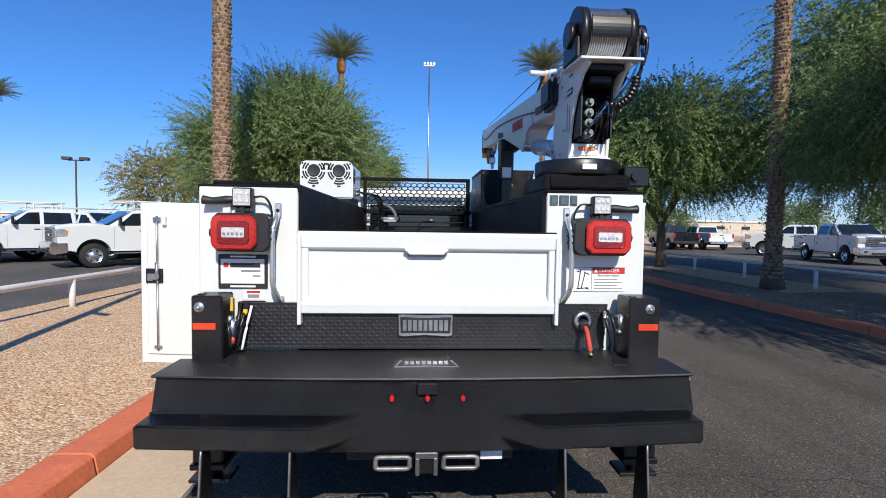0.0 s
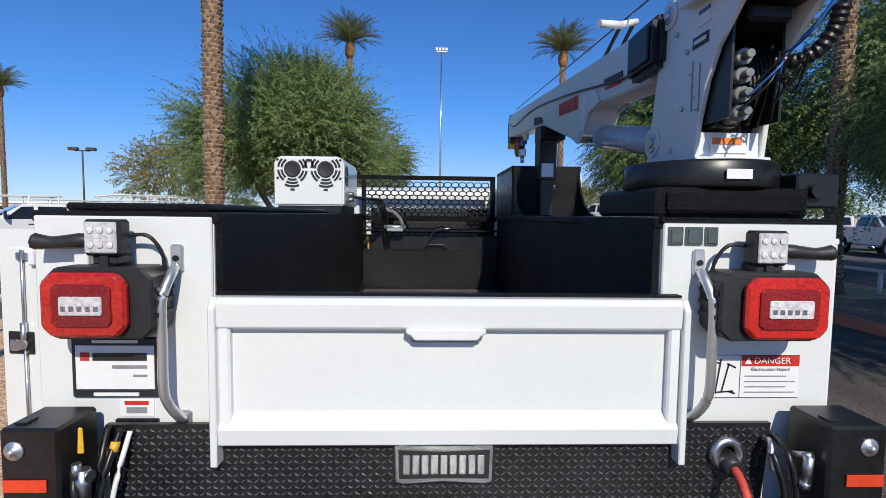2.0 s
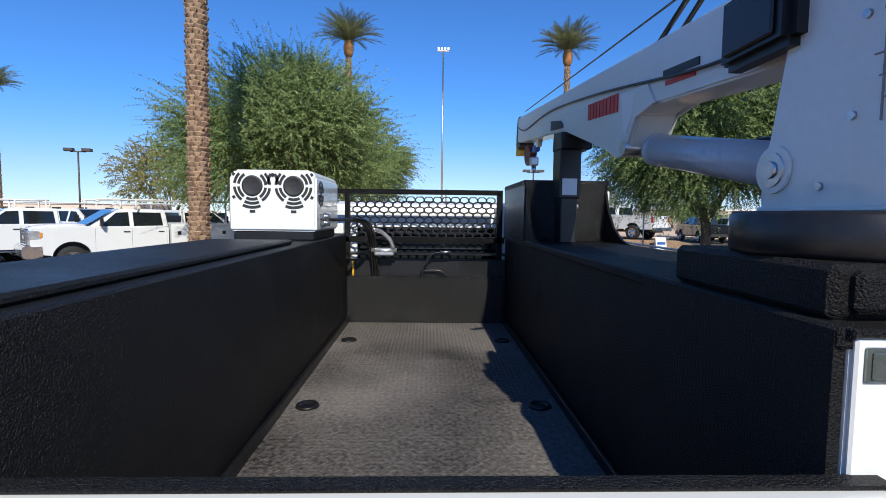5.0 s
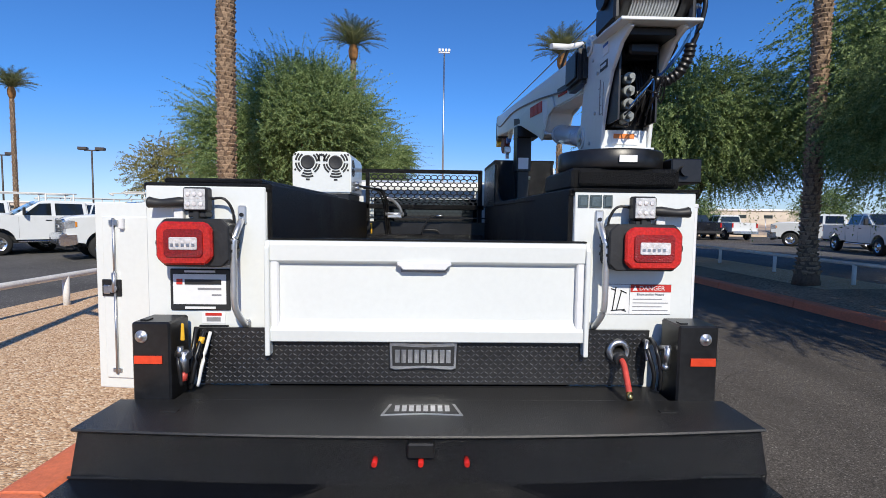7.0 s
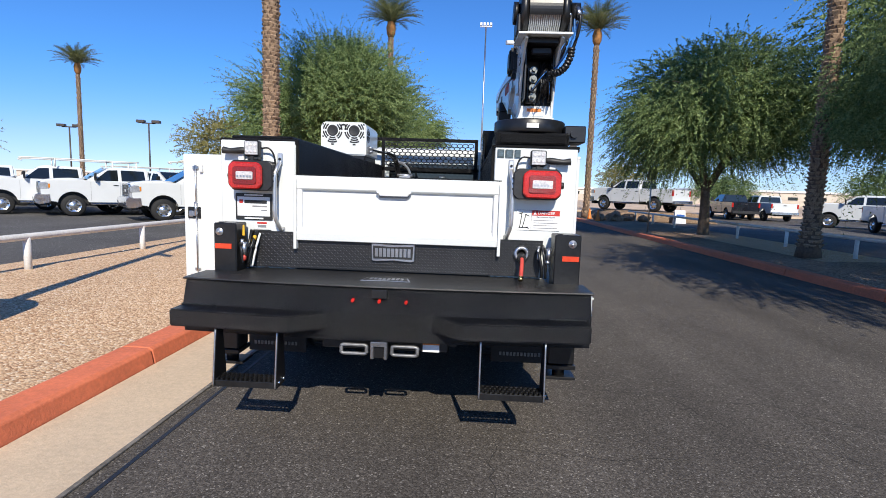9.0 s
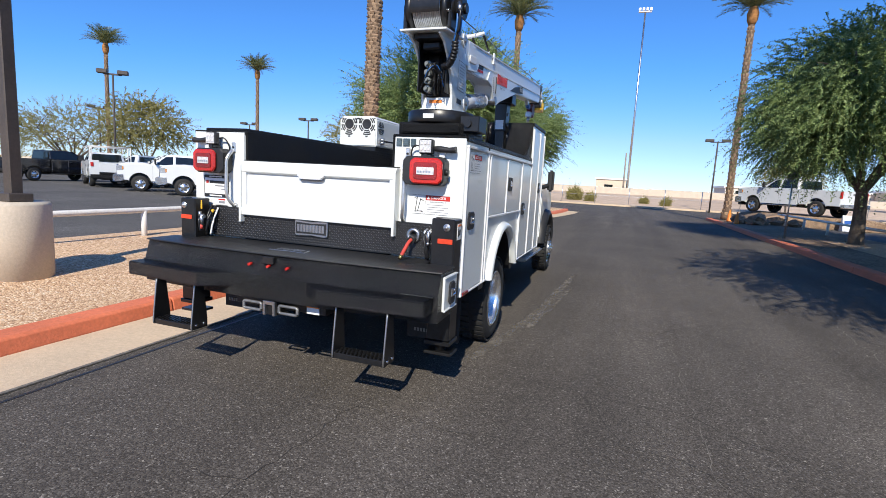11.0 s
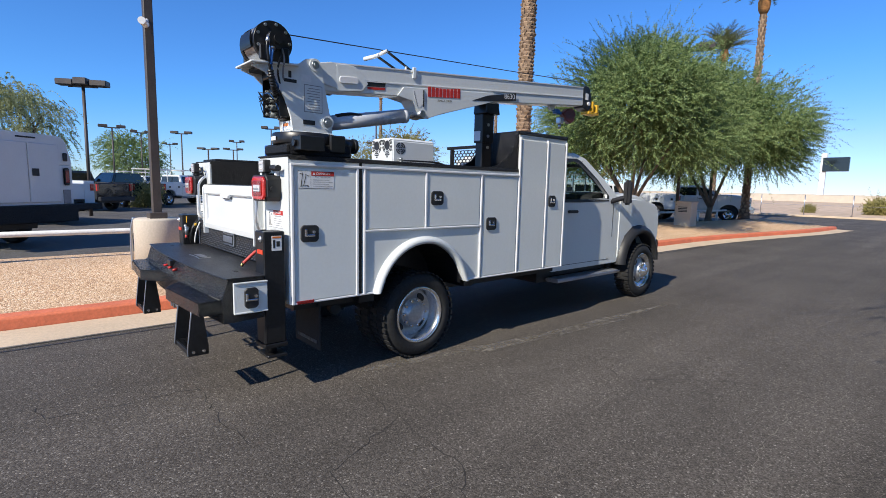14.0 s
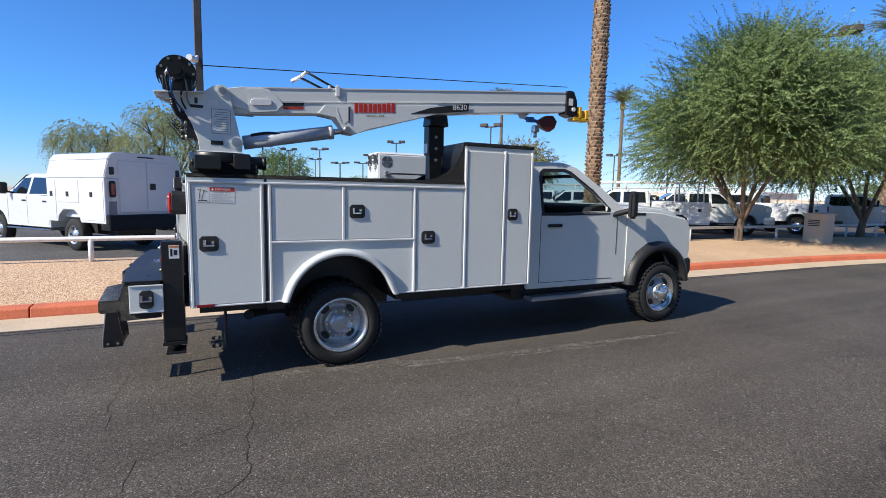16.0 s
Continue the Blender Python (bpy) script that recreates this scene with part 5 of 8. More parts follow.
# hoses and valves beside the posts
for i, (pts, r, m) in enumerate((
        ([(-0.89, 2.77, 1.21), (-0.88, 2.72, 1.14), (-0.885, 2.70, 1.05), (-0.90, 2.72, 0.97)], 0.0095, "black"), ([(-0.855, 2.77, 1.20), (-0.86, 2.71, 1.12), (-0.87, 2.69, 1.03), (-0.885, 2.70, 0.97)], 0.0095, "black"),
        ([(-0.835, 2.78, 1.19), (-0.85, 2.74, 1.08), (-0.87, 2.73, 0.97)], 0.0075, "label"), ([(-0.915, 2.66, 1.12), (-0.90, 2.64, 1.08), (-0.895, 2.65, 1.0)], 0.009, "black"),
        ([(1.07, 2.78, 1.17), (1.06, 2.70, 1.15), (1.075, 2.68, 1.05), (1.08, 2.70, 0.97)], 0.0095, "black"), ([(1.045, 2.78, 1.16), (1.035, 2.72, 1.13), (1.055, 2.70, 1.04), (1.06, 2.72, 0.97)], 0.0095, "black"))):
    part("hose", tube(pts, r, 8), M[m], truck, "short hydraulic hose")
part("valve", merge(rod((-0.93, 2.68, 1.12), (-0.87, 2.66, 1.12), 0.016), rod((-0.89, 2.66, 1.14), (-0.89, 2.66, 1.05), 0.018), rod((-0.90, 2.65, 1.12), (-0.90, 2.65, 1.16), 0.012)), M["steel"], truck)
part("valve_cap", rod((-0.89, 2.655, 1.055), (-0.89, 2.655, 1.02), 0.014), M["red_hose"], truck)
part("valve_lever", prism([(-0.905, 1.18), (-0.888, 1.18), (-0.89, 1.25), (-0.901, 1.252)], "y", 2.66, 2.668, 0.003), M["yellow"], truck, "yellow valve lever")
part("fitting", merge(rod((-0.857, 2.735, 1.15), (-0.855, 2.745, 1.175), 0.012), rod((-0.882, 2.73, 1.13), (-0.884, 2.735, 1.15), 0.012)), M["yellow"], truck)
part("fitting", merge(rod((1.075, 2.70, 1.15), (1.10, 2.66, 1.165), 0.011), tube([(1.035, 2.72, 1.09), (1.033, 2.73, 1.14), (1.04, 2.75, 1.165), (1.045, 2.78, 1.16)], 0.010, 8), tube([(1.07, 2.69, 1.08), (1.068, 2.71, 1.14), (1.07, 2.75, 1.165), (1.072, 2.78, 1.15)], 0.010, 8), rod((1.088, 2.665, 1.09), (1.09, 2.66, 1.165), 0.013), rod((1.084, 2.67, 1.07), (1.088, 2.665, 1.09), 0.016, n=6)), M["steel"], truck)
part("cable_bar", merge(box(-0.90, -0.775, 2.815, 2.828, 1.19, 1.21, 0.003), rod((-0.84, 2.81, 1.2), (-0.84, 2.82, 1.2), 0.006), rod((-0.80, 2.81, 1.2), (-0.80, 2.82, 1.2), 0.006)), M["black"], truck)
# air hose through the riser
port = part("hose_port", merge(lathe([(0.0, 0.055), (-0.02, 0.052), (-0.025, 0.03), (0.0, 0.028)], (0.93, 2.788, 1.115), "y", 24)), M["steel"], truck, "round hose port")
part("hose_guide", merge(rod((0.93, 2.79, 1.095), (0.93, 2.735, 1.085), 0.034, 0.026, 16)), M["plastic"], port)
part("air_hose", tube([(0.93, 2.745, 1.088), (0.927, 2.70, 1.07), (0.920, 2.645, 1.02), (0.915, 2.61, 0.987)], 0.013, 10), M["red_hose"], port, "red air hose")
part("hose_tip", tube([(0.9153, 2.612, 0.989), (0.912, 2.594, 0.967)], 0.0135, 10), M["brass"], port)

# open cabinet door on the far side
hinge, angle = Vector((XL - 0.005, 3.42, 0)), radians(-97)
DOOR = Matrix.Translation(hinge) @ Matrix.Rotation(angle, 4, "Z") @ Matrix.Diagonal((1, -1, 1, 1))


def on_door(bm):
    moved(bm, DOOR)
    bmesh.ops.reverse_faces(bm, faces=bm.faces[:])
    return bm


DW = 0.64
opened = part("open_door", on_door(merge(box(-0.006, 0.024, 0.0, DW, 0.70, 1.745, 0.004))), M["white"], truck, "open white cabinet door with lock rods")
part("inner_panel", on_door(box(0.024, 0.036, 0.05, DW - 0.05, 0.76, 1.67, 0.006)), M["white"], opened)
part("lock_plate", on_door(box(0.034, 0.044, DW - 0.16, DW - 0.045, 1.225, 1.32, 0.004)), M["black"], opened)
part("lock_rod", on_door(merge(rod((0.044, DW - 0.12, 1.27), (0.06, DW - 0.12, 1.27), 0.022), box(0.044, 0.055, DW - 0.10, DW - 0.06, 1.24, 1.29, 0.006), rod((0.05, DW - 0.125, 1.25), (0.05, DW - 0.125, 1.36), 0.012))), M["steel"], opened)
part("lock_rod", on_door(rod((0.045, DW - 0.125, 1.29), (0.045, DW - 0.125, 1.66), 0.007, n=8)), M["steel"], opened)
part("lock_rod", on_door(rod((0.045, DW - 0.125, 1.25), (0.045, DW - 0.125, 0.79), 0.007, n=8)), M["steel"], opened)
part("rod_guide", on_door(box(0.036, 0.05, DW - 0.15, DW - 0.10, 1.62, 1.65, 0.003)), M["steel"], opened)
part("rod_guide", on_door(box(0.036, 0.05, DW - 0.15, DW - 0.10, 0.80, 0.82, 0.003)), M["steel"], opened)
part("bumper_stop", on_door(box(0.036, 0.06, DW - 0.19, DW - 0.165, 1.60, 1.66, 0.004)), M["white_trim"], opened)

# headache rack with honeycomb mesh
rack = part("headache_rack", merge(box(IL - 0.07, IR - 0.05, 6.10, 6.15, 2.15, 2.19, 0.004), box(IL, IR - 0.03, 6.10, 6.15, 1.76, 1.81, 0.004), box(IL, IL + 0.04, 6.10, 6.15, 1.62, 2.15, 0.004), box(IR - 0.095, IR - 0.05, 6.10, 6.15, 1.62, 2.17, 0.004)), M["liner"], truck, "black rack with honeycomb mesh")
hexes = bmesh.new()
hw, hh = 0.072, 0.05
for j in range(8):
    for i in range(18):
        cx, cz = IL + 0.06 + (i + 0.5 * (j % 2)) * hw, 1.82 + j * hh * 0.82
        if cx > IR - 0.10 or cz > 2.155:
            continue
        ring = [(cx - hw * 0.5, cz - hh * 0.18), (cx - hw * 0.3, cz - hh * 0.5), (cx + hw * 0.3, cz - hh * 0.5), (cx + hw * 0.5, cz - hh * 0.18), (cx + hw * 0.5, cz + hh * 0.18), (cx + hw * 0.3, cz + hh * 0.5), (cx - hw * 0.3, cz + hh * 0.5), (cx - hw * 0.5, cz + hh * 0.18)]
        outer = [(cx + (x - cx) * 1.06, cz + (z - cz) * 1.06) for x, z in ring]
        inner = [(cx + (x - cx) * 0.80, cz + (z - cz) * 0.76) for x, z in ring]
        for y in (6.118, 6.126):
            o = [hexes.verts.new((x, y + (0.0004 if (i + j) % 2 else 0), z)) for x, z in outer]
            n = [hexes.verts.new((x, y + (0.0004 if (i + j) % 2 else 0), z)) for x, z in inner]
            for k in range(8):
                hexes.faces.new((o[k], o[(k + 1) % 8], n[(k + 1) % 8], n[k]))
tagged(part("mesh", hexes, M["black"], rack), kind="stuff")

# power unit on the far cabinet
unit = thing("power_unit", (-0.855, 5.6, ZT + 0.035), "white metal power unit box with round fan vents", "machine")
U0, U1, V0, V1 = -1.115, -0.60, 5.10, 5.80
part("housing", prism([(U0, 1.88), (U1, 1.88), (U1, 2.21), (U1 - 0.035, 2.245), (U0 + 0.035, 2.245), (U0, 2.21)], "y", V0, V1, 0.012, 2), M["white"], unit)
part("skid", merge(box(U0 + 0.02, U1 - 0.02, V0 + 0.02, V1 - 0.02, ZT + 0.035, 1.88, 0.006)), M["black"], unit)
for s in (-1, 1):
    fx, fz = (U0 + U1) / 2 + s * 0.122, 2.15
    part("fan_vent", lathe([(0.0, 0.062), (-0.006, 0.060), (-0.003, 0.050), (-0.003, 0.0)], (fx, V0 - 0.001, fz), "y", 32), M["plastic"], unit, "round black fan vent")
    for rr in (0.080, 0.104, 0.128, 0.152):
        run = []
        for q in range(-60, 301, 4):
            a = radians(q if s > 0 else 180 - q)
            x, z = fx + rr * math.cos(a), fz + rr * math.sin(a)
            keep = z < 2.226 and abs(x - (U0 + U1) / 2) > 0.012 and abs(x - (U0 + U1) / 2) < 0.236 and z > fz - 0.165 + 0.85 * abs(x - fx) and q % 60 > 5
            if keep:
                run.append(a)
            if (not keep or q >= 300) and run:
                if len(run) > 2:
                    outer = [(fx + (rr + 0.008) * math.cos(b), fz + (rr + 0.008) * math.sin(b)) for b in run]
                    inner = [(fx + (rr - 0.008) * math.cos(b), fz + (rr - 0.008) * math.sin(b)) for b in reversed(run)]
                    part("vent_slot", prism(outer + inner, "y", V0 - 0.003, V0 - 0.0005), M["ink"], unit)
                run = []
part("lock", rod(((U0 + U1) / 2, V0 - 0.006, 2.215), ((U0 + U1) / 2, V0, 2.215), 0.011, n=12), M["black"], unit)
for rr in (0.02, 0.045, 0.07):
    for a in (45, 135, 225, 315):
        po = [(5.22 + (rr + 0.008) * math.cos(radians(b)), 2.11 + (rr + 0.008) * math.sin(radians(b))) for b in np.linspace(a - 36, a + 36, 6)]
        pi = [(5.22 + (rr - 0.008) * math.cos(radians(b)), 2.11 + (rr - 0.008) * math.sin(radians(b))) for b in np.linspace(a + 36, a - 36, 6)]
        part("vent_slot", prism(po + pi, "x", U1 + 0.0005, U1 + 0.003), M["ink"], unit)
for z in (1.93, 1.97):
    part("hose_fitting", merge(rod((U1, 5.2, z), (U1 + 0.06, 5.2, z), 0.017, n=10), rod((U1 + 0.02, 5.2, z), (U1 + 0.04, 5.2, z), 0.022, n=6)), M["steel"], unit)
# hoses behind the bulkhead
hs = thing("hydraulic_hoses", (-0.4, 6.0, FZ), "black hydraulic hoses with silver fittings behind the bulkhead", "hoses")
for k, dx in enumerate((0, 0.03, 0.055)):
    part("hose", tube([(-0.54, 5.2 + 0.3 * (k > 0), 1.95), (-0.44 + dx, 5.7, 1.94), (-0.40 + dx * 0.8, 5.98, 1.84), (-0.385 + dx * 0.7, 6.08, 1.66), (-0.375 + dx * 0.7, 6.145, 1.47)], 0.0105, 8), M["black"], hs)
part("hose", tube([(-0.36, 5.95, 1.87), (-0.30, 6.0, 1.85), (-0.235, 6.03, 1.79), (-0.205, 6.04, 1.72)], 0.016, 10), M["satin"], hs, "braided silver hose")
part("manifold", merge(box(-0.36, -0.20, 6.04, 6.09, 1.66, 1.72, 0.008), rod((-0.38, 6.06, 1.70), (-0.18, 6.06, 1.70), 0.022)), M["satin"], hs)
part("hose", tube([(0.02, 6.05, 1.48), (0.04, 6.06, 1.58), (0.10, 6.07, 1.67), (0.18, 6.07, 1.69)], 0.007, 6), M["black"], hs)
part("fitting", rod((0.17, 6.07, 1.69), (0.25, 6.07, 1.69), 0.011), M["steel"], hs)
part("level_gauge", rod((-0.54, 6.145, FZ + 0.37), (-0.54, 6.145, FZ + 0.50), 0.010, n=10), M["yellow"], hs)


# ---- the crane on the right-hand cabinet ----
crane = thing("truck_crane", (0.95, 3.1, 1.83), "white hydraulic crane with winch on a black turret", "crane")
part("turret_base", merge(box(0.70, 1.19, 2.88, 3.40, 1.826, 1.92, 0.012), box(0.73, 1.17, 2.86, 2.92, 1.84, 1.91, 0.01)), M["liner"], crane, "black turret base")
part("turret_ring", lathe([(1.92, 0.24), (1.93, 0.245), (2.0, 0.245), (2.008, 0.238), (2.008, 0.0)], (0.945, 3.10, 0), "z", 40), M["black"], crane)
part("base_label", box(0.90, 0.98, 2.848, 2.852, 1.945, 1.975), M["label"], crane)
part("valve_box", merge(box(1.16, 1.30, 2.90, 3.10, 1.86, 1.97, 0.006), rod((1.22, 2.895, 1.915), (1.22, 2.88, 1.915), 0.025)), M["black"], crane)
part("motor", merge(rod((1.12, 3.25, 1.93), (1.12, 3.46, 1.93), 0.055), box(1.05, 1.2, 3.2, 3.34, 1.86, 2.0, 0.01), rod((1.12, 3.44, 1.93), (1.12, 3.47, 1.93), 0.062, n=12)), M["black"], crane, "black swing motor")
# mast: two side plates and a base plate
mast_prof = [(2.945, 2.01), (3.28, 2.01), (3.285, 2.10), (3.26, 2.18), (3.20, 2.47), (3.185, 2.55), (3.13, 2.585), (3.06, 2.57), (2.97, 2.50), (2.66, 2.472), (2.64, 2.452), (2.74, 2.42), (2.84, 2.33), (2.89, 2.24), (2.93, 2.12)]
mast = part("mast", merge(prism(mast_prof, "x", 0.845, 0.862, 0.003), prism(mast_prof, "x", 1.062, 1.08, 0.003)), M["crane_white"], crane, "white tapered crane mast")
part("mast_plate", merge(box(0.862, 1.062, 2.95, 2.97, 2.01, 2.10), box(0.84, 1.085, 2.92, 3.29, 2.008, 2.02, 0.003), prism([(3.24, 2.10), (3.12, 2.46), (3.135, 2.465), (3.255, 2.10)], "x", 0.862, 1.062)), M["crane_white"], mast)
part("winch_plate", prism([(2.62, 2.467), (2.99, 2.498), (2.99, 2.512), (2.62, 2.481)], "x", 0.80, 1.125, 0.003), M["crane_white"], mast)
# black plates stand in for shade and unmodelled gear inside the mast
part("mast_back", prism([(2.99, 2.06), (3.05, 2.06), (3.05, 2.40), (3.10, 2.52), (3.06, 2.54), (2.98, 2.49), (2.98, 2.3)], "x", 0.864, 1.06), M["black"], mast, "black plate standing for the shaded, crowded mast interior")
# black sheet stands for shadow and equipment under the winch plate
part("inner_plate", box(0.868, 1.056, 2.70, 2.98, 2.44, 2.466), M["black"], mast)
part("drive_box", merge(box(0.90, 1.03, 2.78, 2.95, 2.39, 2.44, 0.01), rod((0.88, 2.86, 2.415), (1.04, 2.86, 2.415), 0.03)), M["black"], mast)
part("inner_cheek", box(0.866, 0.874, 2.80, 3.0, 2.12, 2.44), M["black"], mast)
part("inner_cheek", box(1.05, 1.058, 2.85, 3.0, 2.12, 2.44), M["black"], mast)
for y, z, r in ((3.135, 2.535, 0.048), (3.235, 2.105, 0.055)):
    for x in (0.836, 1.08):
        part("pin_plate", rod((x, y, z), (x + 0.009, y, z), r, n=24), M["crane_white"], mast, "round white pin plate")
part("label_strip", box(0.842, 0.845, 2.885, 2.975, 2.365, 2.40), M["ink"], mast)
part("label_strip", box(0.840, 0.842, 2.895, 2.965, 2.376, 2.389), M["label"], mast)
part("label_strip", box(0.842, 0.845, 2.875, 2.945, 2.425, 2.475), M["label"], mast)
part("label_strip", box(0.840, 0.842, 2.878, 2.942, 2.462, 2.473), M["blue_vinyl"], mast)
part("outline_mark", merge(*[box(0.842, 0.845, 2.935 + 0.012 * k, 2.955 + 0.012 * k, 2.17 + 0.04 * k, 2.172 + 0.04 * k) for k in range(4)], box(0.842, 0.845, 2.925, 2.928, 2.16, 2.31), box(0.842, 0.845, 2.968, 2.971, 2.17, 2.33)), M["grey_ink"], mast)
for y, z in ((3.01, 2.37), (3.03, 2.19), (3.08, 2.45), (3.10, 2.06)):
    part("bolt", rod((0.838, y, z), (0.845, y, z), 0.009, n=8), M["steel"], mast)
for y, z, r in ((3.135, 2.535, 0.03), (3.235, 2.105, 0.04)):
    part("pin", merge(rod((0.832, y, z), (1.093, y, z), r), rod((0.826, y, z), (1.102, y, z), r * 0.5)), M["steel"], mast)
part("warning_label", box(0.90, 1.02, 2.945, 2.949, 2.035, 2.085), M["label"], mast)
part("warning_head", box(0.905, 1.0, 2.942, 2.945, 2.062, 2.083), M["orange_vinyl"], mast)
part("chart_frame", box(1.0805, 1.0815, 3.04, 3.195, 2.17, 2.38), M["grey_ink"], mast)
part("load_chart", box(1.0812, 1.0825, 3.045, 3.19, 2.176, 2.374), M["crane_white"], mast)
part("chart_lines", merge(*[box(1.0825, 1.0835, 3.06 + 0.008 * (i % 3), 3.175, 2.19 + 0.02 * i, 2.195 + 0.02 * i) for i in range(9)]), M["grey_ink"], mast)
part("label_strip", box(1.081, 1.083, 3.03, 3.13, 2.075, 2.11), M["ink"], mast)
part("label_strip", box(1.081, 1.083, 2.88, 2.98, 2.375, 2.40), M["ink"], mast)
part("label_strip", box(1.081, 1.083, 3.02, 3.10, 2.40, 2.45), M["label"], mast)
part("mast_slot", box(1.078, 1.083, 2.915, 2.94, 2.41, 2.46, 0.006), M["ink"], mast)
# valve bank with solenoids
M["coil"] = mat("dull_valve_coils", (0.20, 0.215, 0.205), 0.42, metal=0.3, var=0.2, bump=0.1)
bank = part("valve_bank", box(0.89, 0.96, 2.90, 2.99, 2.11, 2.34, 0.006), M["black"], mast)
for k in range(4):
    z = 2.14 + k * 0.055
    part("solenoid", merge(rod((0.925, 2.90, z), (0.925, 2.83, z), 0.024), rod((0.925, 2.83, z), (0.925, 2.80, z), 0.012)), M["coil"], bank)
for k in range(7):
    x = 0.97 + 0.012 * k
    part("hose", tube([(x, 2.93, 2.12 + 0.03 * (k % 3)), (x + 0.015, 2.89, 2.2 + 0.02 * k), (0.98 + 0.01 * k, 2.92, 2.36), (0.96 + 0.012 * k, 2.98, 2.44)], 0.007, 6), M["black"], bank)
# winch
winch = part("winch", merge(rod((0.83, 2.86, 2.60), (0.87, 2.86, 2.60), 0.128, n=32), rod((1.05, 2.86, 2.60), (1.09, 2.86, 2.60), 0.128, n=32), rod((0.86, 2.86, 2.60), (1.06, 2.86, 2.60), 0.10, n=24)), M["black"], crane, "black winch with a wire drum")
part("rope_drum", merge(*[lathe([(0.872 + 0.011 * k, 0.115), (0.8775 + 0.011 * k, 0.123), (0.883 + 0.011 * k, 0.115)], (0, 2.86, 2.60), "x", 28) for k in range(16)]), M["steel"], winch, "wound steel wire rope")
for x in (0.81, 1.087):
    part("winch_frame", box(x, x + 0.025, 2.76, 2.96, 2.47, 2.57, 0.008), M["black"], winch)
part("winch_motor", merge(rod((0.82, 2.86, 2.60), (1.11, 2.86, 2.60), 0.05), rod((1.11, 2.86, 2.60), (1.16, 2.86, 2.60), 0.06), rod((1.16, 2.86, 2.60), (1.175, 2.86, 2.60), 0.03), rod((0.795, 2.86, 2.60), (0.82, 2.86, 2.60), 0.06)), M["black"], winch)
shield = [(2.86 + r * math.cos(radians(a)), 2.60 + r * math.sin(radians(a))) for r, span in ((0.141, range(158, 205, 6)), (0.133, range(200, 157, -6))) for a in span]
part("drum_shield", prism(shield, "x", 0.872, 1.048), M["black"], winch, "black curved plate over the drum")
bolts = [rod((1.088, 2.86 + 0.108 * math.cos(a), 2.60 + 0.108 * math.sin(a)), (1.10, 2.86 + 0.108 * math.cos(a), 2.60 + 0.108 * math.sin(a)), 0.01, n=8) for a in [2 * math.pi * k / 9 for k in range(9)]]
for b in bolts:
    part("bolt", b, M["steel"], winch)
part("hose", tube([(1.13, 2.82, 2.64), (1.155, 2.79, 2.56), (1.15, 2.80, 2.48), (1.127, 2.82, 2.39)], 0.009), M["black"], winch)
part("hose", tube([(1.12, 2.86, 2.60), (1.15, 2.83, 2.54), (1.148, 2.82, 2.46), (1.122, 2.83, 2.39)], 0.008), M["blue"], winch)
for a, b in (((1.14, 2.81, 2.615), (1.154, 2.792, 2.57)), ((1.14, 2.84, 2.57), (1.15, 2.83, 2.535))):
    part("ferrule", rod(a, b, 0.015, n=10), M["steel"], winch)
arc = [Vector((1.125, 2.82, 2.41)), Vector((1.122, 2.83, 2.36)), Vector((1.10, 2.85, 2.31)), Vector((1.065, 2.88, 2.285)), Vector((1.02, 2.92, 2.295))]
ribs = [arc[k].lerp(arc[k + 1], q / 6) for k in range(4) for q in range(6)]
part("hose_sleeve", tube(ribs, 0.019, 10, [0.0225 if k % 2 else 0.0175 for k in range(len(ribs))]), M["black"], winch, "ribbed black hose sleeve")
for k, (mname, pts) in enumerate((("blue", [(1.11, 2.84, 2.62), (1.13, 2.82, 2.56), (1.125, 2.82, 2.46), (1.09, 2.86, 2.37), (1.04, 2.93, 2.30)]), ("black", [(1.10, 2.88, 2.63), (1.115, 2.90, 2.54), (1.10, 2.88, 2.42), (1.04, 2.93, 2.31)]), ("grey_ink", [(1.10, 2.90, 2.60), (1.115, 2.92, 2.50), (1.09, 2.92, 2.42), (1.04, 2.95, 2.34)]))):
    part("hose", tube(pts, 0.0065, 8), M[mname], winch)
for k in range(6):
    part("cable", tube([(0.90 + 0.02 * k, 2.86, 2.15 + 0.035 * (k % 4)), (0.955 + 0.012 * k, 2.82 - 0.008 * k, 2.22 + 0.03 * (k % 3)), (1.0 + 0.008 * k, 2.86, 2.30 - 0.02 * k), (1.03, 2.92, 2.14 + 0.03 * k)], 0.0032, 5), M[("black", "blue", "black", "black", "black", "black")[k]], winch)
# boom
SL = 0.09
def bz(y, o):
    return 2.534 + (y - 3.24) * SL + o
boom = part("boom", prism([(3.20, bz(3.20, 0.015)), (3.30, bz(3.30, 0.052)), (6.82, bz(6.82, 0.052)), (6.86, bz(6.86, 0.044)), (6.86, bz(6.86, -0.17)), (6.82, bz(6.82, -0.18)), (5.2, bz(5.2, -0.19)), (4.45, bz(4.45, -0.34)), (4.30, bz(4.30, -0.375)), (4.22, bz(4.22, -0.36)), (4.10, bz(4.10, -0.205)), (4.02, bz(4.02, -0.185)), (3.20, bz(3.20, -0.175))], "x", 0.885, 1.04, 0.008, 2), M["crane_white"], crane, "white telescoping boom")
part("boom_side_plate", prism([(3.085, bz(3.085, -0.02)), (3.14, bz(3.14, 0.035)), (3.30, bz(3.30, 0.055)), (3.36, bz(3.36, 0.02)), (3.36, bz(3.36, -0.155)), (3.18, bz(3.18, -0.11)), (3.08, bz(3.08, -0.05))], "x", 1.04, 1.055, 0.004), M["crane_white"], boom)
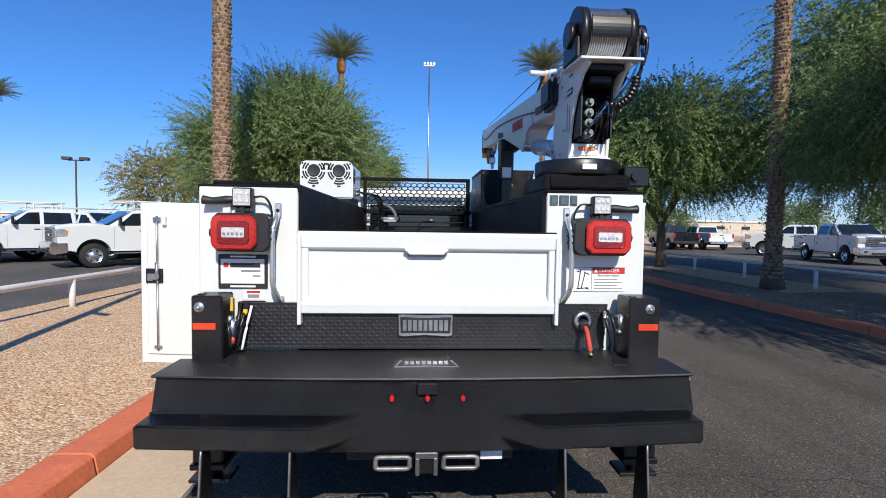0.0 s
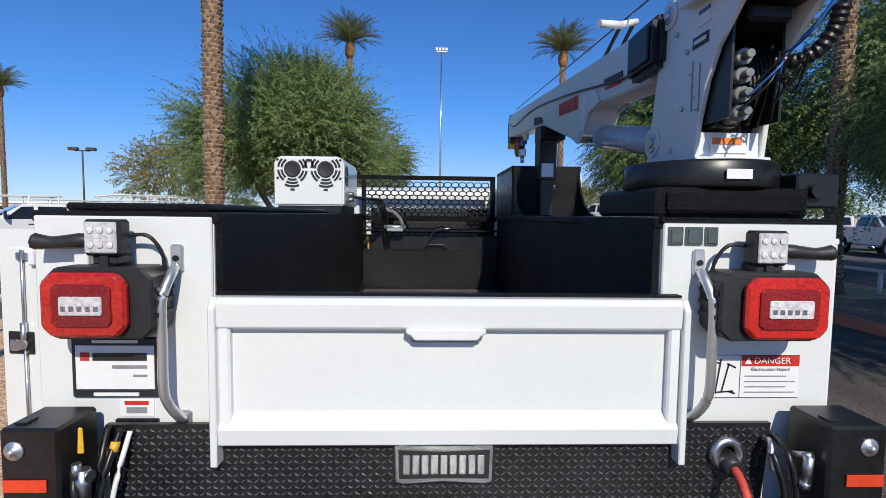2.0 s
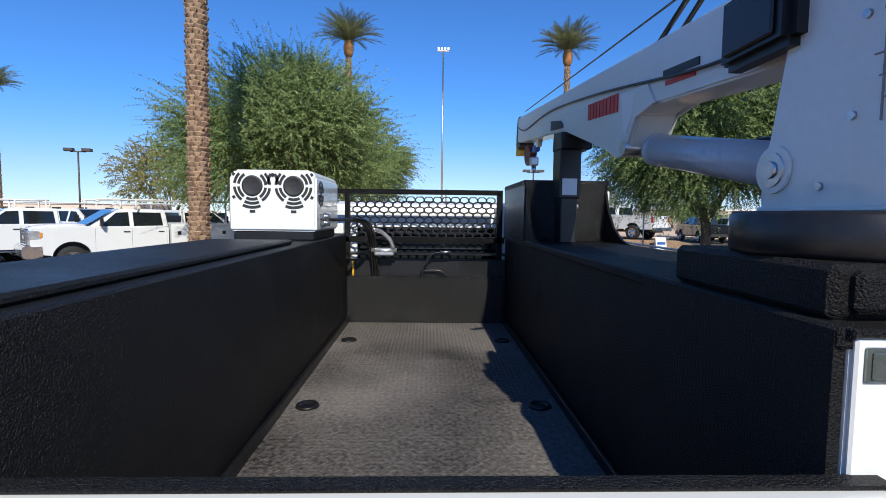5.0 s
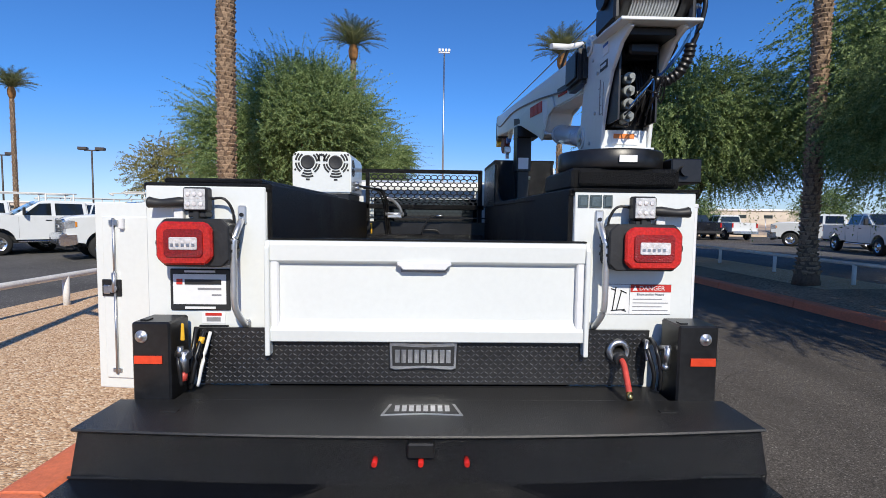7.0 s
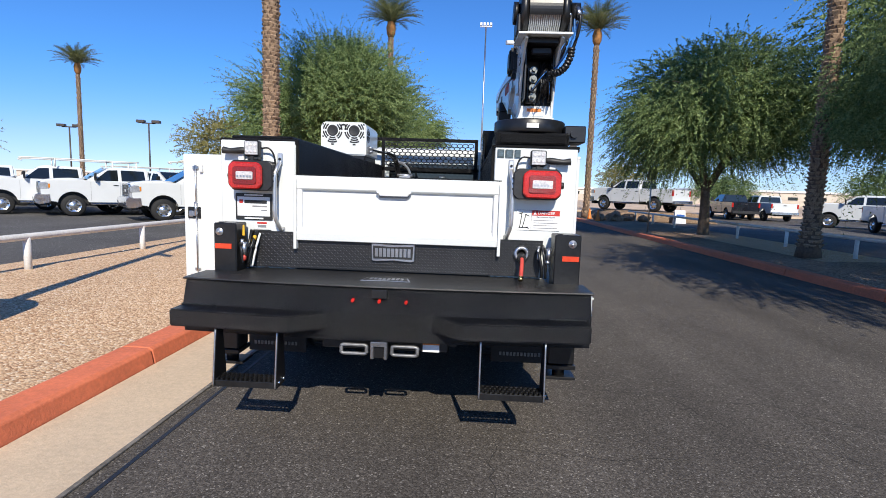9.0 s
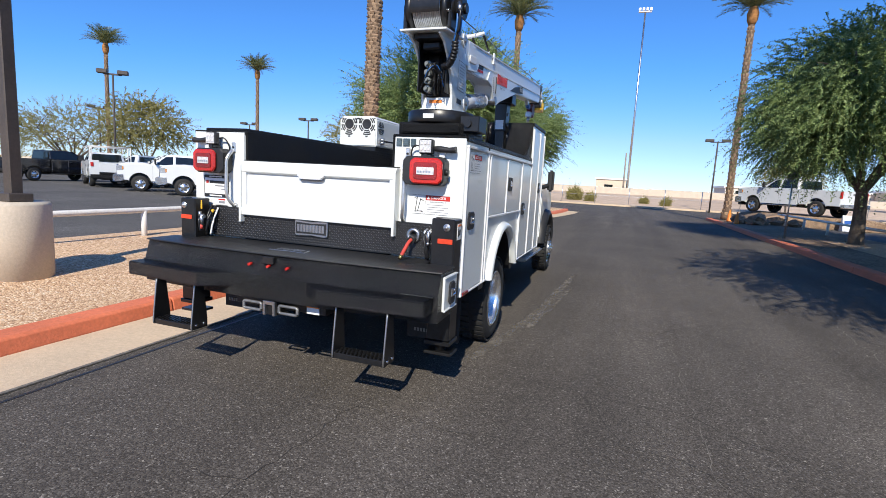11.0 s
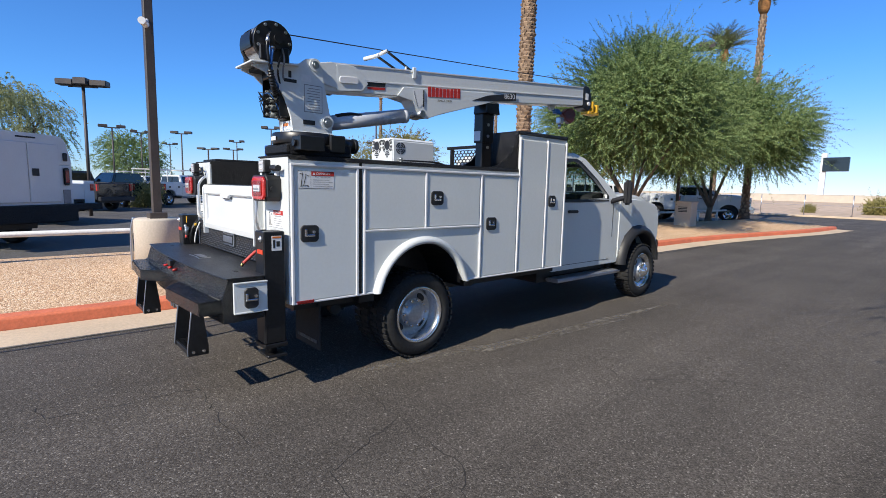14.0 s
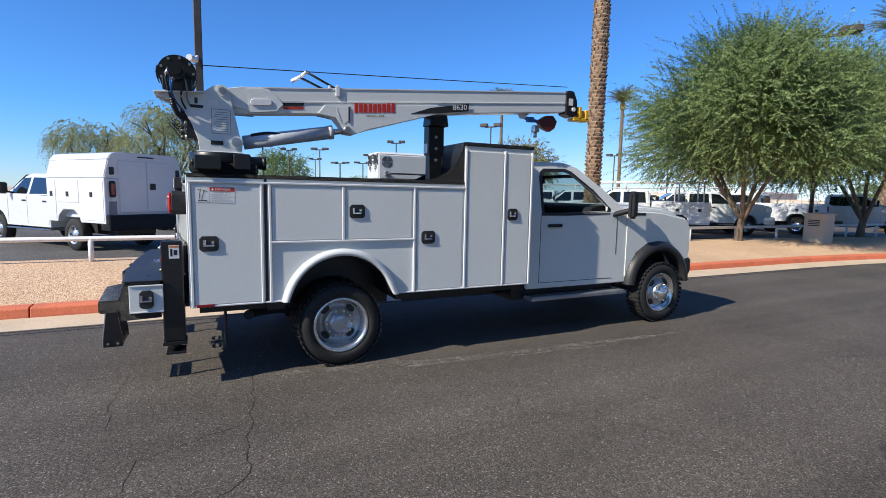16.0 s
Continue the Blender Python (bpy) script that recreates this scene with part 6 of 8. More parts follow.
part("boom_flange", merge(prism([(3.3, bz(3.3, -0.072)), (6.85, bz(6.85, -0.072)), (6.85, bz(6.85, -0.08)), (3.3, bz(3.3, -0.08))], "x", 1.04, 1.047), prism([(3.3, bz(3.3, 0.044)), (6.85, bz(6.85, 0.044)), (6.85, bz(6.85, 0.054)), (3.3, bz(3.3, 0.054))], "x", 1.036, 1.046)), M["white_trim"], boom)
part("root_plate", prism([(3.34, bz(3.34, -0.17)), (3.58, bz(3.58, -0.16)), (3.64, bz(3.64, -0.10)), (3.60, bz(3.60, -0.045)), (3.52, bz(3.52, 0.03)), (3.45, bz(3.45, 0.042)), (3.34, bz(3.34, 0.042))], "x", 1.047, 1.056, 0.002), M["crane_white"], boom)
slot = [(3.38 + 0.02 * math.cos(radians(a)), bz(3.38, -0.08) + 0.028 * math.sin(radians(a))) for a in range(90, 271, 30)] + [(3.52 + 0.02 * math.cos(radians(a)), bz(3.52, -0.08) + 0.028 * math.sin(radians(a))) for a in range(-90, 91, 30)]
part("slot_rim", prism(slot, "x", 1.056, 1.066, 0.003), M["white_trim"], boom, "raised rounded rim on the boom root")
part("boom_skirt", prism([(3.95, bz(3.95, -0.18)), (4.02, bz(4.02, -0.1)), (5.2, bz(5.2, -0.1)), (5.2, bz(5.2, -0.19)), (4.45, bz(4.45, -0.335)), (4.3, bz(4.3, -0.38)), (4.24, bz(4.24, -0.37)), (4.12, bz(4.12, -0.22))], "x", 1.041, 1.052, 0.003), M["crane_white"], boom)
part("name_stripe", prism([(4.88, bz(4.88, -0.188)), (5.1, bz(5.1, -0.13)), (5.55, bz(5.55, -0.085)), (5.55, bz(5.55, -0.165)), (5.2, bz(5.2, -0.185))], "x", 1.0525, 1.0545), M["ink"], boom)
up = Vector((0, -SL, 1)).normalized()
fw = Vector((0, 1, SL)).normalized()
letters("8630", 0.055, (1.056, 5.36, bz(5.36, -0.152)), fw, up, M["label"], "lettering", boom, width=0.17)
part("logo_bar", merge(*[prism([(4.30 + 0.047 * i, bz(4.30 + 0.047 * i, -0.175)), (4.336 + 0.047 * i, bz(4.336 + 0.047 * i, -0.175)), (4.336 + 0.047 * i, bz(4.336 + 0.047 * i, -0.095 + 0.012 * (abs(i - 4) / 4))), (4.30 + 0.047 * i, bz(4.30 + 0.047 * i, -0.095 + 0.012 * (abs(i - 4) / 4)))], "x", 1.053, 1.055) for i in range(9)]), M["red_text"], boom, "red maker's mark")
part("logo_bar", merge(*[prism([(4.30 + 0.047 * i, bz(4.30 + 0.047 * i, -0.175)), (4.336 + 0.047 * i, bz(4.336 + 0.047 * i, -0.175)), (4.336 + 0.047 * i, bz(4.336 + 0.047 * i, -0.095)), (4.30 + 0.047 * i, bz(4.30 + 0.047 * i, -0.095))], "x", 0.868, 0.8728) for i in range(9)]), M["red_text"], boom, "red maker's mark")
letters("SINCE 1848", 0.02, (1.0535, 4.42, bz(4.42, -0.215)), fw, up, M["ink"], "lettering", boom, width=0.18)
part("logo_bar", merge(prism([(3.62, bz(3.62, -0.115)), (3.82, bz(3.82, -0.115)), (3.83, bz(3.83, -0.07)), (3.63, bz(3.63, -0.07))], "x", 1.041, 1.043)), M["ink"], boom)
part("logo_bar", prism([(3.64, bz(3.64, -0.14)), (3.82, bz(3.82, -0.14)), (3.82, bz(3.82, -0.12)), (3.64, bz(3.64, -0.12))], "x", 1.041, 1.043), M["red_text"], boom)
# boom tip with sheave, hook block
tip = part("boom_tip", prism([(6.86, bz(6.86, -0.2)), (6.98, bz(6.98, -0.24)), (7.04, bz(7.04, -0.2)), (7.03, bz(7.03, -0.05)), (6.98, bz(6.98, 0.06)), (6.90, bz(6.9, 0.075)), (6.86, bz(6.86, 0.044))], "x", 0.90, 1.045, 0.008), M["black"], crane, "black boom tip with a sheave")
part("tip_plate", merge(box(1.046, 1.049, 6.90, 6.96, bz(6.9, -0.1), bz(6.9, -0.02)), rod((1.04, 6.97, bz(6.97, -0.15)), (1.06, 6.97, bz(6.97, -0.15)), 0.025)), M["label"], tip)
part("tip_switch", merge(box(0.93, 1.05, 6.98, 7.22, bz(7.1, -0.285), bz(7.1, -0.25), 0.004), box(0.93, 1.05, 7.06, 7.10, bz(7.1, -0.27), bz(7.1, -0.12), 0.004), box(0.93, 1.05, 7.16, 7.21, bz(7.1, -0.27), bz(7.1, -0.15), 0.006), box(0.94, 1.04, 7.02, 7.2, bz(7.1, -0.20), bz(7.1, -0.17), 0.004)), M["yellow"], tip, "yellow anti-two-block switch")
blk = part("hook_block", prism([(6.50, bz(6.5, -0.27)), (6.62, bz(6.62, -0.21)), (6.72, bz(6.72, -0.21)), (6.78, bz(6.78, -0.28)), (6.75, bz(6.75, -0.36)), (6.68, bz(6.68, -0.40)), (6.58, bz(6.58, -0.36))], "x", 0.93, 1.0, 0.01), M["maroon"], crane, "maroon hook block")
part("shackle", merge(tube([(0.965, 6.50, bz(6.5, -0.27)), (0.965, 6.40, bz(6.4, -0.25)), (0.965, 6.34, bz(6.34, -0.23)), (0.965, 6.28, bz(6.28, -0.20))], 0.02), box(0.94, 0.99, 6.36, 6.46, bz(6.4, -0.28), bz(6.4, -0.22), 0.01)), M["blue"], blk)
part("weight", merge(box(0.93, 1.0, 6.45, 6.53, bz(6.5, -0.40), bz(6.5, -0.32), 0.01), rod((0.965, 6.49, bz(6.5, -0.46)), (0.965, 6.49, bz(6.5, -0.40)), 0.02)), M["steel"], blk)
part("hanger", prism([(6.24, bz(6.24, -0.18)), (6.38, bz(6.38, -0.18)), (6.33, bz(6.33, -0.24)), (6.28, bz(6.28, -0.24))], "x", 0.945, 0.985, 0.004), M["crane_white"], crane)
part("wire_rope", tube([(0.965, 2.84, 2.745), (0.965, 4.0, bz(4.0, 0.21)), (0.965, 5.5, bz(5.5, 0.165)), (0.965, 6.93, bz(6.93, 0.125))], 0.0045, 6), M["black"], crane)
part("rope_guide", tube([(0.925, 3.81, bz(3.81, 0.17)), (0.925, 4.08, bz(4.08, 0.04))], 0.011, 6), M["black"], crane)
part("rope_guide", tube([(1.01, 3.86, bz(3.86, 0.20)), (1.01, 4.14, bz(4.14, 0.05))], 0.011, 6), M["black"], crane)
part("guide_roller", rod((0.915, 3.805, bz(3.805, 0.17)), (1.02, 3.86, bz(3.86, 0.202)), 0.016), M["label"], crane)
part("guide_bracket", merge(box(1.0, 1.02, 4.06, 4.08, bz(4.06, 0.0), bz(4.06, 0.09), 0.004), box(1.04, 1.055, 4.12, 4.16, bz(4.12, -0.02), bz(4.12, 0.08), 0.004), box(0.93, 1.05, 4.10, 4.12, bz(4.1, 0.03), bz(4.1, 0.05), 0.004)), M["crane_white"], crane)
# lift cylinder
cyl0, cyl1 = Vector((0.965, 3.24, 2.105)), Vector((0.965, 4.23, bz(4.23, -0.335)))
dirc = (cyl1 - cyl0).normalized()
cylb = part("lift_cylinder", merge(rod(cyl0 + dirc * 0.06, cyl0 + dirc * 0.86, 0.062, n=24), rod(cyl0 + dirc * 0.84, cyl0 + dirc * 0.88, 0.066, n=24)), M["grey_cyl"], crane, "grey hydraulic lift cylinder")
part("piston_rod", rod(cyl0 + dirc * 0.86, cyl1, 0.028), M["chrome"], cylb)
part("pin", rod((0.87, cyl1.y, cyl1.z), (1.07, cyl1.y, cyl1.z), 0.032), M["steel"], cylb)
part("hose", tube([(1.0, 3.36, 2.18), (1.0, 3.5, 2.21), (1.0, 3.62, 2.205)], 0.016), M["black"], cylb)
part("gauge_plate", prism([(4.12, bz(4.12, -0.12)), (4.26, bz(4.26, -0.11)), (4.24, bz(4.24, -0.25)), (4.2, bz(4.2, -0.28)), (4.14, bz(4.14, -0.2))], "x", 1.0525, 1.054), M["label"], boom)
part("gauge_arm", merge(box(1.055, 1.06, 4.24, 4.252, bz(4.24, -0.27), bz(4.24, -0.12)), *[rod((1.054, 4.135 + 0.006 * i, bz(4.13, -0.14 - 0.017 * i)), (1.056, 4.135 + 0.006 * i, bz(4.13, -0.14 - 0.017 * i)), 0.005, n=6) for i in range(8)]), M["ink"], boom)
part("reel_cover", merge(box(0.80, 0.875, 3.16, 3.42, 2.37, 2.56, 0.02, 2), box(0.79, 0.80, 3.2, 3.38, 2.40, 2.53, 0.006)), M["black"], crane, "black cable reel on the boom side")
# boom rest
part("control_cable", tube([(0.86, 3.30, 2.42), (0.872, 3.7, bz(3.7, -0.115)), (0.876, 4.6, bz(4.6, -0.055)), (0.878, 5.6, bz(5.6, -0.03)), (0.88, 6.5, bz(6.5, -0.09)), (0.89, 6.9, bz(6.9, -0.02))], 0.006, 6), M["black"], crane, "black cable along the boom")
part("logo_bar", prism([(3.66, bz(3.66, -0.10)), (3.90, bz(3.90, -0.10)), (3.90, bz(3.90, -0.075)), (3.66, bz(3.66, -0.075))], "x", 0.880, 0.884), M["ink"], boom)
part("logo_bar", prism([(3.68, bz(3.68, -0.13)), (3.88, bz(3.88, -0.13)), (3.88, bz(3.88, -0.115)), (3.68, bz(3.68, -0.115))], "x", 0.880, 0.884), M["red_text"], boom)
part("boom_skirt", prism([(3.95, bz(3.95, -0.18)), (4.02, bz(4.02, -0.1)), (5.2, bz(5.2, -0.1)), (5.2, bz(5.2, -0.19)), (4.45, bz(4.45, -0.335)), (4.3, bz(4.3, -0.38)), (4.24, bz(4.24, -0.37)), (4.12, bz(4.12, -0.22))], "x", 0.873, 0.884, 0.003), M["crane_white"], boom)
part("gauge_plate", prism([(4.12, bz(4.12, -0.12)), (4.26, bz(4.26, -0.11)), (4.24, bz(4.24, -0.25)), (4.2, bz(4.2, -0.28)), (4.14, bz(4.14, -0.2))], "x", 0.8705, 0.8728), M["label"], boom)
part("name_stripe", prism([(5.2, bz(5.2, -0.17)), (5.3, bz(5.3, -0.12)), (5.55, bz(5.55, -0.10)), (5.55, bz(5.55, -0.165))], "x", 0.878, 0.884), M["ink"], boom)
part("guide_roller", rod((0.80, 3.76, bz(3.76, 0.16)), (0.925, 3.81, bz(3.81, 0.17)), 0.018, n=14), M["label"], crane, "white rope roller")
crane.matrix_basis.translation.x += 0.03
WC = Vector((0.96, 2.86, 2.60))
winch.matrix_basis = Matrix.Translation(WC + Vector((0, -0.065, 0.04))) @ Matrix.Scale(1.12, 4) @ Matrix.Translation(-WC)
rest = thing("boom_rest", (0.965, 5.18, ZT + 0.035), "black steel boom rest post on the cabinet top", "boom rest")
part("post", box(0.885, 0.985, 5.14, 5.29, ZT + 0.035, 2.44, 0.006), M["black"], rest)
part("sleeve", box(0.87, 1.0, 5.125, 5.305, 2.1, 2.40, 0.006), M["black"], rest)
part("saddle", prism([(5.11, 2.40), (5.33, 2.40), (5.31, bz(5.2, -0.19)), (5.12, bz(5.1, -0.20))], "x", 0.87, 1.06, 0.006), M["black"], rest)
for z in (2.05, 2.17, 2.29):
    part("bolt", rod((0.998, 5.21, z), (1.012, 5.21, z), 0.016, n=10), M["steel"], rest)
part("label", box(0.885, 0.975, 5.118, 5.124, 2.12, 2.22), M["label"], rest)
# gusset and upper black cabinet front
part("gusset", prism([(5.42, ZT + 0.035), (4.98, ZT + 0.036), (5.10, ZT + 0.06), (5.24, ZT + 0.13), (5.34, ZT + 0.24), (5.40, 2.16), (5.42, 2.23)], "x", XR - 0.02, XR - 0.005), M["liner"], truck)
part("gusset", prism([(5.42, ZT + 0.035), (4.98, ZT + 0.036), (5.10, ZT + 0.06), (5.24, ZT + 0.13), (5.34, ZT + 0.24), (5.40, 2.16), (5.42, 2.23)], "x", IR + 0.0, IR + 0.015), M["liner"], truck)
part("tower_back", merge(box(IR - 0.004, XR - 0.002, 5.405, 5.418, ZT + 0.035, 2.225, 0.002), box(IR - 0.008, IR + 0.008, 5.42, YF, ZT, 2.23)), M["stipple"], truck, "black textured tower front")


# ---- trees ----
def crown_mesh(name, seed, rx, rz, cz, twigs, leaf, material, droop=0.5, leaves=13, clumps=110):
    """A crown of many small leaves on drooping twigs, with an uneven outline and gaps."""
    rng = np.random.default_rng(seed)
    lob = rng.normal(size=(40, 3))
    lob /= np.linalg.norm(lob, axis=1)[:, None]
    amp = rng.uniform(0.58, 1.16, 40)
    d = rng.normal(size=(twigs * 2, 3))
    d /= np.linalg.norm(d, axis=1)[:, None]
    d = d[d[:, 2] > -0.62][:twigs]
    n = len(d)
    w = np.exp(13 * (d @ lob.T - 1))
    lump = (w @ amp) / w.sum(1)
    # boughs: twigs gather round a limited number of centres, which leaves gaps and shaded hollows
    m = max(24, int(clumps))
    pick = rng.integers(0, n, m)
    hub = d[pick] * (lump[pick] * (0.42 + 0.55 * rng.uniform(0, 1, m) ** 0.6))[:, None] * np.array([rx, rx, rz])
    own = rng.integers(0, m, n)
    spread = rng.normal(size=(n, 3)) * (0.115 * (rx + rz)) * rng.uniform(0.6, 1.15, m)[own][:, None] * np.array([1.0, 1.0, 0.62])
    base = hub[own] + spread
    lim = np.sqrt((base[:, 0] / rx) ** 2 + (base[:, 1] / rx) ** 2 + (base[:, 2] / rz) ** 2)
    base = base / np.maximum(1.0, lim / 1.04)[:, None]
    base[:, 2] = np.maximum(base[:, 2], -0.62 * rz)
    d = base / (np.linalg.norm(base, axis=1)[:, None] + 1e-6)
    base[:, 2] += cz
    low = cz - rz * 0.5
    length = rng.uniform(0.3, 0.85, n)
    out = spread / (np.linalg.norm(spread, axis=1)[:, None] + 1e-6)
    aim = d * 0.7 + out * 0.6 + rng.normal(size=(n, 3)) * 0.35
    aim[:, 2] += rng.uniform(-droop, 0.3, n)
    aim[:, 2] += 0.8 * np.clip(d[:, 2] - 0.35, 0, 1)
    aim /= np.linalg.norm(aim, axis=1)[:, None]
    length = length * (1 + 1.1 * (rng.uniform(0, 1, n) > 0.88))
    k = np.linspace(0.05, 1, leaves)
    pos = base[:, None, :] + aim[:, None, :] * (length[:, None] * k)[:, :, None]
    pos[:, :, 2] -= droop * 0.55 * (k ** 2)[None, :] * length[:, None]
    side = np.cross(aim, rng.normal(size=(n, 3)))
    side /= np.linalg.norm(side, axis=1)[:, None] + 1e-9
    sgn = np.where(np.arange(leaves) % 2, 1.0, -1.0)
    ldir = side[:, None, :] * sgn[None, :, None] + aim[:, None, :] * 0.6 + rng.normal(size=(n, leaves, 3)) * 0.35
    ldir[:, :, 2] -= 0.25
    ldir /= np.linalg.norm(ldir, axis=2)[:, :, None]
    wid = np.cross(ldir, rng.normal(size=(n, leaves, 3)))
    wid /= np.linalg.norm(wid, axis=2)[:, :, None] + 1e-9
    L = leaf * rng.uniform(0.7, 1.4, (n, leaves))[:, :, None]
    W = L * 0.26
    p0, p1, p2 = pos - wid * W, pos + wid * W, pos + ldir * L
    verts = np.stack([p0, p1, p2], axis=2).reshape(-1, 3)
    nq = len(verts) // 3
    me = bpy.data.meshes.new(name)
    me.vertices.add(len(verts))
    me.vertices.foreach_set("co", verts.astype(np.float32).ravel())
    me.loops.add(nq * 3)
    me.loops.foreach_set("vertex_index", np.arange(nq * 3, dtype=np.int32))
    me.polygons.add(nq)
    me.polygons.foreach_set("loop_start", np.arange(0, nq * 3, 3, dtype=np.int32))
    me.update(calc_edges=True)
    me.materials.append(material)
    return me


def trunk_bm(seed, fork, rx, rz, cz, r0, stems=5, lean=0.25):
    """A tapered trunk that forks into limbs and branches inside the crown."""
    rng = random.Random(seed)
    out = []
    a0 = rng.uniform(0, 6.28)
    top = Vector((lean * math.cos(a0) * 0.5, lean * math.sin(a0) * 0.5, fork))
    out.append(tube([(0, 0, -0.1), (top.x * 0.3, top.y * 0.3, fork * 0.5), top], r0, 10, [r0 * 1.35, r0, r0 * 0.85]))
    for k in range(stems):
        a = a0 + 6.28 * k / stems + rng.uniform(-0.3, 0.3)
        reach = rx * rng.uniform(0.45, 0.75)
        end = Vector((reach * math.cos(a), reach * math.sin(a), cz + rz * rng.uniform(0.0, 0.5)))
        mid = top.lerp(end, 0.45) + Vector((rng.uniform(-0.2, 0.2), rng.uniform(-0.2, 0.2), -0.15))
        out.append(tube([top - Vector((0, 0, 0.1)), mid, end], r0, 8, [r0 * 0.7, r0 * 0.42, r0 * 0.16]))
        for q in range(4):
            s = mid.lerp(end, rng.uniform(0.0, 0.8))
            e = s + Vector((rng.uniform(-1, 1), rng.uniform(-1, 1), rng.uniform(0.1, 0.9))) * rx * 0.4
            out.append(tube([s, s.lerp(e, 0.5) + Vector((0, 0, 0.1)), e], 0.03, 6, [r0 * 0.26, r0 * 0.16, r0 * 0.07]))
    return merge(*out)


def tree(name, at, label, seed, rx, rz, cz, fork, r0, twigs, leaf, material, droop=0.5, stems=5, leaves=13, clumps=110):
    t = thing(name, (0, 0, 0), label, "tree")
    part("trunk", trunk_bm(seed, fork, rx, rz, cz, r0, stems), M["bark"], t)
    crown = new("crown", crown_mesh("crown", seed, rx, rz, cz, twigs, leaf, material, droop, leaves, clumps))
    crown.parent = t
    t.matrix_basis = Matrix.Translation(at)
    return t


MESQ = "mesquite tree with a feathery green crown growing in gravel"
tree("mesquite_tree", (-4.9, 19.2, 0.25), MESQ, 3, 3.4, 2.6, 3.95, 0.85, 0.12, 12500, 0.058, M["leaf"], 0.2, 5, 30, 72)
tree("mesquite_tree", (-4.8, 26.6, 0.25), MESQ, 8, 3.5, 2.85, 4.2, 0.75, 0.13, 11500, 0.066, M["leaf"], 0.3, 4, 28, 72)
tree("mesquite_tree", (9.3, 18.3, 0.2), "mesquite tree with a rounded drooping crown on a dirt verge", 5, 3.3, 2.6, 4.15, 1.7, 0.17, 11500, 0.066, M["leaf"], 0.7, 5, 28)
tree("mesquite_tree", (15.2, 14.0, 0.06), "large shady mesquite tree overhanging the driveway", 12, 5.0, 4.9, 5.6, 2.4, 0.24, 12500, 0.08, M["leaf"], 0.9, 6, 24)
tree_e = tree("mesquite_tree", (0, 0, 0), "shady mesquite tree on the dirt verge", 12, 5.0, 3.9, 6.9, 2.8, 0.24, 9000, 0.09, M["leaf"], 0.9, 6, 20)
tree_e.matrix_basis = Matrix.Translation((9.3, 3.3, 0.2)) @ Matrix.Diagonal((0.76, 0.76, 0.77, 1)) @ pose(0, 0, 0, 0, 0, 200)
copy_thing(tree_e, Matrix.Translation((10.6, 9.2, 0.2)) @ Matrix.Diagonal((0.74, 0.74, 0.78, 1)) @ pose(0, 0, 0, 0, 0, 80))
dry = tree("dry_tree", (-17.5, 36.5, 0.05), "thin yellowing tree with sparse leaves", 21, 3.2, 2.5, 4.2, 1.4, 0.1, 1500, 0.14, M["leaf_dry"], 0.4, 5)
bare = tree("dry_tree", (-52, 36, 0.05), "half-bare brown tree behind parked trucks", 25, 6.8, 3.4, 3.9, 1.2, 0.2, 1900, 0.13, M["leaf_dry"], 0.2, 9, 13, 60)
will = tree("willow_tree", (-28.6, 1.2, 0.05), "sparse weeping grey-green tree behind parked vans", 31, 2.8, 2.5, 4.4, 1.8, 0.16, 1400, 0.085, M["leaf_grey"], 1.9, 7, 26, 26)
copy_thing(will, pose(-31.5, -3.2, 0.05, 0, 0, 80) @ Matrix.Diagonal((0.8, 0.8, 0.85, 1)))
copy_thing(dry, pose(-38, 33, 0.05, 0, 0, 20) @ Matrix.Diagonal((1.1, 1.1, 1.1, 1)))
copy_thing(dry, pose(15.0, 47.0, 0.1, 0, 0, 80) @ Matrix.Diagonal((0.7, 0.7, 0.7, 1)))
small_tree = tree("mesquite_tree", (-60, 12, 0.0), "green tree on the far side of the lot", 41, 3.4, 2.7, 4.0, 1.3, 0.12, 1600, 0.17, M["leaf"], 0.4, 4, 10)
for x, y, s in ((-60, 22, 0.62), (-72, 15, 0.6), (-58, 29, 0.5), (-78, 8, 0.5), (-75, 0, 0.55), (-72, -8, 0.5), (-80, 40, 0.7), (30, 62, 0.7), (40, 50, 0.8), (24, 45, 0.6), (-30, 85, 0.7), (34, 33, 0.8)):
    copy_thing(small_tree, pose(x, y, 0.0, 0, 0, x * 37 % 360) @ Matrix.Diagonal((s, s, s * 0.9, 1)))


def palm_trunk(h, r0, r1):
    """The plain core of a palm trunk, flared at the foot."""
    return lathe([(z, (r0 + (r1 - r0) * z / h) * (1.75 - 1.0 * z if z < 0.7 else 1.05 - 0.05 * min(1, z - 0.7))) for z in [0, 0.2, 0.4, 0.6, 0.8, 1.1] + [1.3 + (h - 1.3) * k / 20 for k in range(21)]], (0, 0, 0), "z", 16)


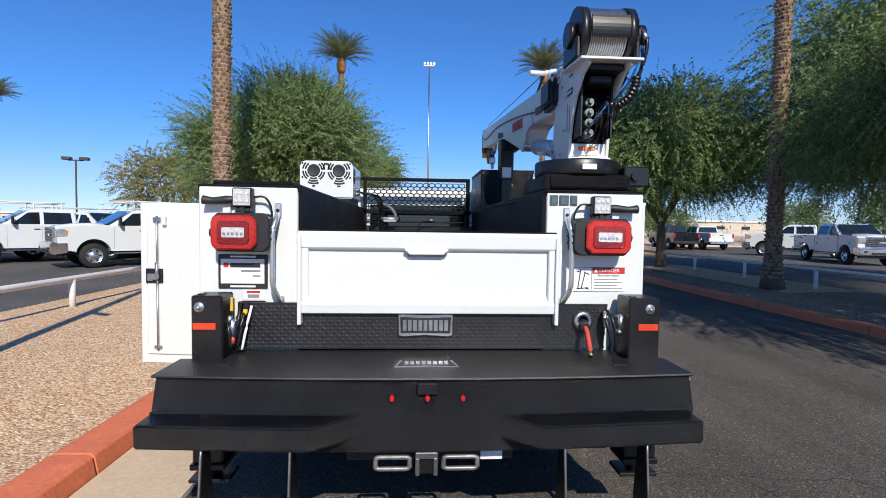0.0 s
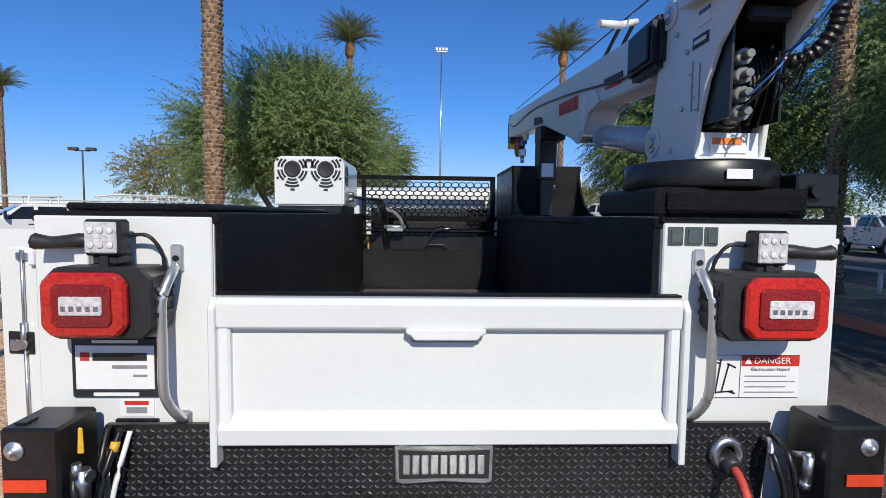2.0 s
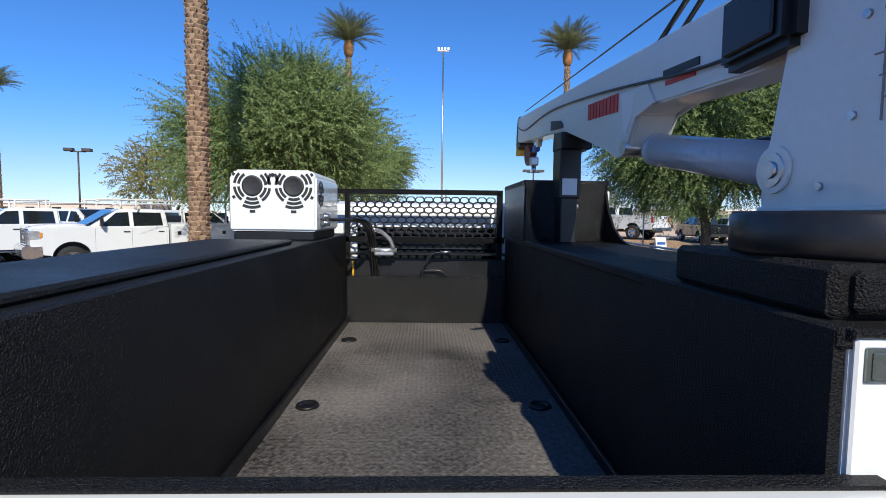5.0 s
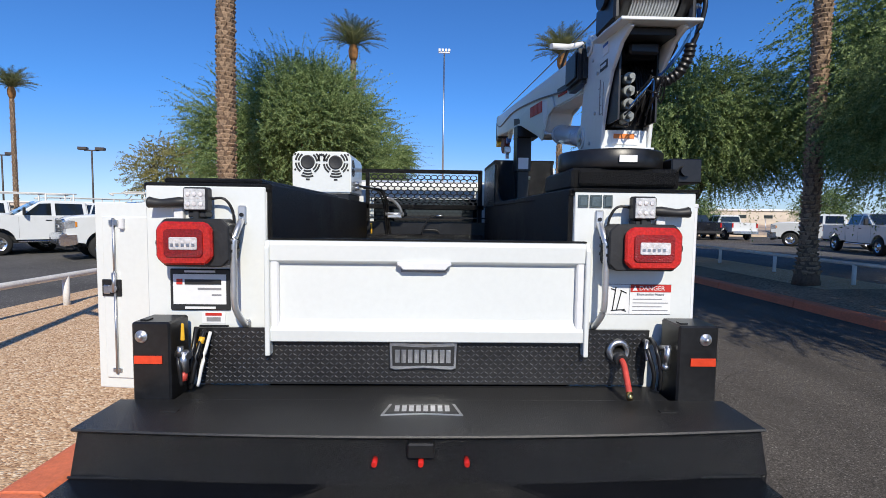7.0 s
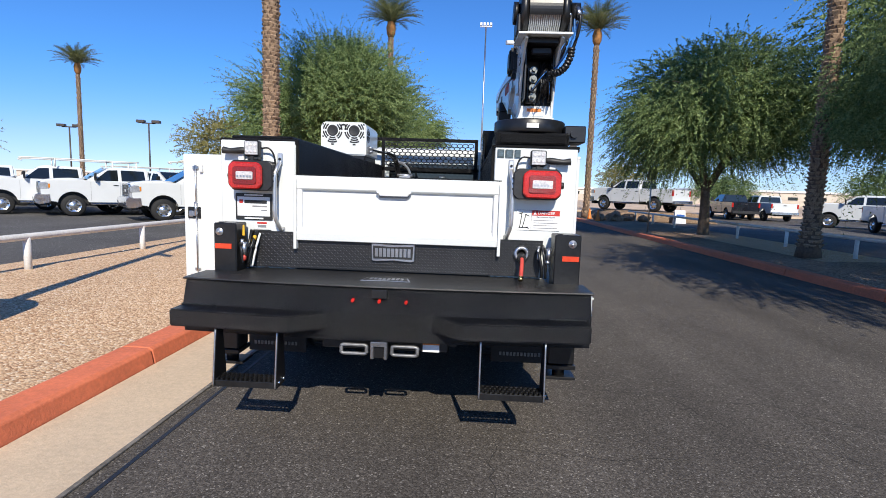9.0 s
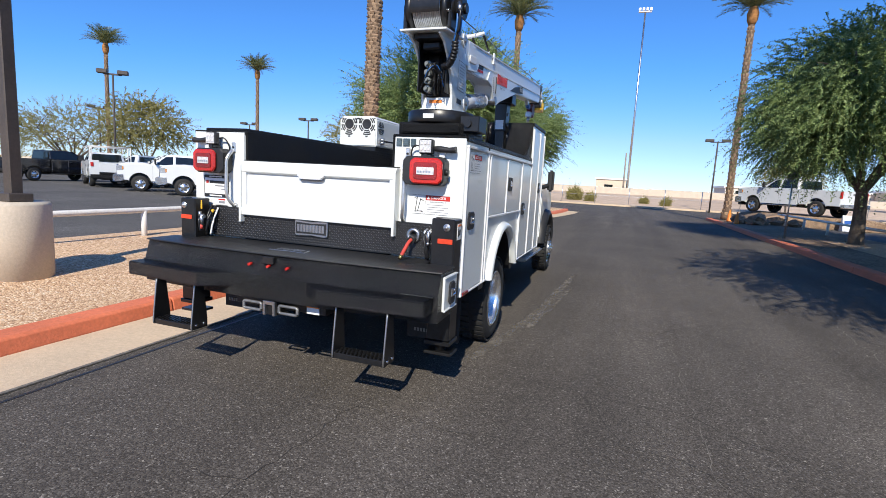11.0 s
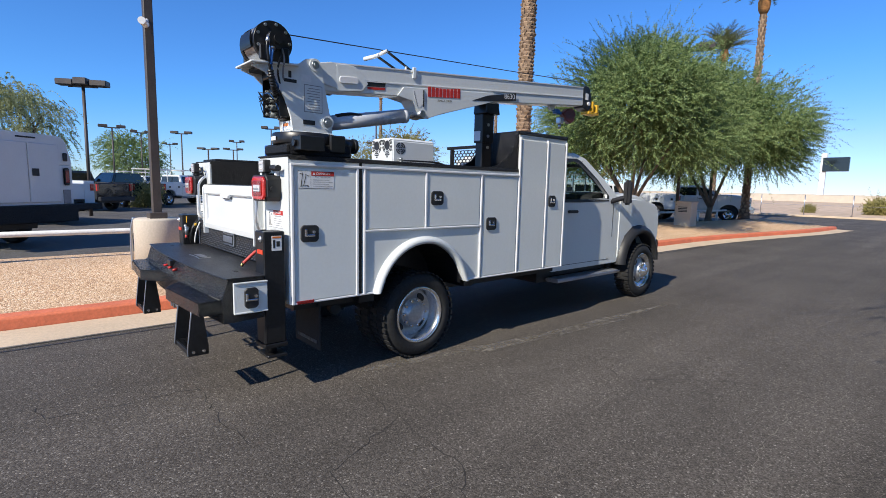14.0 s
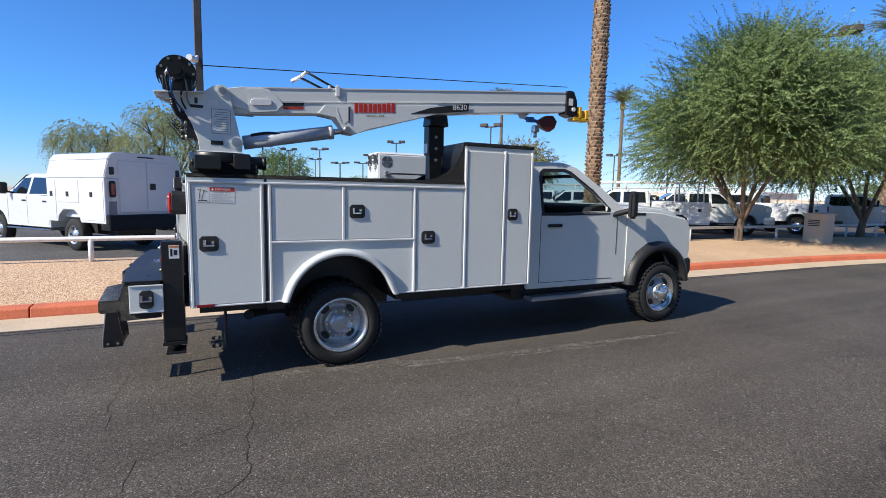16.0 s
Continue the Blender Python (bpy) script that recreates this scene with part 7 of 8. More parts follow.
def palm_boots(h, r0, r1, seed, gap=0.1, m=10):
    """Cut leaf bases in staggered rings: each is a thick wedge that stands off the trunk."""
    rng = random.Random(seed)
    bm = bmesh.new()
    rows = int((h - 0.3) / gap)
    for j in range(rows):
        z = 0.3 + j * gap
        r = (r0 + (r1 - r0) * z / h) * (1.75 - 1.0 * z if z < 0.7 else 1.05 - 0.05 * min(1, z - 0.7)) * 0.98
        for k in range(m):
            a = 2 * math.pi * (k + 0.5 * (j % 2)) / m + rng.uniform(-0.2, 0.2)
            w, q, t = r * rng.uniform(0.3, 0.46), rng.uniform(0.008, 0.055), gap * rng.uniform(0.6, 1.25)
            o, u, up_ = Vector((math.cos(a), math.sin(a), 0)), Vector((-math.sin(a), math.cos(a), 0)), Vector((0, 0, 1))
            b0 = o * r + up_ * z
            v = [bm.verts.new(p) for p in (b0 - u * w * 0.35 - up_ * t * 0.55, b0 + u * w * 0.35 - up_ * t * 0.55, b0 + u * w + o * q + up_ * t * 0.3, b0 - u * w + o * q + up_ * t * 0.3, b0 + u * w * 0.7 + o * q * 0.8 + up_ * t * 0.5, b0 - u * w * 0.7 + o * q * 0.8 + up_ * t * 0.5, b0 + u * w * 0.6 - o * 0.02 + up_ * t * 0.42, b0 - u * w * 0.6 - o * 0.02 + up_ * t * 0.42)]
            for f in ((0, 1, 2, 3), (3, 2, 4, 5), (5, 4, 6, 7), (0, 3, 5, 7), (1, 6, 4, 2)):
                bm.faces.new([v[i] for i in f])
    return bm


def frond_crown(name, seed, fronds, length, material, spread=1.0, up=0.9, low=0.0):
    rng = np.random.default_rng(seed)
    V, F = [], []
    for i in range(fronds):
        az = 2.39996 * i + rng.uniform(-0.2, 0.2)
        el = up * (low + (1 - low) * (1 - (i / fronds))) * 1.45 + rng.uniform(-0.12, 0.12) - 0.15 * spread
        h = np.array([math.cos(az), math.sin(az), 0])
        Ln = length * rng.uniform(0.8, 1.1)
        pts = []
        p = np.zeros(3)
        e = el
        for k in range(15):
            pts.append(p.copy())
            p = p + (h * math.cos(e) + np.array([0, 0, 1]) * math.sin(e)) * Ln / 14
            e -= (0.075 + 0.02 * rng.uniform()) * spread
        for k in range(1, 15):
            f = pts[k] - pts[k - 1]
            f /= np.linalg.norm(f)
            side = np.cross(f, np.array([0, 0, 1.0]))
            side /= np.linalg.norm(side) + 1e-9
            nup = np.cross(side, f)
            ll = Ln * 0.21 * (math.sin(math.pi * (k / 15) ** 0.8) * 0.9 + 0.15)
            for half in (0.0, 0.5):
                q = pts[k - 1] + (pts[k] - pts[k - 1]) * half
                for sg in (-1, 1):
                    dd = side * sg * 0.75 + f * 0.75 + nup * 0.35 - np.array([0, 0, 0.15]) + rng.normal(size=3) * 0.12
                    dd /= np.linalg.norm(dd)
                    ww = f * 0.028 * length / 2.2
                    b = len(V)
                    V += [q - ww, q + ww, q + dd * ll]
                    F.append((b, b + 1, b + 2))
        for k in range(14):
            b = len(V)
            s = np.array([-h[1], h[0], 0]) * 0.02 * (1 - k / 16)
            V += [pts[k] - s, pts[k] + s, pts[k + 1] + s, pts[k + 1] - s]
            F.append((b, b + 1, b + 2, b + 3))
    return mesh_of(name, V, F, material)


def palm(at, h, r0, r1, label, seed, fronds=42, length=2.4, boots=True, up=0.9, lean=(0, 0), low=0.0):
    t = thing("palm_tree", (0, 0, 0), label, "palm tree")
    tr = part("trunk", palm_trunk(h, r0, r1), M["palm_bark"], t, "ringed brown palm trunk")
    tagged(part("bark_relief", palm_boots(h, r0, r1, seed, 0.1 if boots else 0.2, 10 if boots else 6), M["palm_boot"], tr), kind="stuff")
    part("leaf_base", lathe([(h - 0.05, r1 * 0.95), (h + 0.2, r1 * 1.7), (h + 0.55, r1 * 1.9), (h + 0.9, r1 * 1.2), (h + 1.05, 0.03)], (0, 0, 0), "z", 14), M["orange_boot"], t, "orange trimmed leaf bases")
    c = new("crown", frond_crown("crown", seed, fronds, length, M["frond"], 1.0 - 0.5 * low, up, low))
    c.parent = t
    c.location = (0, 0, h + 0.75)
    t.matrix_basis = Matrix.Translation(at) @ Matrix(((1, 0, lean[0], 0), (0, 1, lean[1], 0), (0, 0, 1, 0), (0, 0, 0, 1)))
    return t


P_LABEL = "tall date palm with a ringed trunk"
palm((-4.66, 12.5, 0.25), 10.5, 0.19, 0.18, P_LABEL, 2, length=3.0, lean=(0.012, 0.0))
palm((8.8, 11.8, 0.2), 9.5, 0.165, 0.155, "date palm with a flared base on a dirt verge", 4, length=2.8)
far = palm((-4.4, 30.2, 0.25), 10.3, 0.17, 0.15, "slim date palm with an upright crown and orange leaf bases", 6, 80, 2.1, False, 1.0, low=0.42)
copy_thing(far, pose(-9.0, 38.0, 0.0, 0, 0, 50))
copy_thing(far, pose(7.9, 30.8, 0.2, 0, 0, 140))
copy_thing(far, pose(-33.2, 41.8, 0.0, 0, 0, 200) @ Matrix.Diagonal((1, 1, 1.02, 1)))
copy_thing(far, pose(-43.7, 33.9, 0.0, 0, 0, 300) @ Matrix.Diagonal((1, 1, 1.1, 1)))


# ---- parked vehicles ----
def simple_wheel(owner, x, y, r=0.40, w=0.26):
    s = 1 if x > 0 else -1
    t = part("wheel", lathe([(-w / 2, r * 0.6), (-w / 2, r - 0.04), (-w / 2 + 0.04, r), (w / 2 - 0.04, r), (w / 2, r - 0.04), (w / 2, r * 0.6)], (x, y, r), "x", 28, False), M["rubber"], owner)
    part("rim", lathe([(s * w * 0.46, r * 0.64), (s * w * 0.44, r * 0.58), (s * w * 0.25, r * 0.5), (s * w * 0.32, r * 0.28), (s * w * 0.46, r * 0.22), (s * w * 0.47, 0.0)], (x, y, r), "x", 20, False), M["wheel"], t, "silver rim")
    for k in range(6):
        a = 2 * math.pi * k / 6
        part("spoke_gap", rod((x + s * w * 0.2, y + r * 0.44 * math.cos(a), r + r * 0.44 * math.sin(a)), (x + s * w * 0.38, y + r * 0.44 * math.cos(a), r + r * 0.44 * math.sin(a)), r * 0.09, n=6), M["ink"], t)


def shell(sections, hw_at):
    """A body from cross-sections along y: each (y, bottom, top); corners rounded."""
    bm = bmesh.new()
    rows = []
    for y, z0, z1 in sections:
        hw = hw_at(y)
        c = 0.07
        rows.append([bm.verts.new(p) for p in ((-hw + 0.03, y, z0), (-hw, y, z0 + 0.1), (-hw - 0.01, y, (z0 + z1) / 2), (-hw + 0.02, y, z1 - c), (-hw + c, y, z1), (0, y, z1 + 0.02), (hw - c, y, z1), (hw - 0.02, y, z1 - c), (hw + 0.01, y, (z0 + z1) / 2), (hw, y, z0 + 0.1), (hw - 0.03, y, z0))])
    for a, b in zip(rows, rows[1:]):
        for i in range(len(a)):
            bm.faces.new((a[i], a[(i + 1) % len(a)], b[(i + 1) % len(a)], b[i])).smooth = i in (3, 4, 5, 6, 1, 8)
    bm.faces.new(rows[0])
    bm.faces.new(rows[-1][::-1])
    bmesh.ops.recalc_face_normals(bm, faces=bm.faces[:])
    return bm


def pickup(label, paint, kind="pickup", crew=True, rack=False, chrome=True, black_bed=False):
    """A parked heavy pickup, nose towards +y, middle at the origin."""
    v = thing("pickup_truck", (0, 0, 0), label, "truck")
    rear, nose = (-2.95, 2.95)
    cab0 = -0.75 if crew else 0.15
    # lower body and hood in one profile, with the wheel arch cut through
    def arch(cy):
        return [(cy + 0.50 * math.cos(math.radians(d)), 0.47 + 0.50 * math.sin(math.radians(d))) for d in range(171, 5, -15)]

    part("body", prism([(cab0, 0.55), (1.42, 0.55)] + arch(1.93) + [(2.44, 0.56), (2.84, 0.62), (2.92, 0.80), (2.94, 1.12), (2.91, 1.29), (2.80, 1.375), (2.2, 1.43), (1.5, 1.44), (cab0, 1.38)], "x", -0.985, 0.985, 0.045, 3), paint, v)
    part("hood", shell([(1.42, 1.3, 1.475), (1.9, 1.3, 1.495), (2.4, 1.25, 1.465), (2.78, 1.2, 1.41), (2.92, 1.1, 1.32)], lambda y: 0.62), paint, v)
    cab = bmesh.new()
    top = [(cab0 + 0.05, 1.97), (0.50, 1.99), (0.68, 1.96)]
    bot = [(cab0, 1.36), (0.9, 1.36), (1.52, 1.40)]
    lo = [cab.verts.new((s * 0.965, y, z)) for s in (-1, 1) for y, z in bot]
    hi = [cab.verts.new((s * 0.77, y, z)) for s in (-1, 1) for y, z in top]
    for s in (0, 3):
        for i in range(2):
            cab.faces.new((lo[s + i], lo[s + i + 1], hi[s + i + 1], hi[s + i]))
    for i in range(2):
        cab.faces.new((hi[i], hi[i + 1], hi[i + 4], hi[i + 3]))
        cab.faces.new((lo[i], lo[i + 1], lo[i + 4], lo[i + 3]))
    cab.faces.new((lo[0], lo[3], hi[3], hi[0]))
    cab.faces.new((lo[2], lo[5], hi[5], hi[2]))
    bmesh.ops.recalc_face_normals(cab, faces=cab.faces[:])
    part("cab", finish(cab, 0.045, 3), paint, v)

    def pane(points, name="window"):
        bm = bmesh.new()
        bm.faces.new([bm.verts.new(p) for p in points])
        return part(name, bm, M["tint"], v)

    def sidep(s, y, z):
        return (s * (0.965 - 0.195 * (z - 1.36) / 0.62 + 0.006), y, z)

    for s in (-1, 1):
        pane([sidep(s, *p) for p in ((0.40, 1.43), (1.20, 1.43), (1.08, 1.55), (0.74, 1.86), (0.40, 1.88))])
        if crew:
            pane([sidep(s, *p) for p in ((cab0 + 0.16, 1.44), (0.28, 1.43), (0.28, 1.88), (cab0 + 0.2, 1.87))])
            part("door_line", box(s * 0.985 - 0.004, s * 0.985 + 0.004, cab0 + 0.06, cab0 + 0.068, 0.62, 1.34), M["grey_ink"], v)
            part("door_handle", box(s * 0.99 - 0.012, s * 0.99 + 0.012, cab0 + 0.14, cab0 + 0.32, 1.22, 1.26, 0.006), M["plastic"], v)
        for yy in (0.34, 1.34):
            part("door_line", box(s * 0.985 - 0.004, s * 0.985 + 0.004, yy, yy + 0.008, 0.62, 1.36), M["grey_ink"], v)
        part("door_handle", box(s * 0.99 - 0.012, s * 0.99 + 0.012, 0.40, 0.58, 1.23, 1.27, 0.006), M["plastic"], v)
        mir = part("mirror", box(s * 1.13 - 0.10, s * 1.13 + 0.10, 1.16, 1.24, 1.42, 1.74, 0.03, 2), M["plastic"], v, "black towing mirror")
        part("mirror_arm", tube([(s * 0.94, 1.2, 1.46), (s * 1.08, 1.2, 1.48)], 0.03, 6), M["plastic"], mir)
        part("headlight", prism([(2.66, 1.06), (2.955, 1.04), (2.96, 1.26), (2.88, 1.315), (2.70, 1.30)], "x", s * 0.62, s * 0.994, 0.015), M["headlamp"], v)
        part("turn_lamp", box(s * 0.985 - 0.012, s * 0.985 + 0.012, 2.64, 2.70, 1.10, 1.26, 0.006), M["amber"], v)
        part("fog_lamp", box(s * 0.74 - 0.09, s * 0.74 + 0.09, 3.11, 3.136, 0.62, 0.72, 0.015), M["ink"], v)
        part("side_step", box(s * 0.97 - 0.06, s * 0.97 + 0.06, cab0, 1.38, 0.46, 0.51, 0.015), M["chrome"] if chrome else M["plastic"], v)
        simple_wheel(v, s * 0.86, 1.93, 0.415)
        simple_wheel(v, s * 0.86, -1.75, 0.415)
    part("wheel_well", box(-0.7, 0.7, 1.4, 2.46, 0.45, 1.1), M["ink"], v)
    part("wheel_well", box(-0.7, 0.7, -2.3, -1.2, 0.45, 1.0), M["ink"], v)
    pane([(-0.85, 1.49, 1.44), (0.85, 1.49, 1.44), (0.74, 0.76, 1.92), (-0.74, 0.76, 1.92)], "windshield").location = (0, 0.05, 0.04)
    pane([(-0.78, cab0 - 0.01, 1.44), (0.78, cab0 - 0.01, 1.44), (0.70, cab0 + 0.02, 1.87), (-0.70, cab0 + 0.02, 1.87)], "rear_window").location = (0, -0.02, 0)
    g = part("grille", box(-0.62, 0.62, 2.90, 2.97, 0.88, 1.32, 0.02), M["plastic"], v)
    part("grille_frame", merge(box(-0.65, 0.65, 2.91, 2.995, 1.30, 1.35, 0.02), box(-0.65, 0.65, 2.91, 2.995, 0.86, 0.90, 0.02), box(-0.66, -0.61, 2.91, 2.995, 0.87, 1.34, 0.02), box(0.61, 0.66, 2.91, 2.995, 0.87, 1.34, 0.02), box(-0.14, 0.14, 2.96, 2.99, 1.06, 1.15, 0.01)), M["chrome"] if chrome else M["plastic"], g)
    for k in range(4):
        part("grille_bar", box(-0.60, 0.60, 2.965, 2.98, 0.955 + 0.09 * k, 0.968 + 0.09 * k, 0.004), M["chrome"] if chrome else M["plastic"], g)
    part("front_bumper", prism([(2.62, 0.56), (2.80, 0.50), (3.06, 0.48), (3.13, 0.56), (3.13, 0.80), (3.08, 0.87), (2.64, 0.88)], "x", -1.01, 1.01, 0.03, 2), M["chrome"] if chrome else M["plastic"], v)
    part("bumper_insert", merge(box(-0.5, 0.5, 3.11, 3.136, 0.54, 0.64, 0.01), box(-0.9, 0.9, 2.75, 2.95, 0.36, 0.5, 0.02)), M["plastic"], v)
    part("chassis", box(-0.5, 0.5, rear + 0.1, 2.6, 0.42, 0.66), M["black"], v)
    if kind == "pickup":
        b0 = cab0 - 0.03
        side_prof = [(rear, 0.6), (-2.27, 0.6)] + arch(-1.75) + [(-1.23, 0.6), (b0, 0.6), (b0, 1.39), (rear, 1.39)]
        bed = part("bed", merge(prism(side_prof, "x", -0.985, -0.88, 0.025, 2), prism(side_prof, "x", 0.88, 0.985, 0.025, 2), box(-0.9, 0.9, rear + 0.02, rear + 0.08, 0.62, 1.38, 0.02), box(-0.9, 0.9, rear, b0, 0.66, 0.78), box(-0.9, 0.9, b0 - 0.06, b0, 0.62, 1.38)), paint, v)
        for s in (-1, 1):
            part("tail_light", box(s * 0.93 - 0.06, s * 0.93 + 0.06, rear - 0.02, rear + 0.06, 1.0, 1.34, 0.01), M["red_lens"], v)
        part("gate_handle", box(-0.1, 0.1, rear - 0.008, rear + 0.024, 1.2, 1.26, 0.004), M["plastic"], bed)
        part("rear_bumper", box(-0.97, 0.97, rear - 0.2, rear, 0.52, 0.72, 0.02), M["chrome"] if chrome else M["plastic"], v)
    elif kind == "service":
        b0 = cab0 - 0.06
        for s in (-1, 1):
            sh = part("side_cabinet", prism([(rear, 0.62), (-2.2, 0.62), (-2.15, 0.85), (-1.95, 1.0), (-1.55, 1.0), (-1.35, 0.85), (-1.3, 0.62), (b0, 0.62), (b0, 1.5), (rear, 1.5)], "x", s * 0.62, s * 1.06, 0.01), paint, v)
            for y0, y1, z0 in ((rear + 0.06, -2.25, 0.68), (-2.2, -1.32, 1.05), (-1.26, b0 - 0.04, 0.68)):
                d = part("cabinet_door", box(s * 1.063 - 0.006, s * 1.063 + 0.006, y0, y1, z0, 1.44, 0.004), paint, v)
                part("latch", box(s * 1.075 - 0.008, s * 1.075 + 0.008, (y0 + y1) / 2 - 0.06, (y0 + y1) / 2 + 0.06, 1.12, 1.24, 0.004), M["plastic"], d)
            part("tail_light", box(s * 0.95 - 0.07, s * 0.95 + 0.07, rear - 0.03, rear + 0.02, 1.15, 1.38, 0.01), M["red_lens"], v)
        part("tailgate", box(-0.62, 0.62, rear, rear + 0.05, 0.85, 1.4, 0.01), paint, v)
        part("cargo_floor", box(-0.62, 0.62, rear, b0, 0.75, 0.85), M["liner"], v)
        part("rear_bumper", box(-1.05, 1.05, rear - 0.32, rear, 0.5, 0.72, 0.02), M["liner"], v)
    elif kind == "van":
        b0 = cab0 - 0.06
        part("lower_body", box(-0.9, 0.9, rear - 0.34, b0, 0.85, 1.86, 0.02), paint, v)
        part("upper_body", prism([(-1.06, 1.862), (1.06, 1.862), (1.05, 1.96), (0.94, 2.37), (0.86, 2.47), (0.7, 2.51), (-0.7, 2.51), (-0.86, 2.47), (-0.94, 2.37), (-1.05, 1.96)], "y", rear - 0.34, b0, 0.02, 2), paint, v)
        part("drip_rail", merge(*[tube([(q * 0.955, rear - 0.33, 2.33), (q * 0.955, b0, 2.33)], 0.012, 6) for q in (-1, 1)]), M["white_trim"], v)
        for s in (-1, 1):
            part("side_cabinet", prism([(rear - 0.33, 0.75), (-2.25, 0.75), (-2.2, 0.9), (-1.98, 1.06), (-1.52, 1.06), (-1.3, 0.9), (-1.25, 0.75), (b0, 0.75), (b0, 1.86), (rear - 0.33, 1.86)], "x", s * 0.7, s * 1.06, 0.012), paint, v)
            for y0, y1, z0, z1 in ((rear - 0.28, -2.28, 0.82, 1.8), (-2.22, -1.28, 1.25, 1.8), (-1.22, b0 - 0.04, 0.82, 1.8)):
                d = part("cabinet_door", box(s * 1.063 - 0.006, s * 1.063 + 0.006, y0, y1, z0, z1, 0.004), paint, v)
                part("latch", box(s * 1.075 - 0.008, s * 1.075 + 0.008, (y0 + y1) / 2 - 0.05, (y0 + y1) / 2 + 0.05, 1.4, 1.52, 0.004), M["plastic"], d)
            tl = part("tail_light", box(s * 0.88 - 0.08, s * 0.88 + 0.08, rear - 0.38, rear - 0.34, 1.4, 1.8, 0.02, 2), M["plastic"], v)
            part("lens", box(s * 0.88 - 0.045, s * 0.88 + 0.045, rear - 0.395, rear - 0.378, 1.46, 1.74, 0.008), M["red_dark"], tl)
            part("marker_lamp", box(s * 0.88 - 0.06, s * 0.88 + 0.06, rear - 0.37, rear - 0.33, 1.95, 2.14, 0.02), M["plastic"], v)
            part("lamp_plate", box(s * 0.88 - 0.09, s * 0.88 + 0.09, rear - 0.36, rear - 0.335, 0.98, 1.3, 0.006), M["grey_ink"], v)
            part("rear_door", box(min(s * 0.006, s * 0.72), max(s * 0.006, s * 0.72), rear - 0.366, rear - 0.34, 1.02, 2.31, 0.012), paint, v)
        part("latch", box(0.07, 0.22, rear - 0.385, rear - 0.36, 1.6, 1.76, 0.006), M["plastic"], v)
        part("rear_bumper", box(-1.05, 1.05, rear - 0.46, rear - 0.1, 0.58, 0.97, 0.02), M["liner"], v)
        part("roof_lamp", box(-0.22, 0.22, rear - 0.352, rear - 0.33, 2.40, 2.435, 0.01), M["plastic"], v)
    elif kind == "flatbed":
        b0 = cab0 - 0.06
        part("flat_deck", box(-1.15, 1.15, rear - 0.4, b0, 0.85, 1.0, 0.01), M["black"], v)
        part("bulkhead", merge(box(-1.1, 1.1, b0 - 0.08, b0, 1.0, 1.75, 0.01)), M["black"], v)
        for s in (-1, 1):
            part("tool_box", box(s * 0.9 - 0.22, s * 0.9 + 0.22, b0 - 1.1, b0 - 0.1, 1.0, 1.5, 0.02), M["black"], v)
            for z in (1.12, 1.28, 1.44):
                part("stake_slat", box(s * 1.13 - 0.012, s * 1.13 + 0.012, rear - 0.4, b0 - 1.15, z, z + 0.09, 0.004), M["steel"], v)
    if rack:
        for y in (-2.7, -1.8, 0.2):
            z0 = 1.38 if y < cab0 else 1.98
            for s in (-1, 1):
                part("rack_post", tube([(s * 0.95, y, z0 if y < cab0 else 1.95), (s * 0.93, y, 2.28)], 0.03, 6), M["rail"], v)
            part("rack_bar", tube([(-0.95, y, 2.28), (0.95, y, 2.28)], 0.03, 6), M["rail"], v)
        for s in (-1, 1):
            part("rack_rail", tube([(s * 0.93, -2.8, 2.28), (s * 0.93, 1.0, 2.28), (s * 0.93, 1.2, 2.2)], 0.03, 6), M["rail"], v)
    return v


M["truck_white"] = mat("fleet_white_paint", (0.69, 0.71, 0.71), 0.25, var=0.02, bump=0, coat=0.5, rough_var=0.05)
M["truck_black"] = mat("black_paint", (0.012, 0.012, 0.014), 0.2, var=0.2, bump=0, coat=0.6, rough_var=0.05)


def parked(v, x, y, heading, z=0.06, s=1.0):
    """Stands a vehicle with its nose in the compass heading (degrees, anticlockwise from +y)."""
    v.matrix_basis = pose(x, y, z, 0, 0, heading)
    return v


pk_white = parked(pickup("white crew-cab pickup with a chrome grille parked on asphalt", M["truck_white"]), -14.3, 20.5, 134)
pk_rack = parked(pickup("white pickup with a ladder rack parked in a row", M["truck_white"], "service", True, True), -10.0, 19.5, 134)
copy_thing(pk_rack, pose(-17.0, 20.2, 0.06, 0, 0, 134))
copy_thing(pk_rack, pose(-14.5, 28.4, 0.06, 0, 0, 140))
copy_thing(pk_rack, pose(-19.5, 28.4, 0.06, 0, 0, 140))
copy_thing(pk_white, pose(-20.6, 20.8, 0.06, 0, 0, 134))
pk_black = parked(pickup("black crew-cab pickup parked under trees", M["truck_black"], "pickup", True, False, False), 22.2, 41.6, -8, 0.012)
copy_thing(pk_white, pose(-7.6, 31.2, 0.06, 0, 0, -67))
copy_thing(pk_white, pose(25.0, 41.8, 0.012, 0, 0, -4))
copy_thing(pk_white, pose(24.2, 29.8, 0.06, 0, 0, 50))
copy_thing(pk_white, pose(22.4, 24.8, 0.06, 0, 0, 166))
copy_thing(pk_white, pose(11.6, 32.6, 0.66, 0, 0, 38))
parked(pickup("white utility van body truck with rear doors, parked behind a rail", M["truck_white"], "van", True), -11.7, -0.45, 129)
pk_svc = parked(pickup("white service-body truck parked in the lot", M["truck_white"], "service", False), -18.6, 0.9, 131)
copy_thing(pk_black, pose(-27.0, 3.6, 0.06, 0, 0, 125))
copy_thing(pk_black, pose(-31.5, 6.6, 0.06, 0, 0, 110))
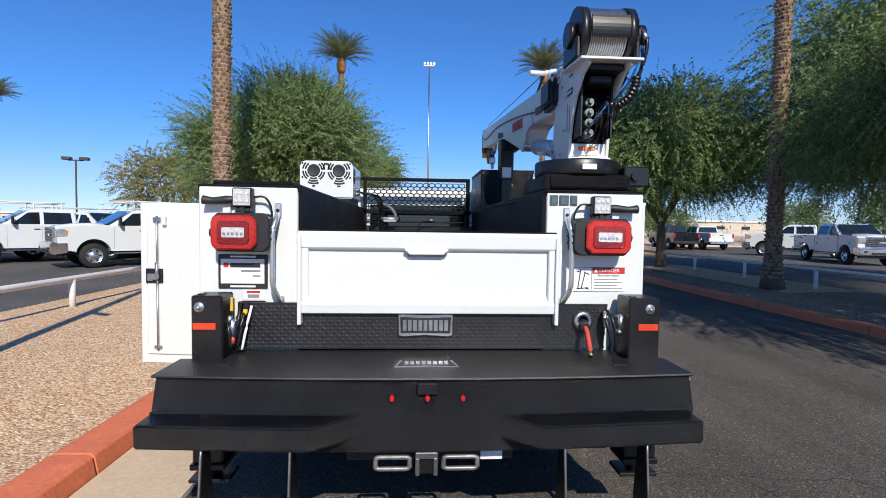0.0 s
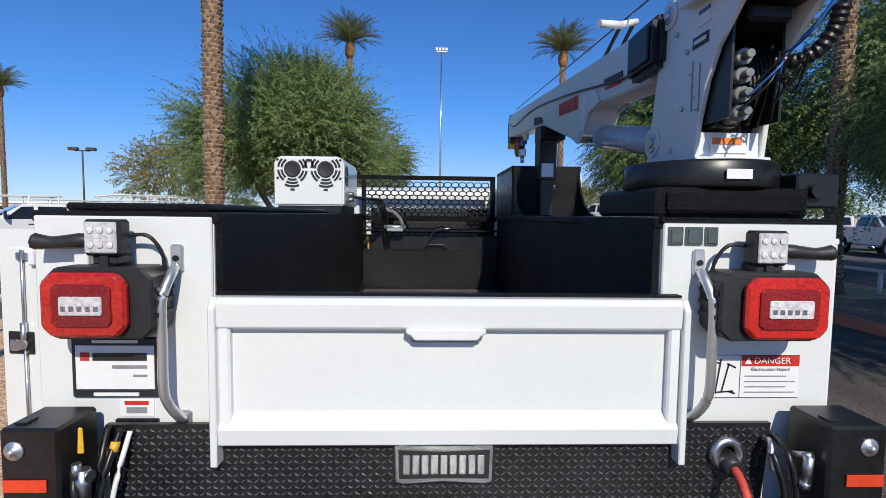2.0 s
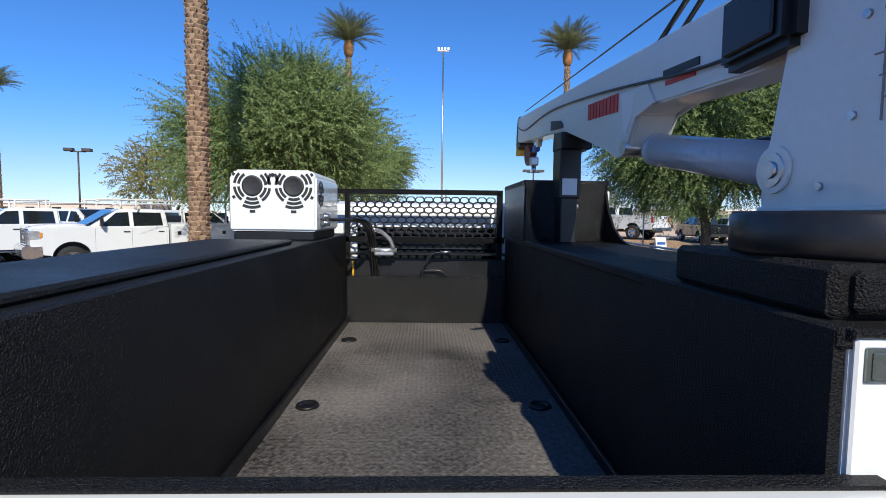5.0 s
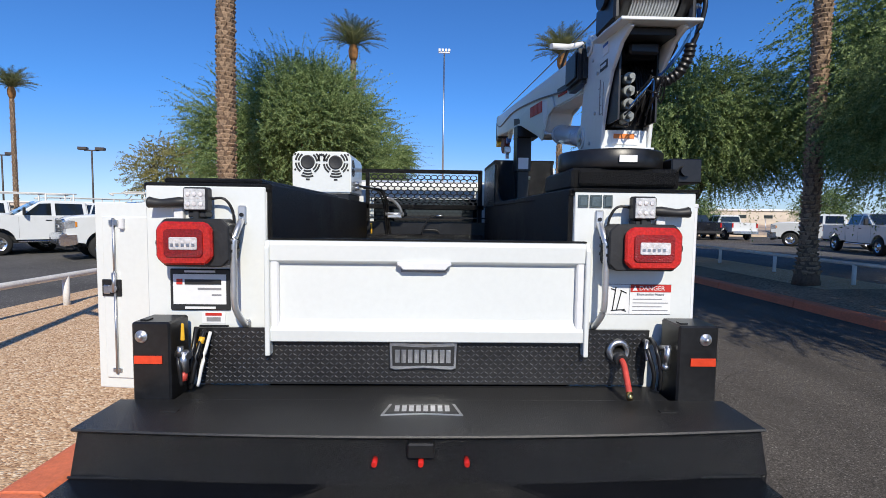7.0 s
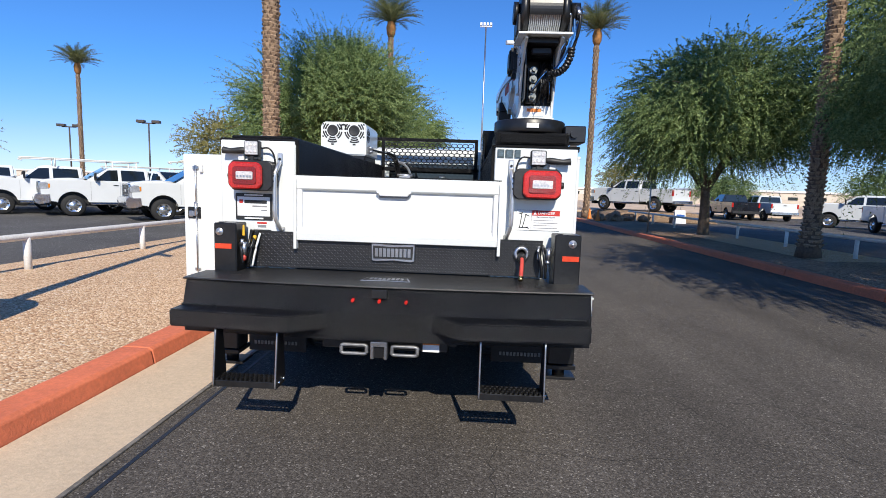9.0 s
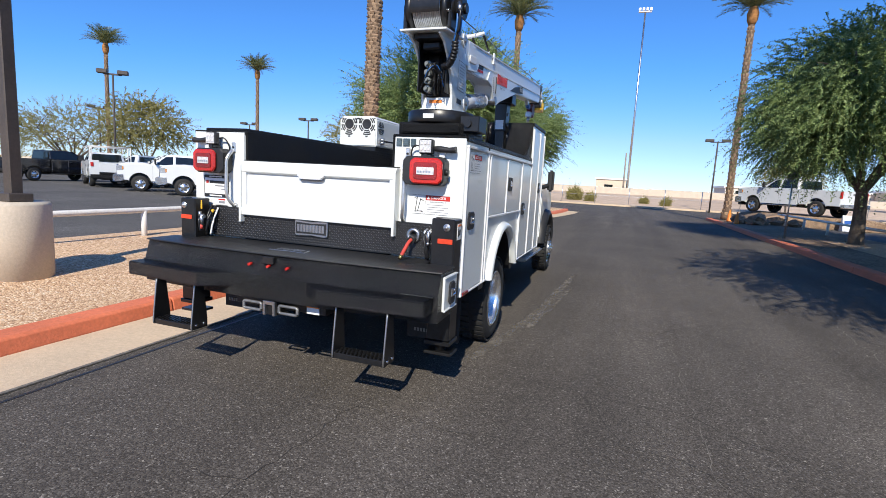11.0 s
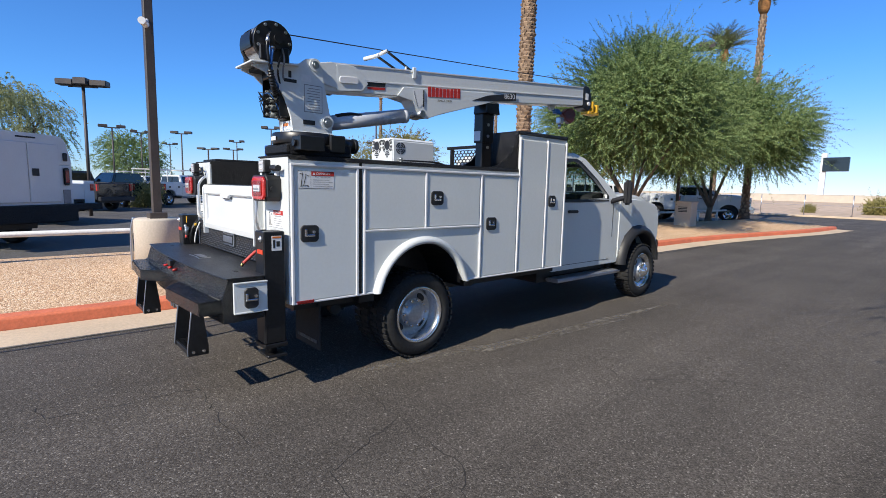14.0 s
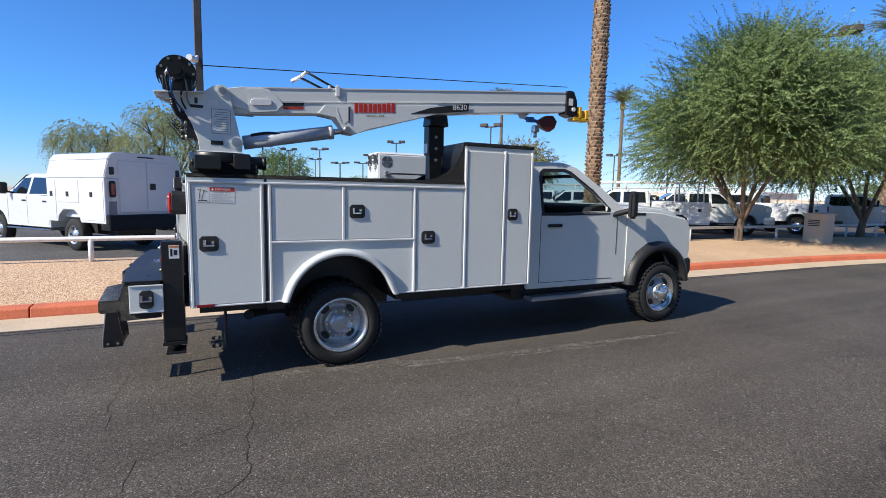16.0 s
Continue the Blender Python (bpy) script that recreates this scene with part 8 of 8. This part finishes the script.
for i, (x, y, h) in enumerate(((-33.0, 10.2, 30), (-33.2, 13.6, 78), (-37.0, 17.8, 70), (-46.0, 10.5, 30), (-27.5, 21.5, 60), (-28.0, 25.0, 100))):
    copy_thing((pk_rack, pk_rack, pk_svc)[i % 3], pose(x, y, 0.06, 0, 0, h))
copy_thing(pk_black, pose(-33.6, 22.4, 0.06, 0, 0, 0))
pk_flat = parked(pickup("white crew-cab truck with a black flatbed parked in a row", M["truck_white"], "flatbed", True), -10.6, 24.4, -35)
copy_thing(pk_flat, pose(-11.8, 28.4, 0.06, 0, 0, 333))
copy_thing(pk_svc, pose(-10.4, 29.6, 0.06, 0, 0, 100))
copy_thing(pk_white, pose(-24.6, 23.9, 0.06, 0, 0, 134))
copy_thing(pk_white, pose(-15.5, 25.0, 0.06, 0, 0, 250))

for o in list(scene.objects):
    if o.name.split(".")[0] == "pickup_truck" and o.parent is None:
        tagged(o, group="parked fleet trucks")


# ---- site furniture ----
GROUPS = {"parking_lot_lamp": "lamps over the parking lot", "palm_tree": "palms along the verges", "mesquite_tree": "mesquites along the verges", "guard_rail": "pipe rails beside the driveway", "desert_shrub": "shrubs on the embankment", "traffic_cone": "cones by the kerb", "boulder": "boulders on the verge", "warehouse": "buildings beyond the freeway", "crack": "cracks in the driveway", "snag_post": "posts on the embankment"}
def rail_run(name, x, ys, z, label, h=0.52):
    r = thing(name, (x, ys[0], z), label, "rail")
    for y in ys:
        part("post", rod((x, y, z - 0.1), (x, y, z + h), 0.045, n=12), M["rail"], r)
    part("rail_pipe", rod((x, ys[0] - 1.2, z + h), (x, ys[-1] + 1.2, z + h), 0.045, n=12), M["rail"], r)
    return r


rail_run("guard_rail", -5.15, [-12.76 + 2.3 * k for k in range(19)], 0.33, "low white pipe rail along the gravel", 0.42)
rail_run("guard_rail", 9.75, [-6.6 + 2.6 * k for k in range(14)], 0.22, "low white pipe rail behind a dirt verge", 0.5)

# concrete pillar with lamp pole
PX, PY = -3.72, 2.95
pole = thing("lamp_pole", (PX, PY, 0.27), "dark bronze lamp pole on a cream concrete pillar", "lamp pole")
part("pillar", lathe([(0.2, 0.315), (1.02, 0.315), (1.05, 0.30), (1.05, 0.0)], (PX, PY, 0), "z", 40), M["pillar"], pole)
part("base_cover", box(PX - 0.12, PX + 0.12, PY - 0.12, PY + 0.12, 1.05, 1.14, 0.01), M["brown_metal"], pole)
part("shaft", box(PX - 0.06, PX + 0.06, PY - 0.06, PY + 0.06, 1.1, 9.5, 0.01), M["brown_metal"], pole)
part("conduit", tube([(PX - 0.09, PY - 0.335, 0.22), (PX - 0.09, PY - 0.335, 0.8), (PX - 0.06, PY - 0.3, 1.06)], 0.02, 8), M["steel"], pole)
part("security_camera", merge(rod((PX + 0.10, PY - 0.05, 3.83), (PX + 0.34, PY - 0.14, 3.81), 0.05), rod((PX + 0.04, PY - 0.02, 3.90), (PX + 0.13, PY - 0.05, 3.84), 0.03)), M["label"], pole, "white bullet camera")
part("lamp_head", box(PX - 0.3, PX + 0.3, PY - 0.2, PY + 0.2, 9.5, 9.75, 0.02), M["brown_metal"], pole)


def lot_lamp(x, y, h=6.5, turn=0, heads=2, label="dark parking-lot lamp with two box heads"):
    p = thing("parking_lot_lamp", (0, 0, 0), label, "lamp")
    part("shaft", rod((0, 0, 0), (0, 0, h), 0.07, 0.06, 10), M["brown_metal"], p)
    part("cross_arm", box(-0.55, 0.55, -0.04, 0.04, h - 0.08, h + 0.02, 0.01), M["brown_metal"], p)
    for s in (-1, 1):
        part("lamp_head", box(s * 0.62 - 0.32, s * 0.62 + 0.32, -0.22, 0.22, h - 0.02, h + 0.22, 0.03), M["brown_metal"], p)
    if heads == 3:
        part("lamp_head", box(-0.25, 0.25, -0.32, 0.32, h, h + 0.28, 0.03), M["brown_metal"], p)
    p.matrix_basis = pose(x, y, 0, 0, 0, turn)
    return p


l0 = lot_lamp(-26.9, 41.5, 6.5, 10)
for x, y, s, tn in ((-35.2, 43.0, 0.95, 15), (-48.4, 14.2, 0.95, 60), (-43.6, 15.2, 0.7, 50), (-31.6, 25.3, 1.16, 40), (-47.2, 18.6, 0.75, 70), (-44.7, 21.5, 1.08, 60), (-44, 8, 0.9, 80), (-55, 12, 1.0, 80), (-62, 24, 1.05, 70), (-58, 3, 0.95, 85), (-70, 18, 1.0, 75), (-45, 34, 1.0, 50), (9.4, 46.5, 0.9, 0)):
    copy_thing(l0, pose(x, y, 0, 0, 0, tn) @ Matrix.Diagonal((1, 1, s, 1)))
lot_lamp(-4.7, 22.9, 7.5, 40)
lot_lamp(-21.0, 3.9, 5.45, 60, 3, "dark parking-lot lamp with three box heads")

# tall mast
mast_pole = thing("flood_mast", (3.5, 132, 0), "very tall slender floodlight mast", "light mast")
part("shaft", rod((3.5, 132, 0), (3.5, 132, 43.5), 0.3, 0.17, 12), M["steel"], mast_pole)
part("ring", merge(box(2.0, 5.0, 131.7, 132.3, 43.4, 43.7, 0.05)), M["steel"], mast_pole)
for k in range(4):
    part("flood_lamp", box(2.0 + 0.83 * k, 2.55 + 0.83 * k, 131.5, 131.9, 43.7, 44.4, 0.05), M["label"], mast_pole)

# blue pylon sign
sign = thing("pylon_sign", (0, 0, 0), "blue square sign on a white pylon", "sign")
part("pylon", prism([(-0.8, 0), (0.8, 0), (0.72, 2.4), (0.8, 4.7), (-0.8, 4.7), (-0.72, 2.4)], "y", -0.2, 0.2, 0.03), M["label"], sign)
part("panel", box(-0.85, 0.85, -0.25, 0.25, 4.7, 6.55, 0.08, 2), M["blue_vinyl"], sign, "blue sign panel")
part("emblem", merge(*[box(x0, x1, -0.28, -0.25, z0, z1, 0.02) for x0, x1, z0, z1 in ((-0.5, -0.42, 5.5, 6.3), (0.42, 0.5, 5.5, 6.3), (-0.45, 0.45, 5.46, 5.54), (-0.45, 0.45, 6.26, 6.34), (-0.22, -0.1, 5.62, 6.2), (0.1, 0.22, 5.62, 6.2))]), M["label"], sign)
part("word_bar", box(-0.6, 0.6, -0.27, -0.25, 5.0, 5.18), M["label"], sign)
sign.matrix_basis = pose(-60.3, 27.9, 0, 0, 0, 62)

# far side of the cross street: fence, embankment, wall, freeway
structure("embankment", prism([(47.0, -0.05), (48.0, 0.05), (62, 0.62), (75, 0.85), (76, 0.88), (400, 0.9), (400, -0.05)], "x", -400, 400), M["desert"], "tan dirt embankment below a freeway", "embankment")
structure("kerb_far", box(-120, 120, 47.0, 47.25, 0, 0.16, 0.02), M["concrete"], "pale concrete kerb on the far side of the street", "kerb")
structure("freeway_wall", box(-200, 120, 76, 76.3, 0.8, 1.8, 0.02), M["pillar"], "low cream wall along the freeway", "wall")
fence = thing("chain_fence", (0, 48.4, 0.05), "grey chain-link fence along the embankment", "fence")
for k in range(-16, 17):
    part("fence_post", rod((k * 3.0, 48.4, 0), (k * 3.0, 48.4, 1.7), 0.03, n=8), M["steel"], fence)
for z in (0.12, 0.9, 1.68):
    part("fence_wire", rod((-48, 48.4, z), (48, 48.4, z), 0.008, n=5), M["steel"], fence)
for i, (x, y, w, h, col) in enumerate(((-0.4, 130, 7, 2.9, (0.6, 0.5, 0.38)), (38, 120, 30, 2.2, (0.66, 0.6, 0.52)), (66, 110, 34, 2.6, (0.6, 0.52, 0.42)), (-90, 120, 46, 2.4, (0.58, 0.5, 0.42)))):
    b = thing("warehouse", (x, y, 0.9), "low tan commercial building in the distance", "building")
    wm = mat("building_wall", col, 0.85, var=0.08, scale=0.5)
    part("wall", box(x - w / 2, x + w / 2, y, y + 14, 0.85, 0.9 + h, 0.05), wm, b)
    part("roof", box(x - w / 2 - 0.3, x + w / 2 + 0.3, y - 0.3, y + 14.3, 0.9 + h, 1.3 + h, 0.05), M["label"], b)
    for k in range(int(w / 6)):
        wx = x - w / 2 + 3 + 6 * k
        part("window", box(wx - 1, wx + 1, y - 0.06, y + 0.02, 1.7, 2.6, 0.02), M["tint"], b)
bill = thing("billboard", (-16, 118, 2), "dark electronic billboard on a white post", "billboard")
part("post", box(-20.1, -19.2, 117.6, 118.4, 0.8, 9.6, 0.05), M["label"], bill)
part("screen", box(-19.7, -15.7, 117.3, 117.9, 6.2, 8.8, 0.05), M["tint"], bill)
for x, y, h in ((3.2, 90.5, 6.4), (2.5, 91.5, 7.8)):
    s = thing("snag_post", (x, y, 0.55), "weathered wooden post on the embankment", "post")
    part("post", rod((x, y, 0.3), (x - 0.05, y, h), 0.15, 0.11, 10), M["wood_grey"], s)
bush_m = crown_mesh("shrub", 44, 1.3, 0.8, 0.7, 900, 0.16, M["leaf_dry"], 0.1, 9)
for x, y, z, s in ((-2.2, 52.5, 0.15, 0.8), (-0.6, 51.8, 0.12, 0.55), (4.5, 53, 0.15, 0.45), (6.4, 51.5, 0.12, 0.5), (-6.5, 52, 0.12, 0.45), (-28.4, 7.4, 0.06, 0.8)):
    b = thing("desert_shrub", (0, 0, 0), "dry tan desert shrub", "shrub")
    o = new("crown", bush_m)
    o.parent = b
    b.matrix_basis = pose(x, y, z, 0, 0, x * 50) @ Matrix.Diagonal((s * 0.62, s * 0.62, s, 1))
# street sign and board by the far verge
st = thing("street_sign", (7.75, 19.6, 0.2), "grey sign plate on a thin post", "sign")
part("post", rod((7.75, 19.6, 0.1), (7.75, 19.6, 2.6), 0.025, n=8), M["steel"], st)
part("plate", box(7.58, 7.92, 19.57, 19.59, 2.15, 2.65, 0.005), M["grey_ink"], st)
bd = thing("sandwich_board", (13.0, 29.4, 0.06), "white sandwich board with blue print", "sign board")
part("board", prism([(29.2, 0.06), (29.7, 0.06), (29.48, 0.85), (29.42, 0.85)], "x", 12.75, 13.35, 0.01), M["label"], bd)
part("print_bar", box(12.82, 13.28, 29.30, 29.33, 0.45, 0.6), M["blue_vinyl"], bd)
for k, (x, y, s) in enumerate(((7.9, 27.6, 0.42), (8.6, 27.0, 0.5), (9.4, 27.3, 0.45), (8.2, 28.2, 0.35), (10.0, 26.6, 0.4))):
    rk = bmesh.new()
    bmesh.ops.create_icosphere(rk, subdivisions=2, radius=s)
    for v in rk.verts:
        v.co *= 0.8 + 0.5 * noise.noise(v.co * 3 + Vector((k * 7, 0, 0)))
        v.co.z *= 0.75
    tagged(part("boulder", moved(rk, Matrix.Translation((x, y, 0.2 + s * 0.4))), M["dirt"]), "tan boulder on the verge", "rock")
for x, y in ((7.75, 27.3), (7.8, 29.4)):
    c = thing("traffic_cone", (x, y, 0.17), "orange traffic cone by the kerb", "cone")
    part("cone", lathe([(0.17, 0.14), (0.2, 0.13), (0.75, 0.03), (0.75, 0.0)], (x, y, 0), "z", 16), M["orange_vinyl"], c)

# utility pedestal between the trees
structure("display_mound", prism([(8.9, 0.04), (9.6, 0.5), (10.2, 0.66), (14.2, 0.66), (15.0, 0.5), (15.6, 0.04)], "y", 29.9, 36.0, 0.05), M["dirt"], "low dirt mound for a display truck", "mound")
ped = thing("utility_pedestal", (-3.9, 22.0, 0.2), "weathered grey utility pedestal under the trees", "utility box")
part("cabinet", merge(box(-4.25, -3.6, 21.7, 22.3, 0.2, 1.25, 0.02), box(-4.28, -3.57, 21.67, 22.33, 1.22, 1.28, 0.01)), M["pillar"], ped)
part("vent", merge(*[box(-4.1, -3.75, 21.685, 21.698, 0.85 + 0.06 * k, 0.88 + 0.06 * k) for k in range(4)]), M["ink"], ped)

for o in list(scene.objects):
    kind_of = o.name.split(".")[0]
    if o.parent is None and kind_of in GROUPS:
        tagged(o, group=GROUPS[kind_of])
